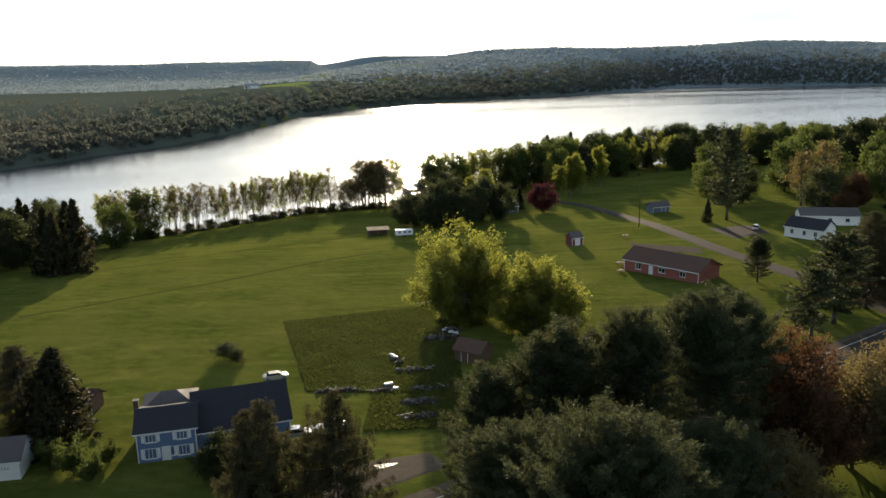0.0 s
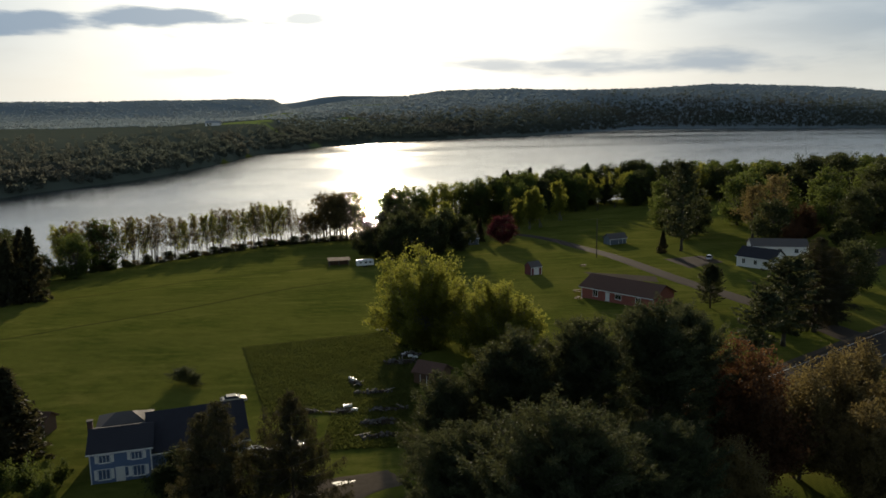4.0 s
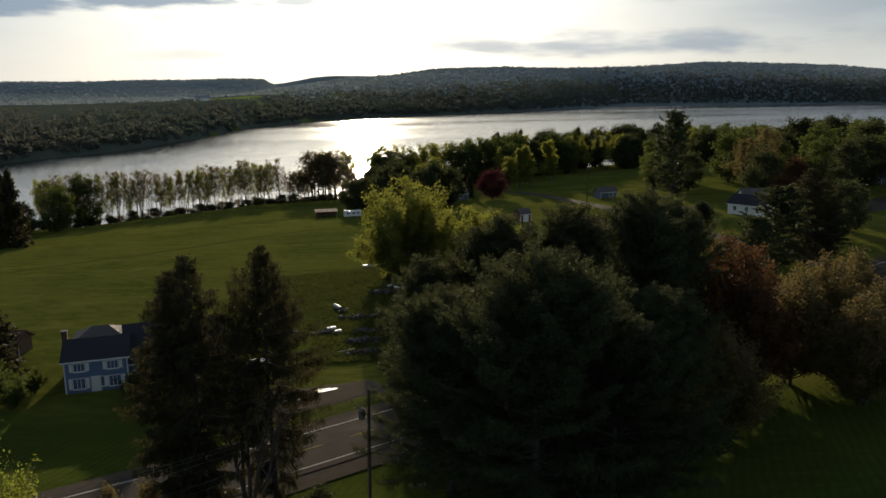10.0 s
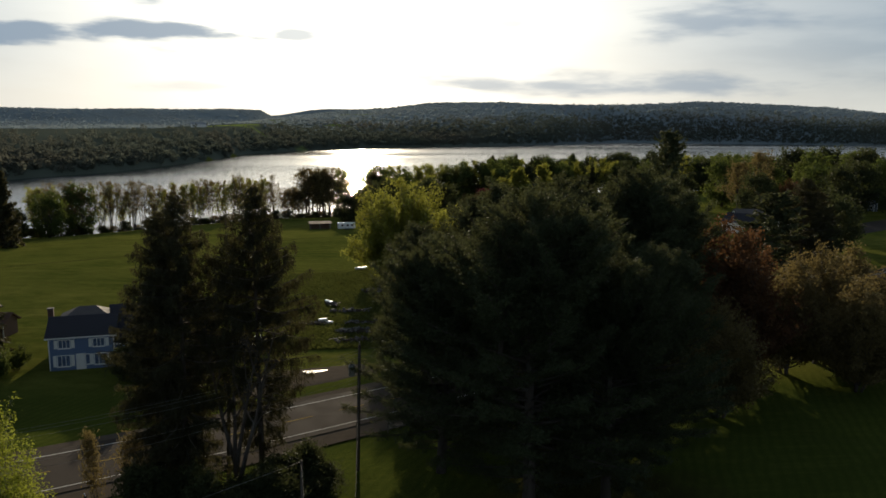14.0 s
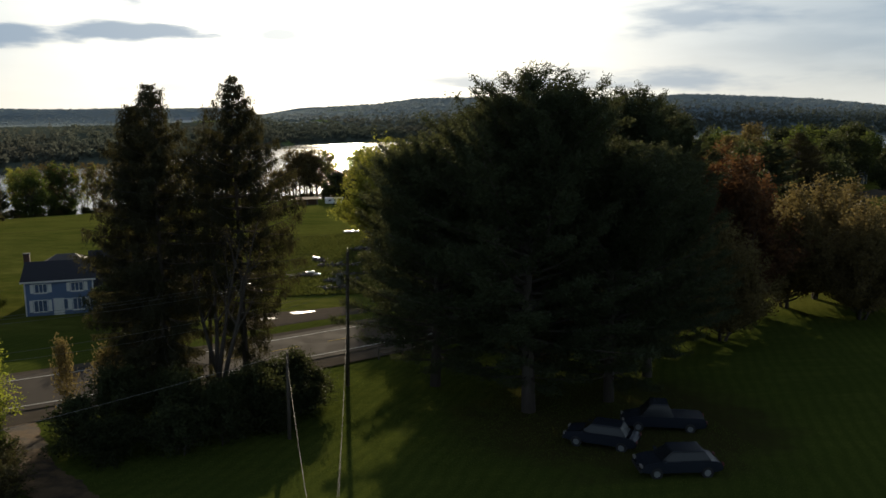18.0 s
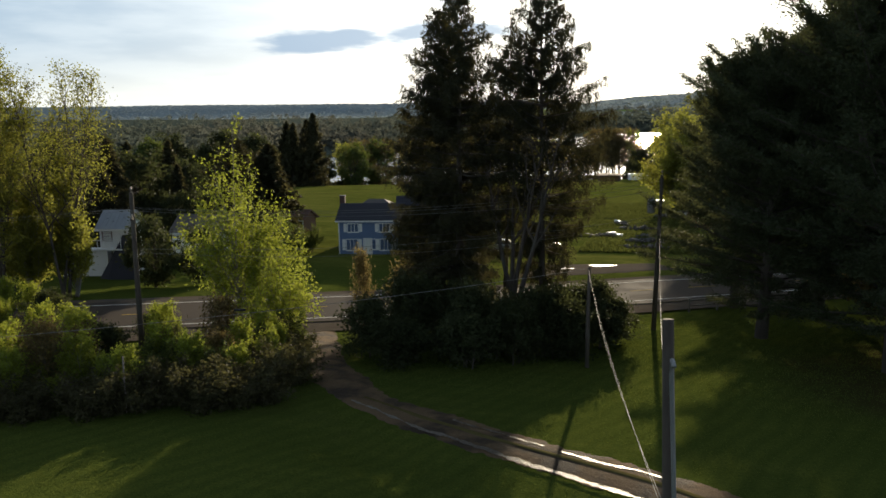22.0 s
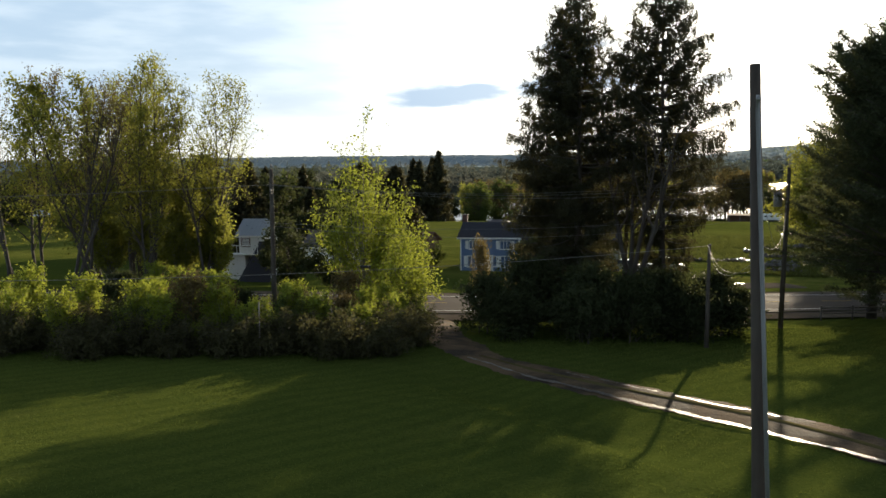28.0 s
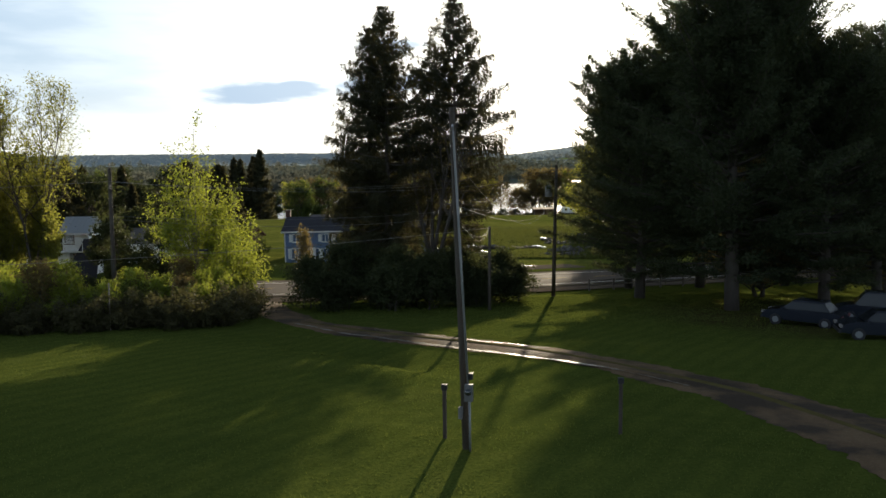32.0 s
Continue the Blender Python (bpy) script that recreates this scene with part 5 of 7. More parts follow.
# scrub between the hedge and the road
for i in range(30):
    x = float(rng.uniform(-46, -26))
    y = float(rng.uniform(24, 35.5)) + (x + 35) * -0.05
    kind = (BUSH_GREEN, BUSH_FRESH, BUSH_DARK)[i % 3]
    plant("hedge_bush", kind, x, y, ("green hedge bush in leaf", "bright green upright hedge sapling", "dark hedge bush in leaf")[i % 3], "bush", "hedge", float(rng.uniform(0.4, 0.8)) * (1.25 if i % 3 == 1 else 0.8), float(rng.uniform(0, 360)))

# ---- buildings ----
def slab(bm, quad, thick):
    """A thick sheet from four corners, seen from above in order."""
    a = [Vector(p) for p in quad]
    n = (a[1] - a[0]).cross(a[3] - a[0]).normalized() * thick
    top = [bm.verts.new(p) for p in a]
    low = [bm.verts.new(p - n) for p in a]
    bm.faces.new(top)
    bm.faces.new(low[::-1])
    for i in range(4):
        j = (i + 1) % 4
        bm.faces.new((top[i], low[i], low[j], top[j]))


def gable_body(w, d, wall, rise):
    """Walls under a roof whose ridge runs along x; front at y = 0."""
    bm = bmesh.new()
    h = w / 2
    P = [(-h, 0, -0.6), (h, 0, -0.6), (h, d, -0.6), (-h, d, -0.6), (-h, 0, wall), (h, 0, wall), (h, d, wall), (-h, d, wall), (-h, d / 2, wall + rise), (h, d / 2, wall + rise)]
    v = [bm.verts.new(p) for p in P]
    for f in ((0, 1, 5, 4), (2, 3, 7, 6), (1, 2, 6, 9, 5), (3, 0, 4, 8, 7), (0, 3, 2, 1), (4, 5, 9, 8), (6, 7, 8, 9)):
        bm.faces.new([v[i] for i in f])
    return bm


def siding(bm, w, z0, z1, y, gap=0.16, side=-1):
    """Lap boards on a front wall."""
    z = z0
    while z < z1 - 0.02:
        t = min(z + gap, z1)
        v = [bm.verts.new(p) for p in ((-w / 2, y, z), (w / 2, y, z), (w / 2, y + side * 0.028, z), (-w / 2, y + side * 0.028, z), (-w / 2, y + side * 0.006, t), (w / 2, y + side * 0.006, t))]
        bm.faces.new((v[3], v[2], v[5], v[4]))
        bm.faces.new((v[0], v[1], v[2], v[3]))
        z = t


def gable_roof(w, d, wall, rise, over=0.4, thick=0.16):
    bm = bmesh.new()
    h = w / 2 + over
    k = rise / (d / 2)
    z0, z1 = wall - over * k + thick, wall + rise + thick
    slab(bm, ((-h, -over, z0), (h, -over, z0), (h, d / 2 + 0.01, z1), (-h, d / 2 + 0.01, z1)), thick)
    slab(bm, ((-h, d / 2 - 0.01, z1), (h, d / 2 - 0.01, z1), (h, d + over, z0), (-h, d + over, z0)), thick)
    return bm


def shingle_courses(w, d, wall, rise, over=0.4, thick=0.16, course=0.3):
    """Rows of shingles on both slopes."""
    bm = bmesh.new()
    h = w / 2 + over + 0.02
    k = rise / (d / 2)
    L = math.hypot(d / 2 + over, (d / 2 + over) * k)
    n = max(4, int(L / course))
    for s in (0, 1):
        for i in range(n):
            t0, t1 = i / n, (i + 1) / n
            ya, yb = -over + (d / 2 + over) * t0, -over + (d / 2 + over) * t1
            za, zb = wall + k * ya + thick, wall + k * yb + thick
            if s:
                ya, yb = d - ya, d - yb
            q = [(-h, ya, za + 0.035), (h, ya, za + 0.035), (h, yb, zb + 0.006), (-h, yb, zb + 0.006)]
            lo = [(-h, ya, za + 0.002), (h, ya, za + 0.002)]
            v = [bm.verts.new(p) for p in q + lo]
            f = [(0, 1, 2, 3), (4, 5, 1, 0)]
            for g in f:
                bm.faces.new([v[m] for m in (g[::-1] if s else g)])
    return bm


def window(parent, x, z, w, h, y=0.0, turn=0.0, panes=2, shutters=None, frame="paint_white", deep=0.05):
    """A window on a wall: frame, panes and sill, with shutters where it has them."""
    m = pose(x, y, z, 0, 0, turn)
    bm = bmesh.new()
    t = 0.09
    ring = [[bm.verts.new((sx * (w / 2 + e), y_, sz * (h / 2 + e))) for sx, sz in ((-1, -1), (1, -1), (1, 1), (-1, 1))] for e, y_ in ((t, -deep), (0, -deep), (0, 0.05), (t, 0.05))]
    for a, b in ((0, 1), (1, 2), (2, 3), (3, 0)):
        for i in range(4):
            k = (i + 1) % 4
            bm.faces.new((ring[a][i], ring[a][k], ring[b][k], ring[b][i]))
    bmesh.ops.recalc_face_normals(bm, faces=bm.faces)
    win = part("window", bm, M[frame], parent, "white window frame")
    win.matrix_basis = m
    for i in range(1, panes):
        c = -w / 2 + w * i / panes
        part("mullion", boxed(c - 0.035, c + 0.035, -deep * 0.8, 0.04, -h / 2, h / 2), M[frame], win)
    for i in range(panes):
        a, b = -w / 2 + w * i / panes + 0.03, -w / 2 + w * (i + 1) / panes - 0.03
        part("pane", boxed(a, b, -0.016, 0.02, -h / 2 + 0.02, h / 2 - 0.02), M["glass"], win, "dark window pane")
    part("sill", boxed(-w / 2 - 0.14, w / 2 + 0.14, -0.12, 0.03, -h / 2 - t - 0.05, -h / 2 - t, 0.008), M[frame], win)
    if shutters:
        for s in (-1, 1):
            c = s * (w / 2 + t + 0.24)
            bm = boxed(c - 0.2, c + 0.2, -0.05, 0.01, -h / 2 - 0.05, h / 2 + 0.05, 0.01)
            for q in range(6):
                zz = -h / 2 + (q + 0.5) * h / 6
                box(bm, c - 0.16, c + 0.16, -0.065, -0.05, zz - 0.05, zz + 0.04)
            part("shutter", bm, M[shutters], win, "pale louvred shutter")
    return win


def door(parent, x, z0, w=0.95, h=2.05, y=0.0, turn=0.0, colour="paint_white"):
    m = pose(x, y, z0, 0, 0, turn)
    bm = bmesh.new()
    box(bm, -w / 2, w / 2, -0.03, 0.03, 0.0, h, 0.01)
    for a, b in ((0.2, 0.85), (1.0, 1.85)):
        for s in (-1, 1):
            c = s * w / 4
            box(bm, c - w / 6, c + w / 6, -0.045, -0.028, a, b, 0.008)
    leaf = part("door", bm, M[colour], parent, "painted panel door")
    leaf.matrix_basis = m
    bm = bmesh.new()
    for a in ((-w / 2 - 0.1, -w / 2 - 0.01, 0, h + 0.1), (w / 2 + 0.01, w / 2 + 0.1, 0, h + 0.1), (-w / 2 - 0.01, w / 2 + 0.01, h + 0.01, h + 0.1)):
        box(bm, a[0], a[1], -0.05, 0.04, a[2], a[3])
    part("door_frame", bm, M["paint_white"], leaf)
    part("handle", boxed(w / 2 - 0.13, w / 2 - 0.08, -0.09, -0.03, 0.98, 1.08, 0.01), M["steel"], leaf, "metal door handle")
    return leaf


def trim(parent, w, d, wall, rise, over=0.4, mat="paint_white"):
    bm = bmesh.new()
    h = w / 2 + over
    k = rise / (d / 2)
    box(bm, -h, h, -over - 0.05, -over, wall - over * k - 0.06, wall - over * k + 0.13)
    part("gutter", bm, M[mat], parent, "white eaves gutter" if mat == "paint_white" else "wooden eaves board")
    for s in (-1, 1):
        part("corner_board", boxed(s * w / 2 - 0.07, s * w / 2 + 0.07, -0.05, 0.02, -0.2, wall - 0.05), M[mat], parent)


def gable_house(name, x, y, turn, w, d, wall, rise, wall_mat, roof_mat, label, windows=(), doors=(), laps=True, chimney=None, over=0.4, category="house", group="", courses=True, z=None, edges="paint_white"):
    ob = thing(name, pose(x, y, ground(x, y) if z is None else z, 0, 0, turn), label, category, group)
    part("wall", gable_body(w, d, wall, rise), M[wall_mat], ob)
    if laps:
        bm = bmesh.new()
        siding(bm, w, 0.1, wall - 0.05, -0.002)
        part("siding", bm, M[wall_mat], ob)
    part("roof", gable_roof(w, d, wall, rise, over), M[roof_mat], ob)
    if courses:
        part("shingles", shingle_courses(w, d, wall, rise, over), M[roof_mat], ob)
    trim(ob, w, d, wall, rise, over, edges)
    for a in windows:
        window(ob, **a)
    for a in doors:
        door(ob, **a)
    if chimney:
        cx, cy, s, top = chimney
        c = part("chimney", boxed(cx - s, cx + s, cy - s, cy + s, 0, top, 0.03), M["chimney"], ob, "dark brick chimney")
        part("cap", boxed(cx - s - 0.07, cx + s + 0.07, cy - s - 0.07, cy + s + 0.07, top, top + 0.12, 0.02), M["stone"], c)
    return ob


# blue two-storey house with its long wing
HOUSE = 12.0
hx, hy_ = -33.9, 82.1
hz0 = ground(hx, hy_) - 0.25
wins = [dict(x=-1.95, z=3.55, w=1.25, h=0.95, panes=3, shutters="paint_white"), dict(x=1.95, z=3.55, w=1.25, h=0.95, panes=3, shutters="paint_white"),
        dict(x=-2.1, z=1.45, w=1.35, h=1.3, panes=3, shutters="paint_white"), dict(x=2.1, z=1.45, w=1.35, h=1.3, panes=3, shutters="paint_white"), dict(x=0.62, z=1.5, w=0.4, h=1.2, panes=1),
        dict(x=3.66, y=4.0, z=3.7, w=1.0, h=1.0, turn=90), dict(x=3.66, y=4.5, z=1.5, w=1.0, h=1.2, turn=90)]
blue_house = gable_house("house", hx, hy_, HOUSE, 7.35, 8.4, 4.5, 1.5, "siding_blue", "roof_dark", "two-storey blue clapboard house with dark shingle roof", wins, [dict(x=-0.15, z0=0.12)], chimney=(-3.95, 5.0, 0.33, 7.0), z=hz0)
bm = boxed(-1.0, 0.9, -1.2, -0.03, -0.3, 0.1, 0.02)
box(bm, -0.8, 0.7, -1.5, -1.2, -0.3, -0.05, 0.02)
part("porch_step", bm, M["stone"], blue_house, "stone door step")
# hipped grey roof of the rear block
bm = bmesh.new()
P = [(-3.9, 7.2, 4.35), (3.6, 7.2, 4.35), (3.6, 14.0, 4.35), (-3.9, 14.0, 4.35), (-1.2, 9.6, 6.15), (0.9, 9.6, 6.15)]
v = [bm.verts.new(p) for p in P]
for f in ((0, 1, 5, 4), (1, 2, 5), (2, 3, 4, 5), (3, 0, 4), (3, 2, 1, 0)):
    bm.faces.new([v[i] for i in f])
part("rear_roof", bm, M["roof_grey"], blue_house, "grey shingle hip roof")
part("rear_wall", boxed(-3.5, 3.2, 8.45, 13.6, -0.5, 4.35), M["siding_blue"], blue_house)
wing_wins = [dict(x=-3.5, z=1.6, w=1.2, h=1.1), dict(x=3.8, z=1.6, w=1.2, h=1.1), dict(x=1.6, z=1.6, w=0.9, h=1.1)]
wx_, wy_ = -24.6, 85.6
wing = gable_house("house", wx_, wy_, HOUSE + 4, 12.4, 10.6, 3.2, 3.5, "siding_blue", "roof_dark", "long blue wing with steep dark shingle roof", wing_wins, [dict(x=-1.0, z0=0.1)], z=hz0)
bm = bmesh.new()
P = [(-0.2, -1.7, 3.1), (3.2, -1.7, 3.1), (1.5, -1.7, 4.3), (-0.2, 1.2, 3.1), (3.2, 1.2, 3.1), (1.5, 2.2, 4.3)]
v = [bm.verts.new(p) for p in P]
for f in ((0, 1, 2), (0, 2, 5, 3), (2, 1, 4, 5), (3, 5, 4), (0, 3, 4, 1)):
    bm.faces.new([v[i] for i in f])
part("porch_gable", bm, M["roof_dark"], wing, "small dark porch gable")
for px_ in (0.0, 3.0):
    part("porch_post", boxed(px_ - 0.07, px_ + 0.07, -1.6, -1.46, -0.2, 3.08, 0.01), M["paint_white"], wing, "white porch post")

# white barn behind the hedge
bz = ground(-54, 61) - 0.2
barn_wins = [dict(x=-0.7, z=4.45, w=0.9, h=1.1, panes=1, frame="wood_brown"), dict(x=-0.7, z=2.0, w=0.8, h=1.2, panes=1, frame="wood_brown"), dict(x=1.4, y=1.9, z=5.2, w=0.7, h=0.9, turn=90, panes=1)]
barn = gable_house("barn", -53.6, 60.0, 12, 2.8, 3.8, 5.2, 1.4, "paint_white", "metal_roof", "tall white barn with pale metal roof", barn_wins, [], courses=False, z=bz, category="barn")
bm = bmesh.new()
for i in range(8):
    x = -1.7 + i * 0.48
    slab(bm, ((x - 0.03, -0.4, 5.13), (x + 0.03, -0.4, 5.13), (x + 0.03, 1.9, 6.8), (x - 0.03, 1.9, 6.8)), 0.03)
part("roof_rib", bm, M["metal_roof"], barn)
bm = bmesh.new()
for i in range(9):
    box(bm, -3.6 + i * 0.6, -3.55 + i * 0.6, -1.3, -1.25, 3.1, 4.0)
box(bm, -3.6, 1.3, -1.32, -1.22, 3.98, 4.06)
box(bm, -3.6, 1.3, -1.3, 0.0, 2.98, 3.1)
part("balcony", bm, M["paint_white"], barn, "white balcony with rail")
bm = bmesh.new()
slab(bm, ((0.4, -3.6, -0.3), (3.4, -3.6, -0.3), (2.7, -0.1, 4.4), (0.9, -0.1, 4.4)), 0.15)
slab(bm, ((0.4, -3.6, -0.3), (0.9, -0.1, 4.4), (-0.5, 0.05, -0.3), (-0.9, -3.0, -0.3)), 0.12)
part("lean_to", bm, M["roof_dark"], barn, "dark steep lean-to roof")
part("lower_wall", boxed(-5.2, -0.4, -0.9, -0.05, -0.6, 2.9), M["paint_white"], barn, "white lower wall")
garage = gable_house("garage", -54.5, 77.5, 8, 7.0, 6.0, 2.7, 1.7, "paint_white", "roof_grey", "white garage with grey shingle roof", [dict(x=-1.2, z=1.6, w=1.6, h=0.5, panes=4), dict(x=1.6, z=1.6, w=1.6, h=0.5, panes=4)], category="garage")
hut = gable_house("shed", -52.0, 98.0, -8, 4.6, 3.6, 2.1, 1.1, "wood_brown", "roof_brown", "rusty brown shed in long grass", [dict(x=0.9, z=1.3, w=0.7, h=0.6, frame="wood_grey")], [dict(x=-0.9, z0=0.0, w=0.9, h=1.8, colour="red_paint")], category="shed")
# beyond the garden and the lane
garden_shed = gable_house("shed", 7.8, 114.0, -35, 5.0, 4.2, 2.2, 1.3, "wood_brown", "roof_brown", "brown wooden shed beside the garden", [], [dict(x=-0.6, z0=0.0, w=1.2, h=1.9, colour="wood_brown")], category="shed", laps=False, edges="wood_brown")
brick = gable_house("house", 57.2, 165.4, -50, 20.0, 9.5, 2.9, 2.2, "brick", "roof_brown", "long low red brick house with brown roof", [dict(x=-6.0, z=1.6, w=1.3, h=1.5), dict(x=0.5, z=1.6, w=1.6, h=1.1), dict(x=6.0, z=1.6, w=1.3, h=1.1)], [dict(x=-2.5, z0=0.1)], laps=False, over=0.6)
red_shed = gable_house("shed", 45.6, 204.0, 24, 3.6, 3.2, 2.3, 1.3, "red_paint", "roof_grey", "small dark red shed with white trim", [], [dict(x=0.0, z0=0.0, w=1.6, h=1.9)], laps=False, category="shed", over=0.2)
grey_shed = gable_house("shed", 86.5, 258.0, 20, 7.0, 4.0, 2.2, 1.4, "blue_grey", "roof_grey", "blue-grey shed on the grass", [], [dict(x=1.0, z0=0.0, w=1.6, h=1.9, colour="blue_grey")], laps=False, category="shed")
white_house = gable_house("house", 110.5, 203.5, -52, 11.0, 8.0, 3.1, 2.3, "paint_white", "roof_dark", "white cottage with dark roof by the lane", [dict(x=-3.4, z=1.7, w=0.9, h=1.3), dict(x=0.2, z=1.7, w=0.9, h=1.3), dict(x=3.4, z=1.7, w=0.9, h=1.3)], [dict(x=1.8, z0=0.0)], laps=False)
grey_house = gable_house("house", 128.0, 222.0, -14, 17.0, 8.0, 3.0, 1.8, "paint_white", "roof_grey", "long white house with grey roof", [dict(x=-5, z=1.6, w=1.2, h=1.2), dict(x=0, z=1.6, w=1.2, h=1.2), dict(x=5, z=1.6, w=1.2, h=1.2)], laps=False)
far_house = gable_house("house", 196.0, 276.0, -30, 11.0, 9.0, 5.4, 2.4, "blue_grey", "roof_dark", "grey two-storey house with white columns", [dict(x=-3.4, z=4.0, w=0.9, h=1.4), dict(x=0.0, z=4.0, w=0.9, h=1.4), dict(x=3.4, z=4.0, w=0.9, h=1.4), dict(x=-3.4, z=1.5, w=0.9, h=1.4), dict(x=3.4, z=1.5, w=0.9, h=1.4)], [dict(x=0, z0=0.0)], laps=False)
for i in range(4):
    s, w_ = tube([(-4.4 + i * 2.9, -1.6, -0.3), (-4.4 + i * 2.9, -1.6, 3.0)], [0.16, 0.13], 8)
    part("column", mesh_from("column", s, w_, M["paint_white"]), None, far_house, "white porch column")
part("porch_roof", boxed(-4.9, 4.9, -1.9, -0.02, 3.0, 3.2, 0.02), M["roof_dark"], far_house)
barn_z = ground(-223, 1148)
far_barn = gable_house("barn", -223, 1148, 10, 22, 10, 4.0, 3.0, "paint_white", "metal_roof", "pale barn on the far hillside", [dict(x=-8, z=2.5, w=2.0, h=2.0)], laps=False, courses=False, category="barn", z=barn_z)
cottage = gable_house("house", 34.0, 275.0, 15, 9.0, 7.0, 2.6, 2.0, "blue_grey", "roof_grey", "low grey cottage among the trees", [dict(x=-2, z=1.5, w=1.1, h=1.1), dict(x=2, z=1.5, w=1.1, h=1.1)], laps=False)

# caravan and boat shed at the field's end
van = thing("caravan", pose(-3.6, 231.0, ground(-3.6, 231.0), 0, 0, 12), "white caravan parked beneath dark trees", "caravan")
part("body", boxed(-3.2, 3.2, 0, 2.4, 0.55, 2.7, 0.25), M["car_white"], van)
for x in (-1.8, 0.2, 1.9):
    window(van, x, 1.8, 0.9, 0.6, panes=1)
door(van, 2.75, 0.65, 0.6, 1.7)
van.scale = (0.85, 0.85, 0.85)
for x in (-0.5, 0.4):
    s, f = tube([(x, -0.02, 0.33), (x, 0.2, 0.33)], [0.33, 0.33], 14)
    part("wheel", mesh_from("wheel", s, f, M["black"]), None, van, "black rubber wheel")
part("drawbar", boxed(3.2, 4.3, 1.1, 1.3, 0.5, 0.62, 0.02), M["steel"], van)
awning = thing("open_shed", pose(-12.0, 236.0, ground(-12, 236), 0, 0, 8), "open shed with brown roof", "shed")
for x in (-3.4, 0, 3.4):
    for y in (0.2, 3.6):
        part("post", boxed(x - 0.08, x + 0.08, y - 0.08, y + 0.08, -0.4, 2.3, 0.01), M["wood_grey"], awning)
bm = bmesh.new()
slab(bm, ((-4, -0.4, 2.3), (4, -0.4, 2.3), (4, 4.2, 2.75), (-4, 4.2, 2.75)), 0.08)
part("roof", bm, M["roof_brown"], awning)
part("back_wall", boxed(-3.6, 3.6, 3.7, 3.8, -0.4, 2.3), M["wood_brown"], awning)
awning.scale = (0.9, 0.9, 0.8)


# ---- vehicles ----
def car(x, y, turn, paint, label, long=4.5, high=1.45, truck=False):
    ob = thing("car", pose(x, y, ground(x, y), 0, 0, turn), label, "car", "parked cars")
    L, W = long, 1.78
    side = [(-L / 2, 0.42), (-L / 2 + 0.05, 0.78), (-L * 0.42, 0.92), (-L * 0.30, 0.97), (L * 0.30, 0.93), (L * 0.46, 0.80), (L / 2, 0.62), (L / 2, 0.40), (L * 0.4, 0.30), (-L * 0.4, 0.30)]
    if truck:
        side[2:5] = [(-L * 0.46, 1.0), (-L * 0.1, 1.02), (L * 0.28, 1.02)]
    bm = bmesh.new()
    a = [bm.verts.new((u, -W / 2 + 0.04, z)) for u, z in side]
    b = [bm.verts.new((u, W / 2 - 0.04, z)) for u, z in side]
    bm.faces.new(a)
    bm.faces.new(b[::-1])
    for i in range(len(side)):
        j = (i + 1) % len(side)
        bm.faces.new((a[i], b[i], b[j], a[j]))
    bmesh.ops.recalc_face_normals(bm, faces=bm.faces)
    bmesh.ops.bevel(bm, geom=list(bm.edges), offset=0.07, segments=2, affect="EDGES")
    body = part("body", bm, M[paint], ob)
    c0, c1 = (-L * 0.12, L * 0.2) if truck else (-L * 0.36, L * 0.16)
    bm = bmesh.new()
    low, top = (c0, c1 + 0.45), (c0 + 0.42, c1 - 0.22)
    P = [(low[0], -0.8, 0.93), (low[1], -0.8, 0.93), (low[1], 0.8, 0.93), (low[0], 0.8, 0.93), (top[0], -0.62, high), (top[1], -0.62, high), (top[1], 0.62, high), (top[0], 0.62, high)]
    v = [bm.verts.new(p) for p in P]
    for f in ((0, 1, 5, 4), (1, 2, 6, 5), (2, 3, 7, 6), (3, 0, 4, 7), (4, 5, 6, 7), (0, 3, 2, 1)):
        bm.faces.new([v[i] for i in f])
    bmesh.ops.bevel(bm, geom=list(bm.edges), offset=0.06, segments=2, affect="EDGES")
    part("cabin_glass", bm, M["car_glass"], ob, "dark car windows")
    part("roof", boxed(top[0] - 0.02, top[1] + 0.02, -0.63, 0.63, high - 0.03, high + 0.03, 0.02), M[paint], ob)
    for s in (-1, 1):
        for u in (-L * 0.3, L * 0.31):
            V, F = tube([(u, s * 0.66, 0.32), (u, s * 0.9, 0.32)], [0.32, 0.32], 16)
            wheel = part("wheel", mesh_from("wheel", V, F, M["black"]), None, ob, "black tyre")
            V, F = tube([(u, s * 0.89, 0.32), (u, s * 0.92, 0.32)], [0.19, 0.17], 10)
            part("rim", mesh_from("rim", V, F, M["steel"]), None, wheel)
        part("headlight", boxed(L / 2 - 0.12, L / 2 + 0.01, s * 0.62 - 0.18, s * 0.62 + 0.18, 0.62, 0.76, 0.03), M["insulator"], ob, "clear headlight")
        part("tail_light", boxed(-L / 2 - 0.02, -L / 2 + 0.06, s * 0.68 - 0.12, s * 0.68 + 0.12, 0.66, 0.82, 0.02), M["red_paint"], ob, "red tail light")
        part("mirror", boxed(c1 + 0.18, c1 + 0.34, s * 0.98 - 0.1, s * 0.98 + 0.1, 0.95, 1.1, 0.03), M[paint], ob)
    part("bumper", boxed(L / 2 - 0.06, L / 2 + 0.05, -0.8, 0.8, 0.34, 0.52, 0.03), M["black"], ob)
    return ob


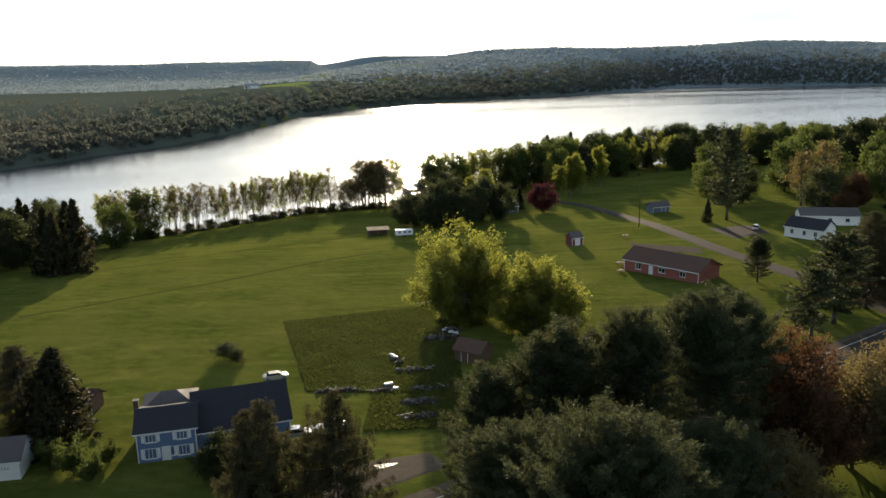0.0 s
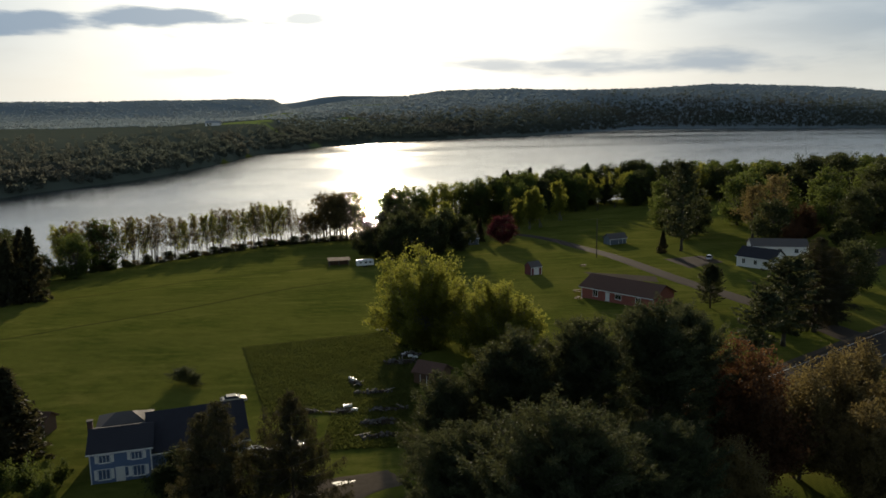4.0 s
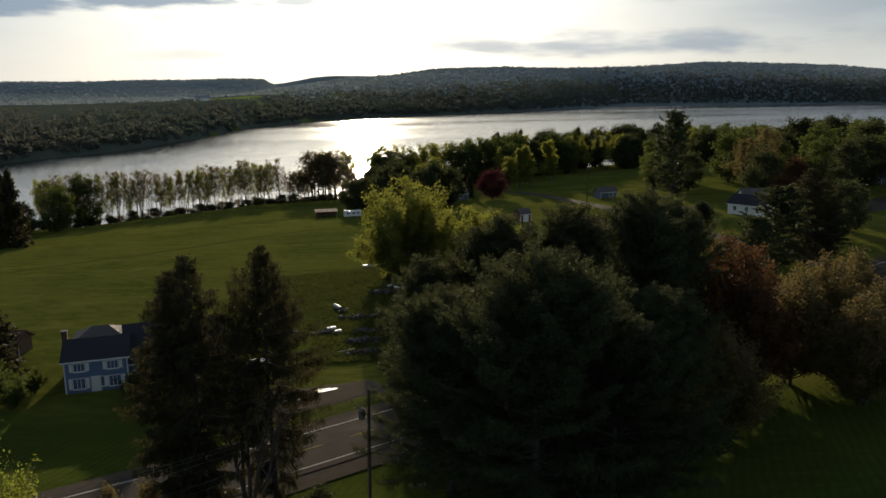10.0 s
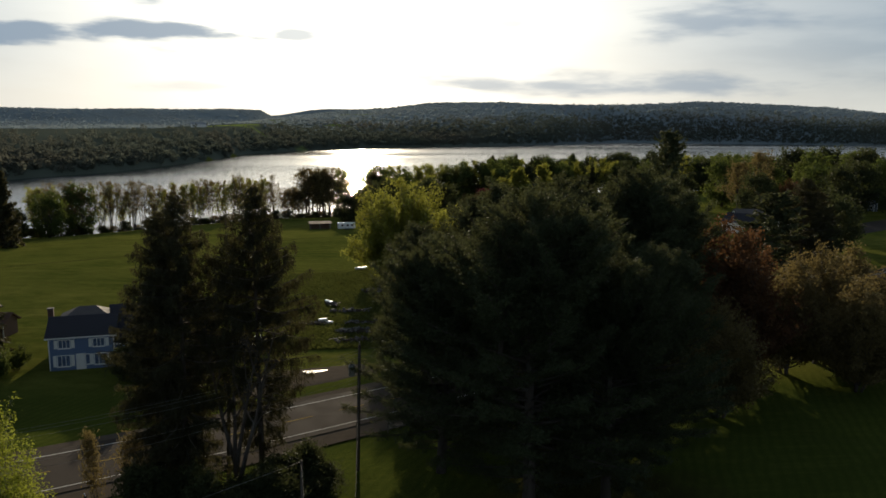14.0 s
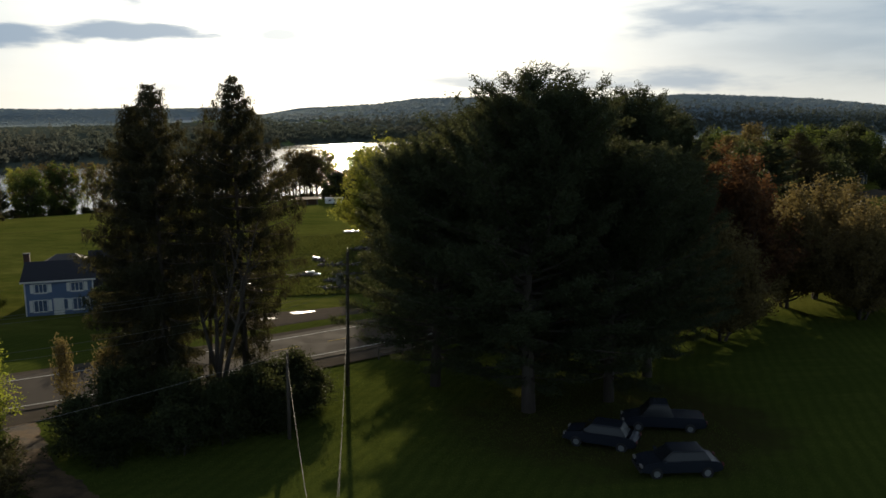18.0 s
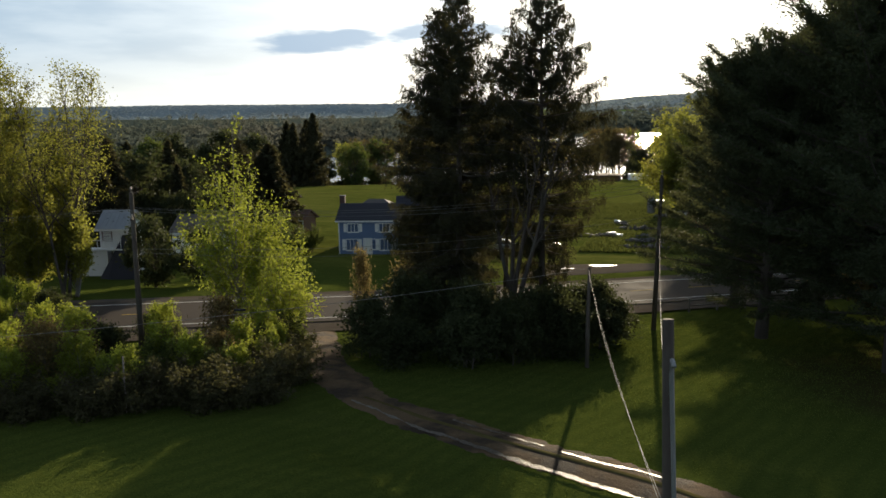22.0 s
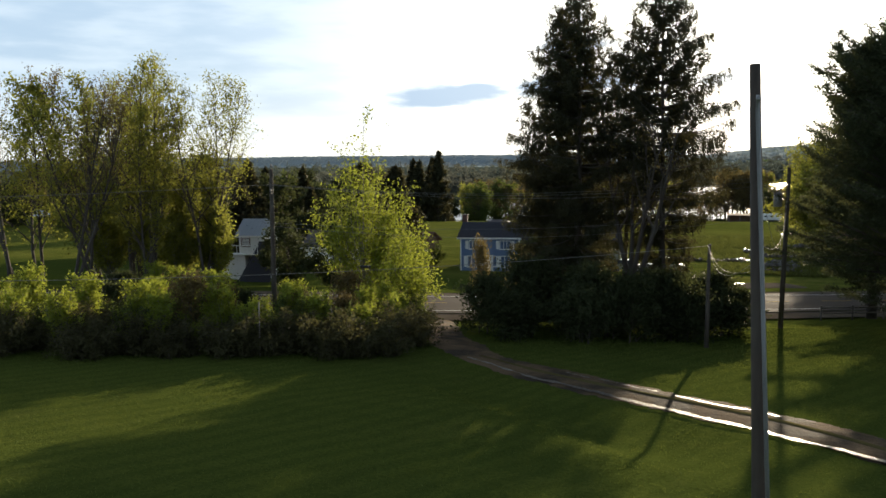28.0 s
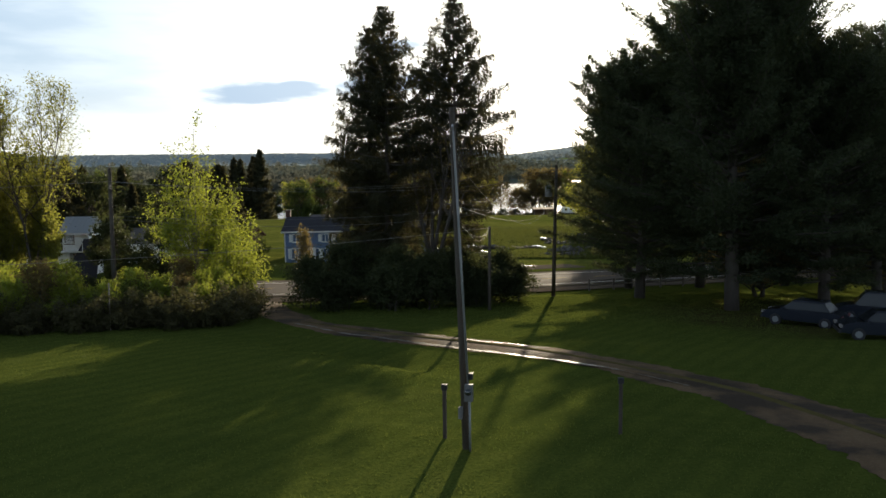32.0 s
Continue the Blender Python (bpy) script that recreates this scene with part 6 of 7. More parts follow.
car(17.8, 23.6, 176, "car_dark", "dark blue car parked under the pines")
car(15.2, 28.6, 150, "car_dark", "dark car parked beneath the pines", 4.4)
car(20.0, 31.0, 165, "car_dark", "black pickup truck parked beneath the pines", 5.2, 1.75, True)
car(-17.9, 87.4, 10, "car_silver", "silver car parked beside the blue house")
car(-13.5, 89.0, 20, "car_silver", "silver pickup parked beside the blue house", 5.2, 1.75, True)
car(-24.3, 109.5, 14, "car_tan", "pale tan car parked behind the blue house", 4.2, 1.3)
car(103.5, 219.0, 60, "car_silver", "silver car parked by the white house")
car(146.0, 208.0, 30, "car_dark", "dark car parked on the far drive")

# ---- poles and wires ----
def cable(name, a, b, sag, label, r=0.007, group="overhead wires"):
    a, b = np.array(a), np.array(b)
    t = np.linspace(0, 1, 22)
    P = a[None] * (1 - t[:, None]) + b[None] * t[:, None]
    P[:, 2] -= 4 * sag * t * (1 - t)
    V, F = tube(P, np.full(len(P), r), 5)
    ob = new(name, mesh_from(name, V, F, M["cable"], True))
    return tagged(ob, label, "cable", group)


def utility_pole(x, y, top, label, lean=(0, 0), r=0.15, arm=None, transformer=None, insulators=True):
    z0 = ground(x, y)
    ob = thing("utility_pole", pose(x, y, z0), label, "pole", "utility poles")
    h = top - z0
    V, F = tube([(0, 0, -0.5), (lean[0] * 0.4, lean[1] * 0.4, h * 0.4), (lean[0], lean[1], h)], [r * 1.15, r, r * 0.72], 12)
    part("pole", mesh_from("pole", V, F, M["pole_wood"], True), None, ob, "weathered wooden pole")
    if arm is not None:
        z, turn = arm
        q = z / h
        cross = part("crossarm", boxed(-1.15, 1.15, -0.06, 0.06, -0.06, 0.06, 0.01), M["pole_wood"], ob)
        cross.matrix_basis = pose(lean[0] * q, lean[1] * q, z, 0, 0, turn)
        for u in (-1.05, -0.45, 0.45, 1.05):
            V, F = tube([(u, 0, 0.06), (u, 0, 0.14), (u, 0, 0.16), (u, 0, 0.26)], [0.02, 0.02, 0.05, 0.035], 8)
            part("insulator", mesh_from("insulator", V, F, M["insulator"], True), None, cross, "porcelain insulator")
    if insulators:
        V, F = tube([(lean[0], lean[1], h), (lean[0], lean[1], h + 0.1), (lean[0], lean[1], h + 0.12), (lean[0], lean[1], h + 0.3)], [0.02, 0.02, 0.06, 0.04], 8)
        part("insulator", mesh_from("insulator", V, F, M["insulator"], True), None, ob, "porcelain insulator")
    if transformer is not None:
        z, a = transformer
        cx, cy = math.cos(radians(a)) * 0.42, math.sin(radians(a)) * 0.42
        V, F = tube([(cx, cy, z - 0.45), (cx, cy, z - 0.42), (cx, cy, z + 0.42), (cx, cy, z + 0.5)], [0.24, 0.27, 0.27, 0.2], 16)
        can = part("transformer", mesh_from("transformer", V, F, M["steel"], True), None, ob, "grey transformer can")
        for u in (-0.1, 0.1):
            V, F = tube([(cx + u, cy, z + 0.48), (cx + u, cy, z + 0.72)], [0.045, 0.03], 8)
            part("bushing", mesh_from("bushing", V, F, M["insulator"], True), None, can)
        part("bracket", boxed(min(0, cx) , max(0, cx) + 0.02, min(0, cy) - 0.03, max(0, cy) + 0.03, z - 0.05, z + 0.05), M["steel"], can)
    return ob


# meter pole on the lawn
meter_pole = utility_pole(0, 0, 8.75, "weathered meter pole standing on the lawn", (-0.32, 0.05), 0.10, insulators=False)
V, F = tube([(0.10, -0.17, 0.0), (0.09, -0.17, 1.36)], [0.032, 0.032], 8)
part("conduit", mesh_from("conduit", V, F, M["steel"], True), None, meter_pole, "grey conduit pipe")
V, F = tube([(0.06, -0.17, 1.76), (-0.1, -0.15, 5.0), (-0.26, -0.12, 8.1), (-0.26, -0.2, 8.3), (-0.24, -0.3, 8.25)], [0.03] * 5, 8)
part("conduit", mesh_from("conduit", V, F, M["steel"], True), None, meter_pole, "grey conduit pipe")
bx = part("meter_box", boxed(-0.02, 0.20, -0.33, -0.17, 1.34, 1.78, 0.02), M["steel_dull"], meter_pole, "grey metal meter box")
V, F = tube([(0.09, -0.33, 1.60), (0.09, -0.40, 1.60), (0.09, -0.43, 1.60)], [0.08, 0.08, 0.055], 16)
part("meter_dial", mesh_from("meter_dial", V, F, M["glass"], True), None, bx, "round glass meter")
part("breaker_box", boxed(-0.19, -0.08, -0.28, -0.12, 0.86, 1.16, 0.02), M["steel_dull"], meter_pole, "small grey breaker box")
part("outlet_box", boxed(0.08, 0.19, -0.30, -0.10, 1.9, 2.06, 0.02), M["black"], meter_pole)


def lamp_post(x, y, h, label):
    ob = thing("garden_post", pose(x, y, ground(x, y)), label, "post", "garden posts")
    part("post", boxed(-0.05, 0.05, -0.05, 0.05, -0.3, h - 0.16, 0.01), M["pole_wood"], ob)
    part("cap", boxed(-0.08, 0.08, -0.08, 0.08, h - 0.16, h, 0.02), M["black"], ob, "dark metal cap")
    return ob


lamp_post(-0.75, 0.85, 1.5, "short dark post beside the meter pole")
lamp_post(3.95, 2.2, 1.6, "short dark post alone on the lawn")
utility_pole(0, 45.5, 7.3, "utility pole with transformer beside the road", (0.25, 0.1), 0.15, transformer=(8.6, 160), arm=None)
utility_pole(-3.6, 32.5, 3.3, "short wooden pole at the thicket edge", (0.05, 0.0), 0.11, insulators=False)
utility_pole(-28.6, 28.6, 7.5, "leaning utility pole with crossarm above the hedge", (0.9, -1.2), 0.15, arm=(8.3, -58))
utility_pole(70.6, 230.0, 5.6, "utility pole beside the lane", (0, 0), 0.15)
utility_pole(-86.0, -11.0, 8.5, "utility pole along the road", (0, 0), 0.15, arm=(9.0, -58))
V, F = tube([(0, 0, -0.3), (0, 0, 2.6)], [0.03, 0.03], 6)
stake = new("marker_stake", mesh_from("marker_stake", V, F, M["wood_grey"], True))
stake.matrix_world = pose(-22.4, 18.6, ground(-22.4, 18.6), 2, 2, 0)
tagged(stake, "thin pale stake at the hedge foot", "stake")

A, S, Bp, Lp = (-0.3, 0, 8.2), (-3.6, 32.5, 3.2), (0.2, 45.5, 6.9), (-27.7, 27.3, 6.6)
cable("service_cable", (-0.22, 0.1, 5.9), S, 0.5, "pale slack service cable above the lawn", 0.0045)
cable("service_cable", (-0.22, 0.1, 6.05), S, 0.75, "pale slack service cable above the lawn", 0.0045)
cable("service_cable", (-0.22, 0.1, 6.3), (0.15, 45.4, 4.4), 0.9, "pale slack service cable above the lawn", 0.0045)
cable("service_cable", (-0.26, 0.1, 7.5), (0.2, 45.4, 5.8), 2.4, "pale slack service cable above the lawn", 0.0045)
for i, (u, dz) in enumerate(((-0.9, 0.0), (-0.3, 0.05), (0.9, 0.0))):
    cable("power_line", (Lp[0] + 0.5 * u, Lp[1] - 0.8 * u, Lp[2]), (0.2, 45.5, 6.9 + dz - 0.3 * i), 0.9, "overhead power line across the road verge", 0.009)
    cable("power_line", (Lp[0] + 0.5 * u, Lp[1] - 0.8 * u, Lp[2]), (-86 + 0.5 * u, -11 - 0.8 * u, 8.0), 1.2, "overhead power line along the hedge", 0.0045)
    cable("power_line", (0.2, 45.5, 6.9 + dz - 0.3 * i), (72, 92, 6.0), 1.4, "overhead power line along the road", 0.0045)
cable("telephone_cable", (-27.9, 28.0, 4.3), (0.15, 45.4, 4.6), 0.8, "thick telephone cable along the road", 0.009)
cable("telephone_cable", (-27.9, 28.0, 4.1), (0.15, 45.4, 4.3), 1.1, "thick telephone cable along the road", 0.009)
low = cable("telephone_cable", S, (-62.0, -9.0, 5.4), 1.6, "low black telephone cable above the hedge", 0.013)
V, F = tube([(-18.7, 21.75, 2.75), (-18.3, 22.05, 2.73)], [0.06, 0.06], 8)
box_ = new("splice_case", mesh_from("splice_case", V, F, M["black"], True))
tagged(box_, "black splice case hanging on a cable", "splice case")
cable("power_line", (70.6, 230, 5.6), (24, 262, 5.0), 1.2, "overhead power line beside the lane")
cable("power_line", (70.6, 230, 5.6), (120, 200, 4.0), 1.2, "overhead power line beside the lane")

# ---- fence, mailbox ----
fence = thing("rail_fence", pose(0, 0, 0), "dark wooden rail fence along the road", "fence")
last = None
for i in range(15):
    s = 12.6 + i * 2.7
    x, y = road_point(s, -7.9)
    z = ground(x, y)
    part("post", boxed(x - 0.07, x + 0.07, y - 0.07, y + 0.07, z - 0.4, z + 1.15, 0.015), M["wood_grey"], fence)
    if last:
        for h in (0.55, 0.98):
            V, F = tube([(last[0], last[1], last[2] + h), (x, y, z + h)], [0.055, 0.055], 6)
            part("rail", mesh_from("rail", V, F, M["wood_grey"]), None, fence)
    last = (x, y, z)
mx, my = -20.1, 40.6
mail = thing("mailbox", pose(mx, my, ground(mx, my), 0, 0, 30), "dark metal mailbox on a wooden post", "mailbox")
part("post", boxed(-0.05, 0.05, -0.05, 0.05, -0.3, 1.05, 0.01), M["wood_grey"], mail)
bm = bmesh.new()
prof = [(-0.09, 0), (0.09, 0), (0.09, 0.13)] + [(0.09 * math.cos(a), 0.13 + 0.09 * math.sin(a)) for a in np.linspace(0.4, math.pi - 0.4, 5)] + [(-0.09, 0.13)]
a = [bm.verts.new((u, -0.26, 1.06 + w)) for u, w in prof]
b = [bm.verts.new((u, 0.26, 1.06 + w)) for u, w in prof]
bm.faces.new(a)
bm.faces.new(b[::-1])
for i in range(len(prof)):
    j = (i + 1) % len(prof)
    bm.faces.new((a[i], b[i], b[j], a[j]))
part("box", bm, M["car_dark"], mail, "dark metal box")
part("flag", boxed(0.095, 0.105, -0.1, 0.08, 1.12, 1.3), M["red_paint"], mail, "red flag")

# ---- garden, gravel and field marks ----
def patch(name, corners, material, label, lift, cells=26, category="ground", ragged=0.25):
    """A four-cornered piece of ground laid over the land."""
    a, b, c, d = [np.array(p, float) for p in corners]
    V, F = [], []
    for j in range(cells + 1):
        for i in range(cells + 1):
            u, v = i / cells, j / cells
            p = (a * (1 - u) + b * u) * (1 - v) + (d * (1 - u) + c * u) * v
            if i in (0, cells) or j in (0, cells):
                p = p + np.array([noise.noise((p[0], p[1], 1.0)), noise.noise((p[0], p[1], 7.0))]) * ragged
            e = lift if 0 < i < cells and 0 < j < cells else 0.01
            V.append((p[0], p[1], ground(p[0], p[1]) + e))
    w = cells + 1
    for j in range(cells):
        for i in range(cells):
            F.append((j * w + i, j * w + i + 1, (j + 1) * w + i + 1, (j + 1) * w + i))
    ob = new(name, mesh_from(name, V, F, material, True))
    return tagged(ob, label, category, kind="structure")


patch("rough_meadow", ((-18.6, 103.5), (6.0, 100.5), (8.0, 150.0), (-27.8, 140.0)), M["rough_grass"], "unmown garden plot of rough brown grass", 0.05, 44, ragged=0.5)
patch("gravel_pull_off", ((-14.0, 66.0), (2.5, 76.5), (0.5, 81.0), (-11.0, 78.5)), M["gravel"], "gravel pull-off beside the road", 0.06, 16, ragged=0.5)
patch("gravel_yard", ((62, 196), (76, 188), (78, 196), (60, 206)), M["gravel"], "gravel yard beside the brick house", 0.05, 14, ragged=0.6)
patch("parking_yard", ((92, 206), (106, 214), (104, 226), (90, 222)), M["asphalt"], "asphalt yard beside the lane", 0.06, 12)
patch("parking_yard", ((140, 196), (200, 236), (196, 248), (136, 210)), M["asphalt"], "asphalt yard by the far houses", 0.06, 14)


def puddle(name, x, y, rx, ry, turn, label, z=None):
    rng = np.random.default_rng(int(abs(x * 10 + y)))
    a = np.linspace(0, 2 * math.pi, 26, endpoint=False)
    r = 1 + 0.22 * np.sin(a * 3 + x) + rng.uniform(-0.12, 0.12, 26)
    c, s = math.cos(radians(turn)), math.sin(radians(turn))
    P = [(rx * q * math.cos(t), ry * q * math.sin(t)) for q, t in zip(r, a)]
    P = [(x + u * c - v * s, y + u * s + v * c) for u, v in P]
    zz = max(ground(u, v) for u, v in P) + 0.07 if z is None else z
    ob = new(name, mesh_from(name, [(x, y, zz)] + [(u, v, zz) for u, v in P], [(0, 1 + i, 1 + (i + 1) % 26) for i in range(26)], M["puddle"]))
    return tagged(ob, label, "puddle", kind="structure")


def puddle_mat():
    k = Mat("puddle_water")
    n = k.noise(1.5, 3)
    return k.surf((0.05, 0.045, 0.04), 0.3, 0.0, k.bump(n, 0.1, 0.02), 1.0)


M["puddle"] = puddle_mat()


def wet_mud_mat():
    k = Mat("wet_mud")
    n, m = k.noise(9.0, 5, 0.7), k.noise(1.6, 4, 0.6)
    h = k.math("ADD", n, m)
    return k.surf(k.mix(m, (0.05, 0.036, 0.024), (0.09, 0.066, 0.042)), k.ramp(n, 0.35, 0.65, 0.3, 0.6), 0.0, k.bump(h, 0.6, 0.03), 0.6)


M["wet_mud"] = wet_mud_mat()
M["trodden"] = plain("trodden_grass", (0.105, 0.088, 0.036), 0.95, vary=0.5, scale=2.2, bump=0.9, spec=0.0)
puddle("puddle", -5.4, 77.6, 1.4, 0.5, 12, "long puddle on the gravel")
puddle("puddle", -9.0, 74.5, 0.9, 0.35, 20, "small puddle on the gravel")
ribbon("grass_median", [(-13.2, 23.6, 0.1), (-9.0, 21.0, 0.16), (-5.3, 18.9, 0.12), (0.5, 16.1, 0.2), (4.3, 12.9, 0.14), (8.6, 8.3, 0.22), (11.1, 3.0, 0.15)], M["trodden"], "strip of trodden brown grass between the wheel ruts", 0.085, 3, "track")
# wet ruts of the driveway
for a, b, wet in (((-13.6, 23.0), (-9.4, 20.2), 0.06), ((-9.5, 20.25), (-5.3, 17.7), 0.09), ((-5.4, 17.75), (-0.5, 14.95), 0.12), ((-0.6, 15.0), (4.1, 11.7), 0.12), ((4.0, 11.8), (6.6, 9.1), 0.06), ((-8.4, 21.3), (-4.2, 18.9), 0.04), ((-3.6, 18.5), (0.2, 16.8), 0.07)):
    n = 60
    V, F = [], []
    for i in range(n + 1):
        t = i / n
        x, y = a[0] + (b[0] - a[0]) * t, a[1] + (b[1] - a[1]) * t
        d = np.array([-(b[1] - a[1]), b[0] - a[0]])
        d = d / np.linalg.norm(d)
        w = max(0.012, wet + 0.10 * noise.noise((x * 1.3, y * 1.3, 2)) + 0.06 * noise.noise((x * 5.0, y * 5.0, 4)))
        off = 0.12 * noise.noise((x * 0.8, y * 0.8, 5)) + 0.04 * noise.noise((x * 4.0, y * 4.0, 6))
        for s in (-1, 1):
            u, v = x + d[0] * (off + s * w), y + d[1] * (off + s * w)
            V.append((u, v, ground(u, v) + 0.075))
    F = [(2 * i, 2 * i + 2, 2 * i + 3, 2 * i + 1) for i in range(n)]
    ob = new("wet_rut", mesh_from("wet_rut", V, F, M["wet_mud"]))
    tagged(ob, "water standing in a wheel rut", "puddle", kind="structure")
ribbon("field_track", [(-84, 148, 0.5), (-74, 154.5, 0.5), (-62.6, 164, 0.5), (-44.7, 177.7, 0.5), (-27, 194, 0.5), (-12, 203, 0.4)], M["rough_grass"], "worn tractor line through the hay field", 0.04, 2, "track")
ribbon("field_track", [(-84, 193, 0.5), (-71, 200, 0.5), (-53.5, 217, 0.6), (-31, 228, 0.6), (-17.8, 236, 0.5)], M["rough_grass"], "worn tractor line through the hay field", 0.04, 2, "track")


# heaps of stones, timber and bits in the garden
def rock(rng, r):
    bm = bmesh.new()
    bmesh.ops.create_icosphere(bm, subdivisions=1, radius=r)
    for v in bm.verts:
        v.co *= rng.uniform(0.7, 1.2)
        v.co.z *= 0.65
    me = bpy.data.meshes.new("stone")
    bm.to_mesh(me)
    bm.free()
    me.materials.append(M["stone"])
    return me


rrng = np.random.default_rng(77)
ROCKS = [rock(rrng, r) for r in (0.2, 0.28, 0.35, 0.45, 0.3)]
BOARD = mesh_from("board", *[list(x) for x in ([( -1.2, -0.1, 0), (1.2, -0.1, 0), (1.2, 0.1, 0), (-1.2, 0.1, 0), (-1.2, -0.1, 0.05), (1.2, -0.1, 0.05), (1.2, 0.1, 0.05), (-1.2, 0.1, 0.05)], [(3, 2, 1, 0), (4, 5, 6, 7), (0, 1, 5, 4), (1, 2, 6, 5), (2, 3, 7, 6), (3, 0, 4, 7)])], M["wood_grey"])


def heap(x, y, long, wide, turn, stones, boards, label):
    ob = thing("stone_heap", pose(x, y, ground(x, y), 0, 0, turn), label, "stone heap", "garden heaps")
    V, F = [], []
    n = 14
    for j in range(n + 1):
        for i in range(n + 1):
            u, v = 2 * i / n - 1, 2 * j / n - 1
            h = max(0.0, 1 - u * u) * max(0.0, 1 - v * v) * 0.45 + 0.14 * noise.noise((u * 4 + x, v * 4 + y, 0)) - 0.06
            V.append((u * long / 2, v * wide / 2, h))
    for j in range(n):
        for i in range(n):
            F.append((j * (n + 1) + i, j * (n + 1) + i + 1, (j + 1) * (n + 1) + i + 1, (j + 1) * (n + 1) + i))
    part("soil", mesh_from("soil", V, F, M["soil"], True), None, ob, "mound of dark soil")
    for _ in range(stones):
        u, v = rrng.uniform(-0.95, 0.95), rrng.uniform(-0.9, 0.9)
        z = max(0, (1 - u * u) * (1 - v * v)) * 0.42
        st = part("stone", ROCKS[rrng.integers(0, 5)], None, ob)
        st.matrix_basis = pose(u * long / 2, v * wide / 2, z + 0.05, *rrng.uniform(0, 360, 3))
    for _ in range(boards):
        bd = part("board", BOARD, None, ob)
        bd.matrix_basis = pose(rrng.uniform(-0.8, 0.8) * long / 2, rrng.uniform(-0.6, 0.6) * wide / 2, rrng.uniform(0.25, 0.5), rrng.uniform(-12, 12), rrng.uniform(-12, 12), rrng.uniform(0, 180))
    return ob


for x, y, l, w, t, s, b in [(-13.4, 103.6, 8, 1.6, 4, 22, 2), (-6.5, 103.2, 4.5, 2.0, 5, 14, 2), (0.8, 103.2, 7, 1.6, 6, 20, 2), (-1.2, 111.5, 7, 1.5, 6, 20, 2), (-0.8, 97.8, 7, 2.4, 8, 26, 2), (-0.6, 92.6, 6, 2.0, 10, 20, 1), (-4.5, 116.0, 3.6, 1.2, -40, 10, 2), (3.6, 127.0, 8, 3.2, 8, 24, 4), (5.8, 131.0, 5, 2.0, 15, 12, 4)]:
    heap(x, y, l, w, t, s, b, "low garden heap of dark soil and stones")


def sheet_thing(x, y, l, w, turn, label, mat="tarp", h=0.25):
    ob = thing("plastic_sheet", pose(x, y, ground(x, y) + 0.3, 0, 0, turn), label, "plastic sheet", "white sheets")
    V, F = [], []
    for j in range(5):
        for i in range(9):
            u, v = i / 4 - 1, j / 2 - 1
            V.append((u * l / 2, v * w / 2, h * (1 - v * v) * 0.5 + 0.05 * math.sin(i * 2.1 + j) - 0.28 * (abs(v) == 1)))
    for j in range(4):
        for i in range(8):
            F.append((j * 9 + i, j * 9 + i + 1, (j + 1) * 9 + i + 1, (j + 1) * 9 + i))
    me = mesh_from("sheet", V, F, M[mat], True)
    part("sheet", me, None, ob)
    part("edge_board", boxed(-l / 2, l / 2, -w / 2 - 0.06, -w / 2, -0.3, -0.15), M["wood_grey"], ob)
    return ob


sheet_thing(0.9, 149.0, 3.2, 1.0, 14, "white plastic sheet lying at the garden edge")
sheet_thing(-5.6, 105.4, 1.5, 0.9, 20, "white plastic sheet on a garden heap")
sheet_thing(-4.4, 103.6, 1.0, 0.8, 0, "white plastic sheet on a garden heap")
sheet_thing(-5.0, 118.0, 2.2, 0.5, 125, "pale plastic sheet on a garden heap")
for x, y in ((4.6, 131.0), (5.8, 130.2), (6.6, 129.4), (5.2, 132.0)):
    sheet_thing(x, y, 1.0, 0.7, 30 * x, "white plastic sheet among garden rubble")

# picnic things by the brick house
for x, y, t in ((51.0, 178.5, 10), (49.2, 170.5, 60), (62.0, 214.0, 20)):
    tb = thing("garden_table", pose(x, y, ground(x, y), 0, 0, t), "dark wooden picnic table on the grass", "table", "picnic tables")
    for i in range(4):
        part("plank", boxed(-0.9, 0.9, -0.36 + i * 0.18, -0.2 + i * 0.18, 0.72, 0.76), M["wood_brown"], tb)
    for s in (-1, 1):
        part("bench", boxed(-0.9, 0.9, s * 0.72 - 0.13, s * 0.72 + 0.13, 0.42, 0.46), M["wood_brown"], tb)
        part("leg", boxed(s * 0.6 - 0.04, s * 0.6 + 0.04, -0.7, 0.7, 0.36, 0.43), M["wood_brown"], tb)
        part("leg", boxed(s * 0.6 - 0.05, s * 0.6 + 0.05, -0.05, 0.05, -0.1, 0.72), M["wood_brown"], tb)

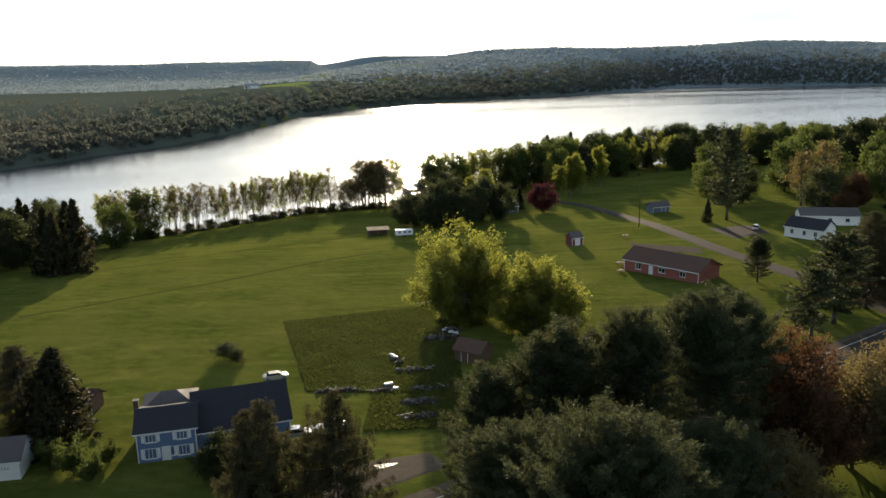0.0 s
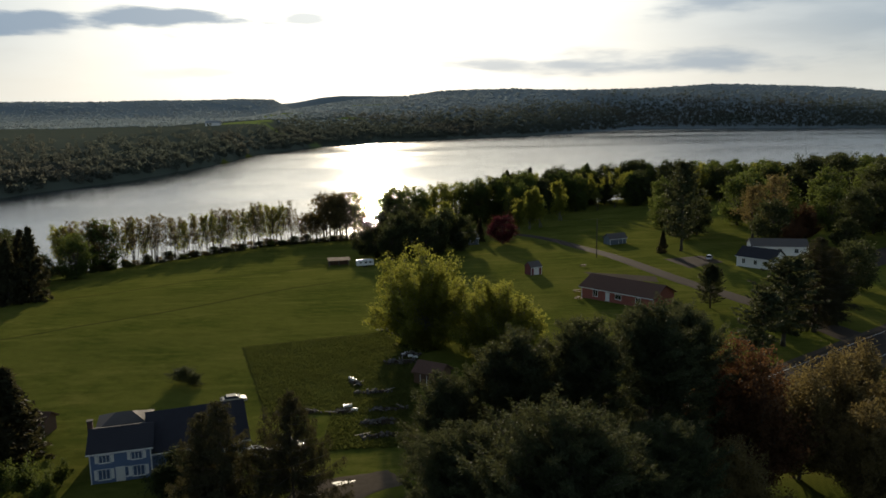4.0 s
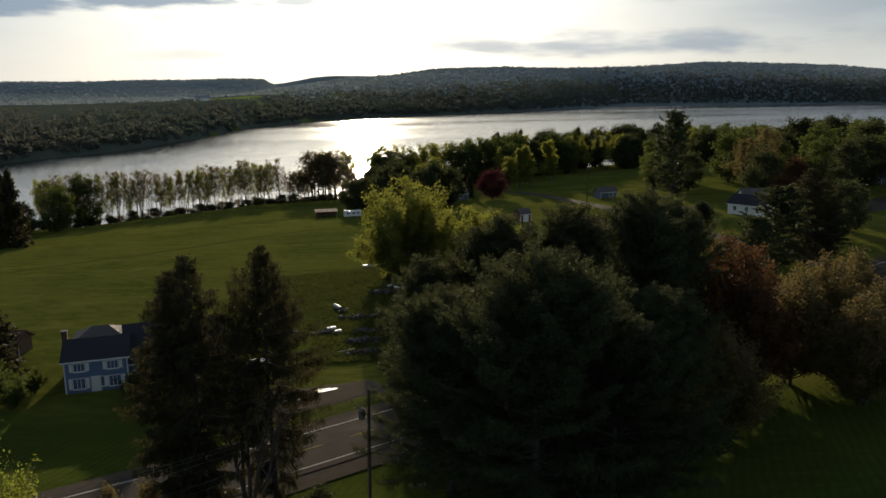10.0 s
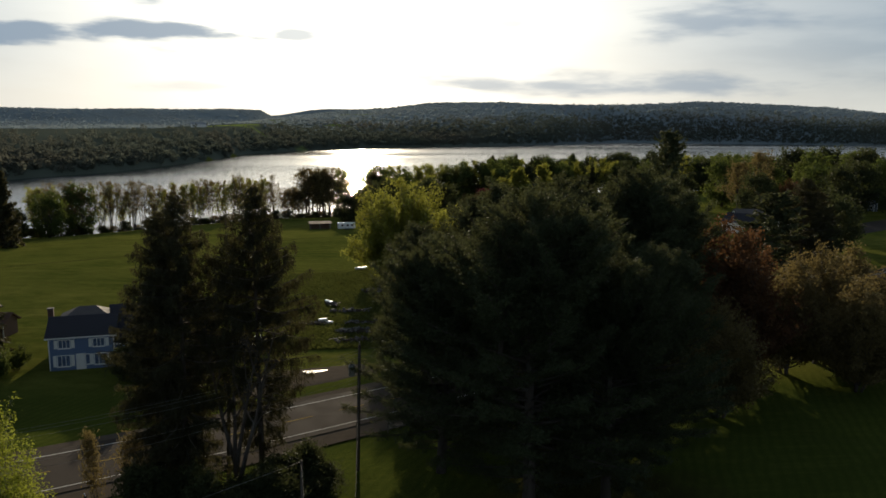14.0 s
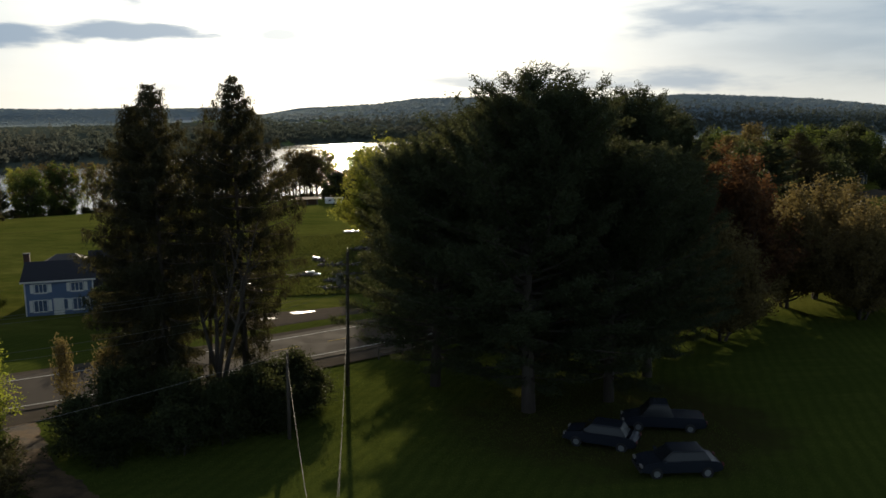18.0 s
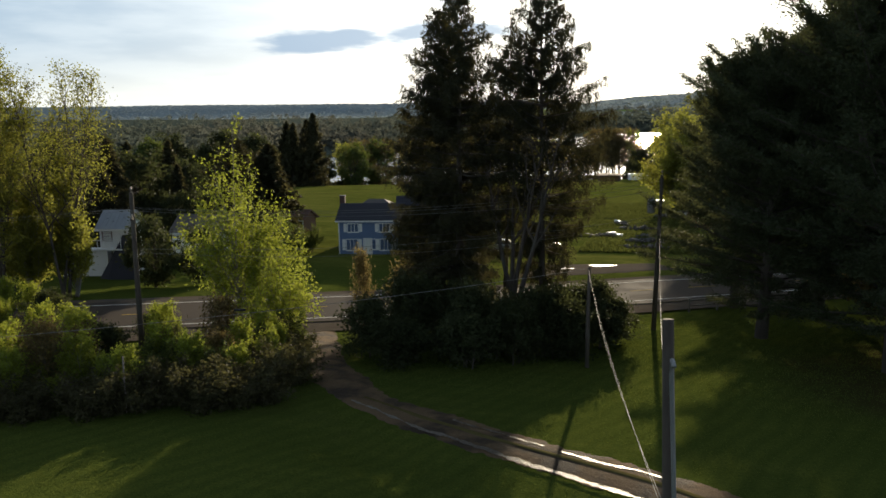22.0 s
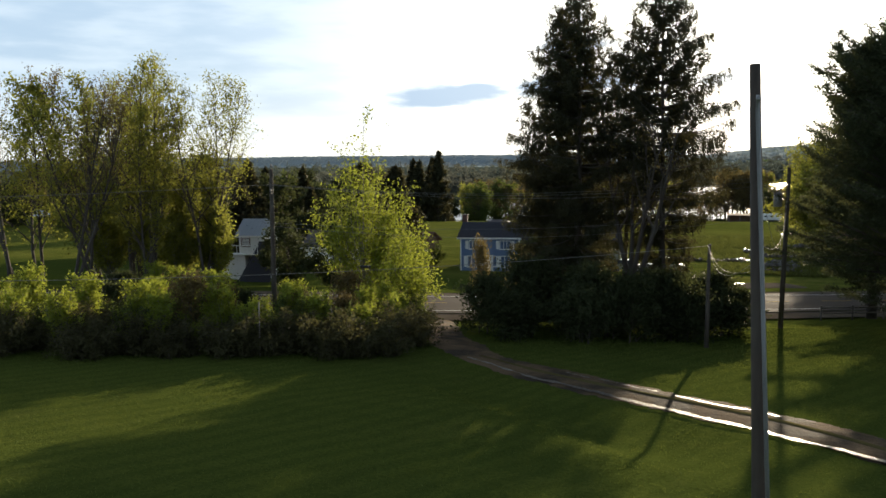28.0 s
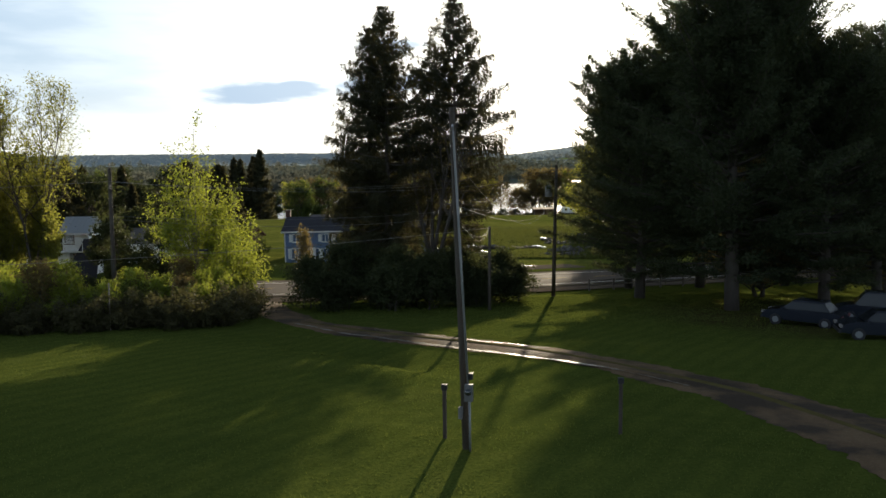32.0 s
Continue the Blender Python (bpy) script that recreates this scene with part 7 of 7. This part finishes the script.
# ---- grass blades of the near lawn ----
def lawn_blades(n, x0, x1, y0, y1, size, seed, label):
    rng = np.random.default_rng(seed)
    x, y = rng.uniform(x0, x1, n), rng.uniform(y0, y1, n)
    keep = np.array([noise.noise((a * 0.35, b * 0.35, 11.0)) + rng.uniform(-0.6, 0.6) > -0.25 for a, b in zip(x, y)])
    d = np.array(DRIVE_LINE)
    for i in range(len(d) - 1):
        p, q = d[i, :2], d[i + 1, :2]
        t = np.clip(((x - p[0]) * (q[0] - p[0]) + (y - p[1]) * (q[1] - p[1])) / ((q - p) @ (q - p)), 0, 1)
        keep &= np.hypot(x - p[0] - t * (q[0] - p[0]), y - p[1] - t * (q[1] - p[1])) > max(d[i, 2], d[i + 1, 2]) + 0.05
    x, y = x[keep], y[keep]
    n = len(x)
    z = np.array([land_z(a, b) for a, b in zip(x, y)])
    a = rng.uniform(0, 2 * math.pi, n)
    h = size * rng.uniform(0.6, 1.5, n)
    w = size * rng.uniform(0.25, 0.5, n)
    lean = rng.normal(0, 0.45, (n, 2)) * h[:, None]
    P0 = np.stack([x - np.cos(a) * w, y - np.sin(a) * w, z - 0.01], 1)
    P1 = np.stack([x + np.cos(a) * w, y + np.sin(a) * w, z - 0.01], 1)
    P2 = np.stack([x + lean[:, 0], y + lean[:, 1], z + h], 1)
    V = np.stack([P0, P1, P2], 1).reshape(-1, 3)
    ob = new("lawn_grass", mesh_from("lawn_grass", V, np.arange(3 * n).reshape(n, 3), M["blades"]))
    return tagged(ob, label, "grass", kind="stuff")


M["blades"] = leaf_mat("grass_blades", (0.050, 0.072, 0.015), (0.112, 0.135, 0.028), (0.15, 0.18, 0.034), 0.36)
lawn_blades(150000, -34, 24, -14, 26, 0.045, 8, "short mown lawn grass")
lawn_blades(60000, -16, 24, 26, 52, 0.06, 9, "short mown lawn grass")


def plot_weeds(n, corners, size, seed, label):
    """Tufts of unmown grass and weeds over a four-cornered plot, thick in patches."""
    rng = np.random.default_rng(seed)
    a, b, c, d = [np.array(p, float) for p in corners]
    u, v = rng.uniform(0.01, 0.99, (2, n, 1))
    p = (a * (1 - u) + b * u) * (1 - v) + (d * (1 - u) + c * u) * v
    p = p[[noise.noise((x * 0.16, y * 0.16, 3.0)) + rng.uniform(-0.5, 0.5) > -0.1 for x, y in p]]
    z = np.array([land_z(x, y) for x, y in p])
    at = np.column_stack([p, z + 0.03])
    way = rng.normal(size=(len(p), 3)) * 0.5 + np.array([0, 0, 1.0])
    ob = new("garden_weeds", blades(rng, at, way, size, size * 0.5, M["weeds"], "garden_weeds"))
    return tagged(ob, label, "weeds", kind="stuff")


M["weeds"] = leaf_mat("weed_leaves", (0.05, 0.06, 0.016), (0.11, 0.12, 0.03), (0.15, 0.17, 0.04), 0.35)
plot_weeds(60000, ((-18.6, 103.5), (6.0, 100.5), (8.0, 150.0), (-27.8, 140.0)), 0.32, 15, "rough tufts of weeds in the garden plot")
plot_weeds(14000, ((-9.0, 88.0), (5.0, 88.0), (7.0, 112.0), (-8.0, 106.0)), 0.4, 16, "weeds growing round the garden heaps")
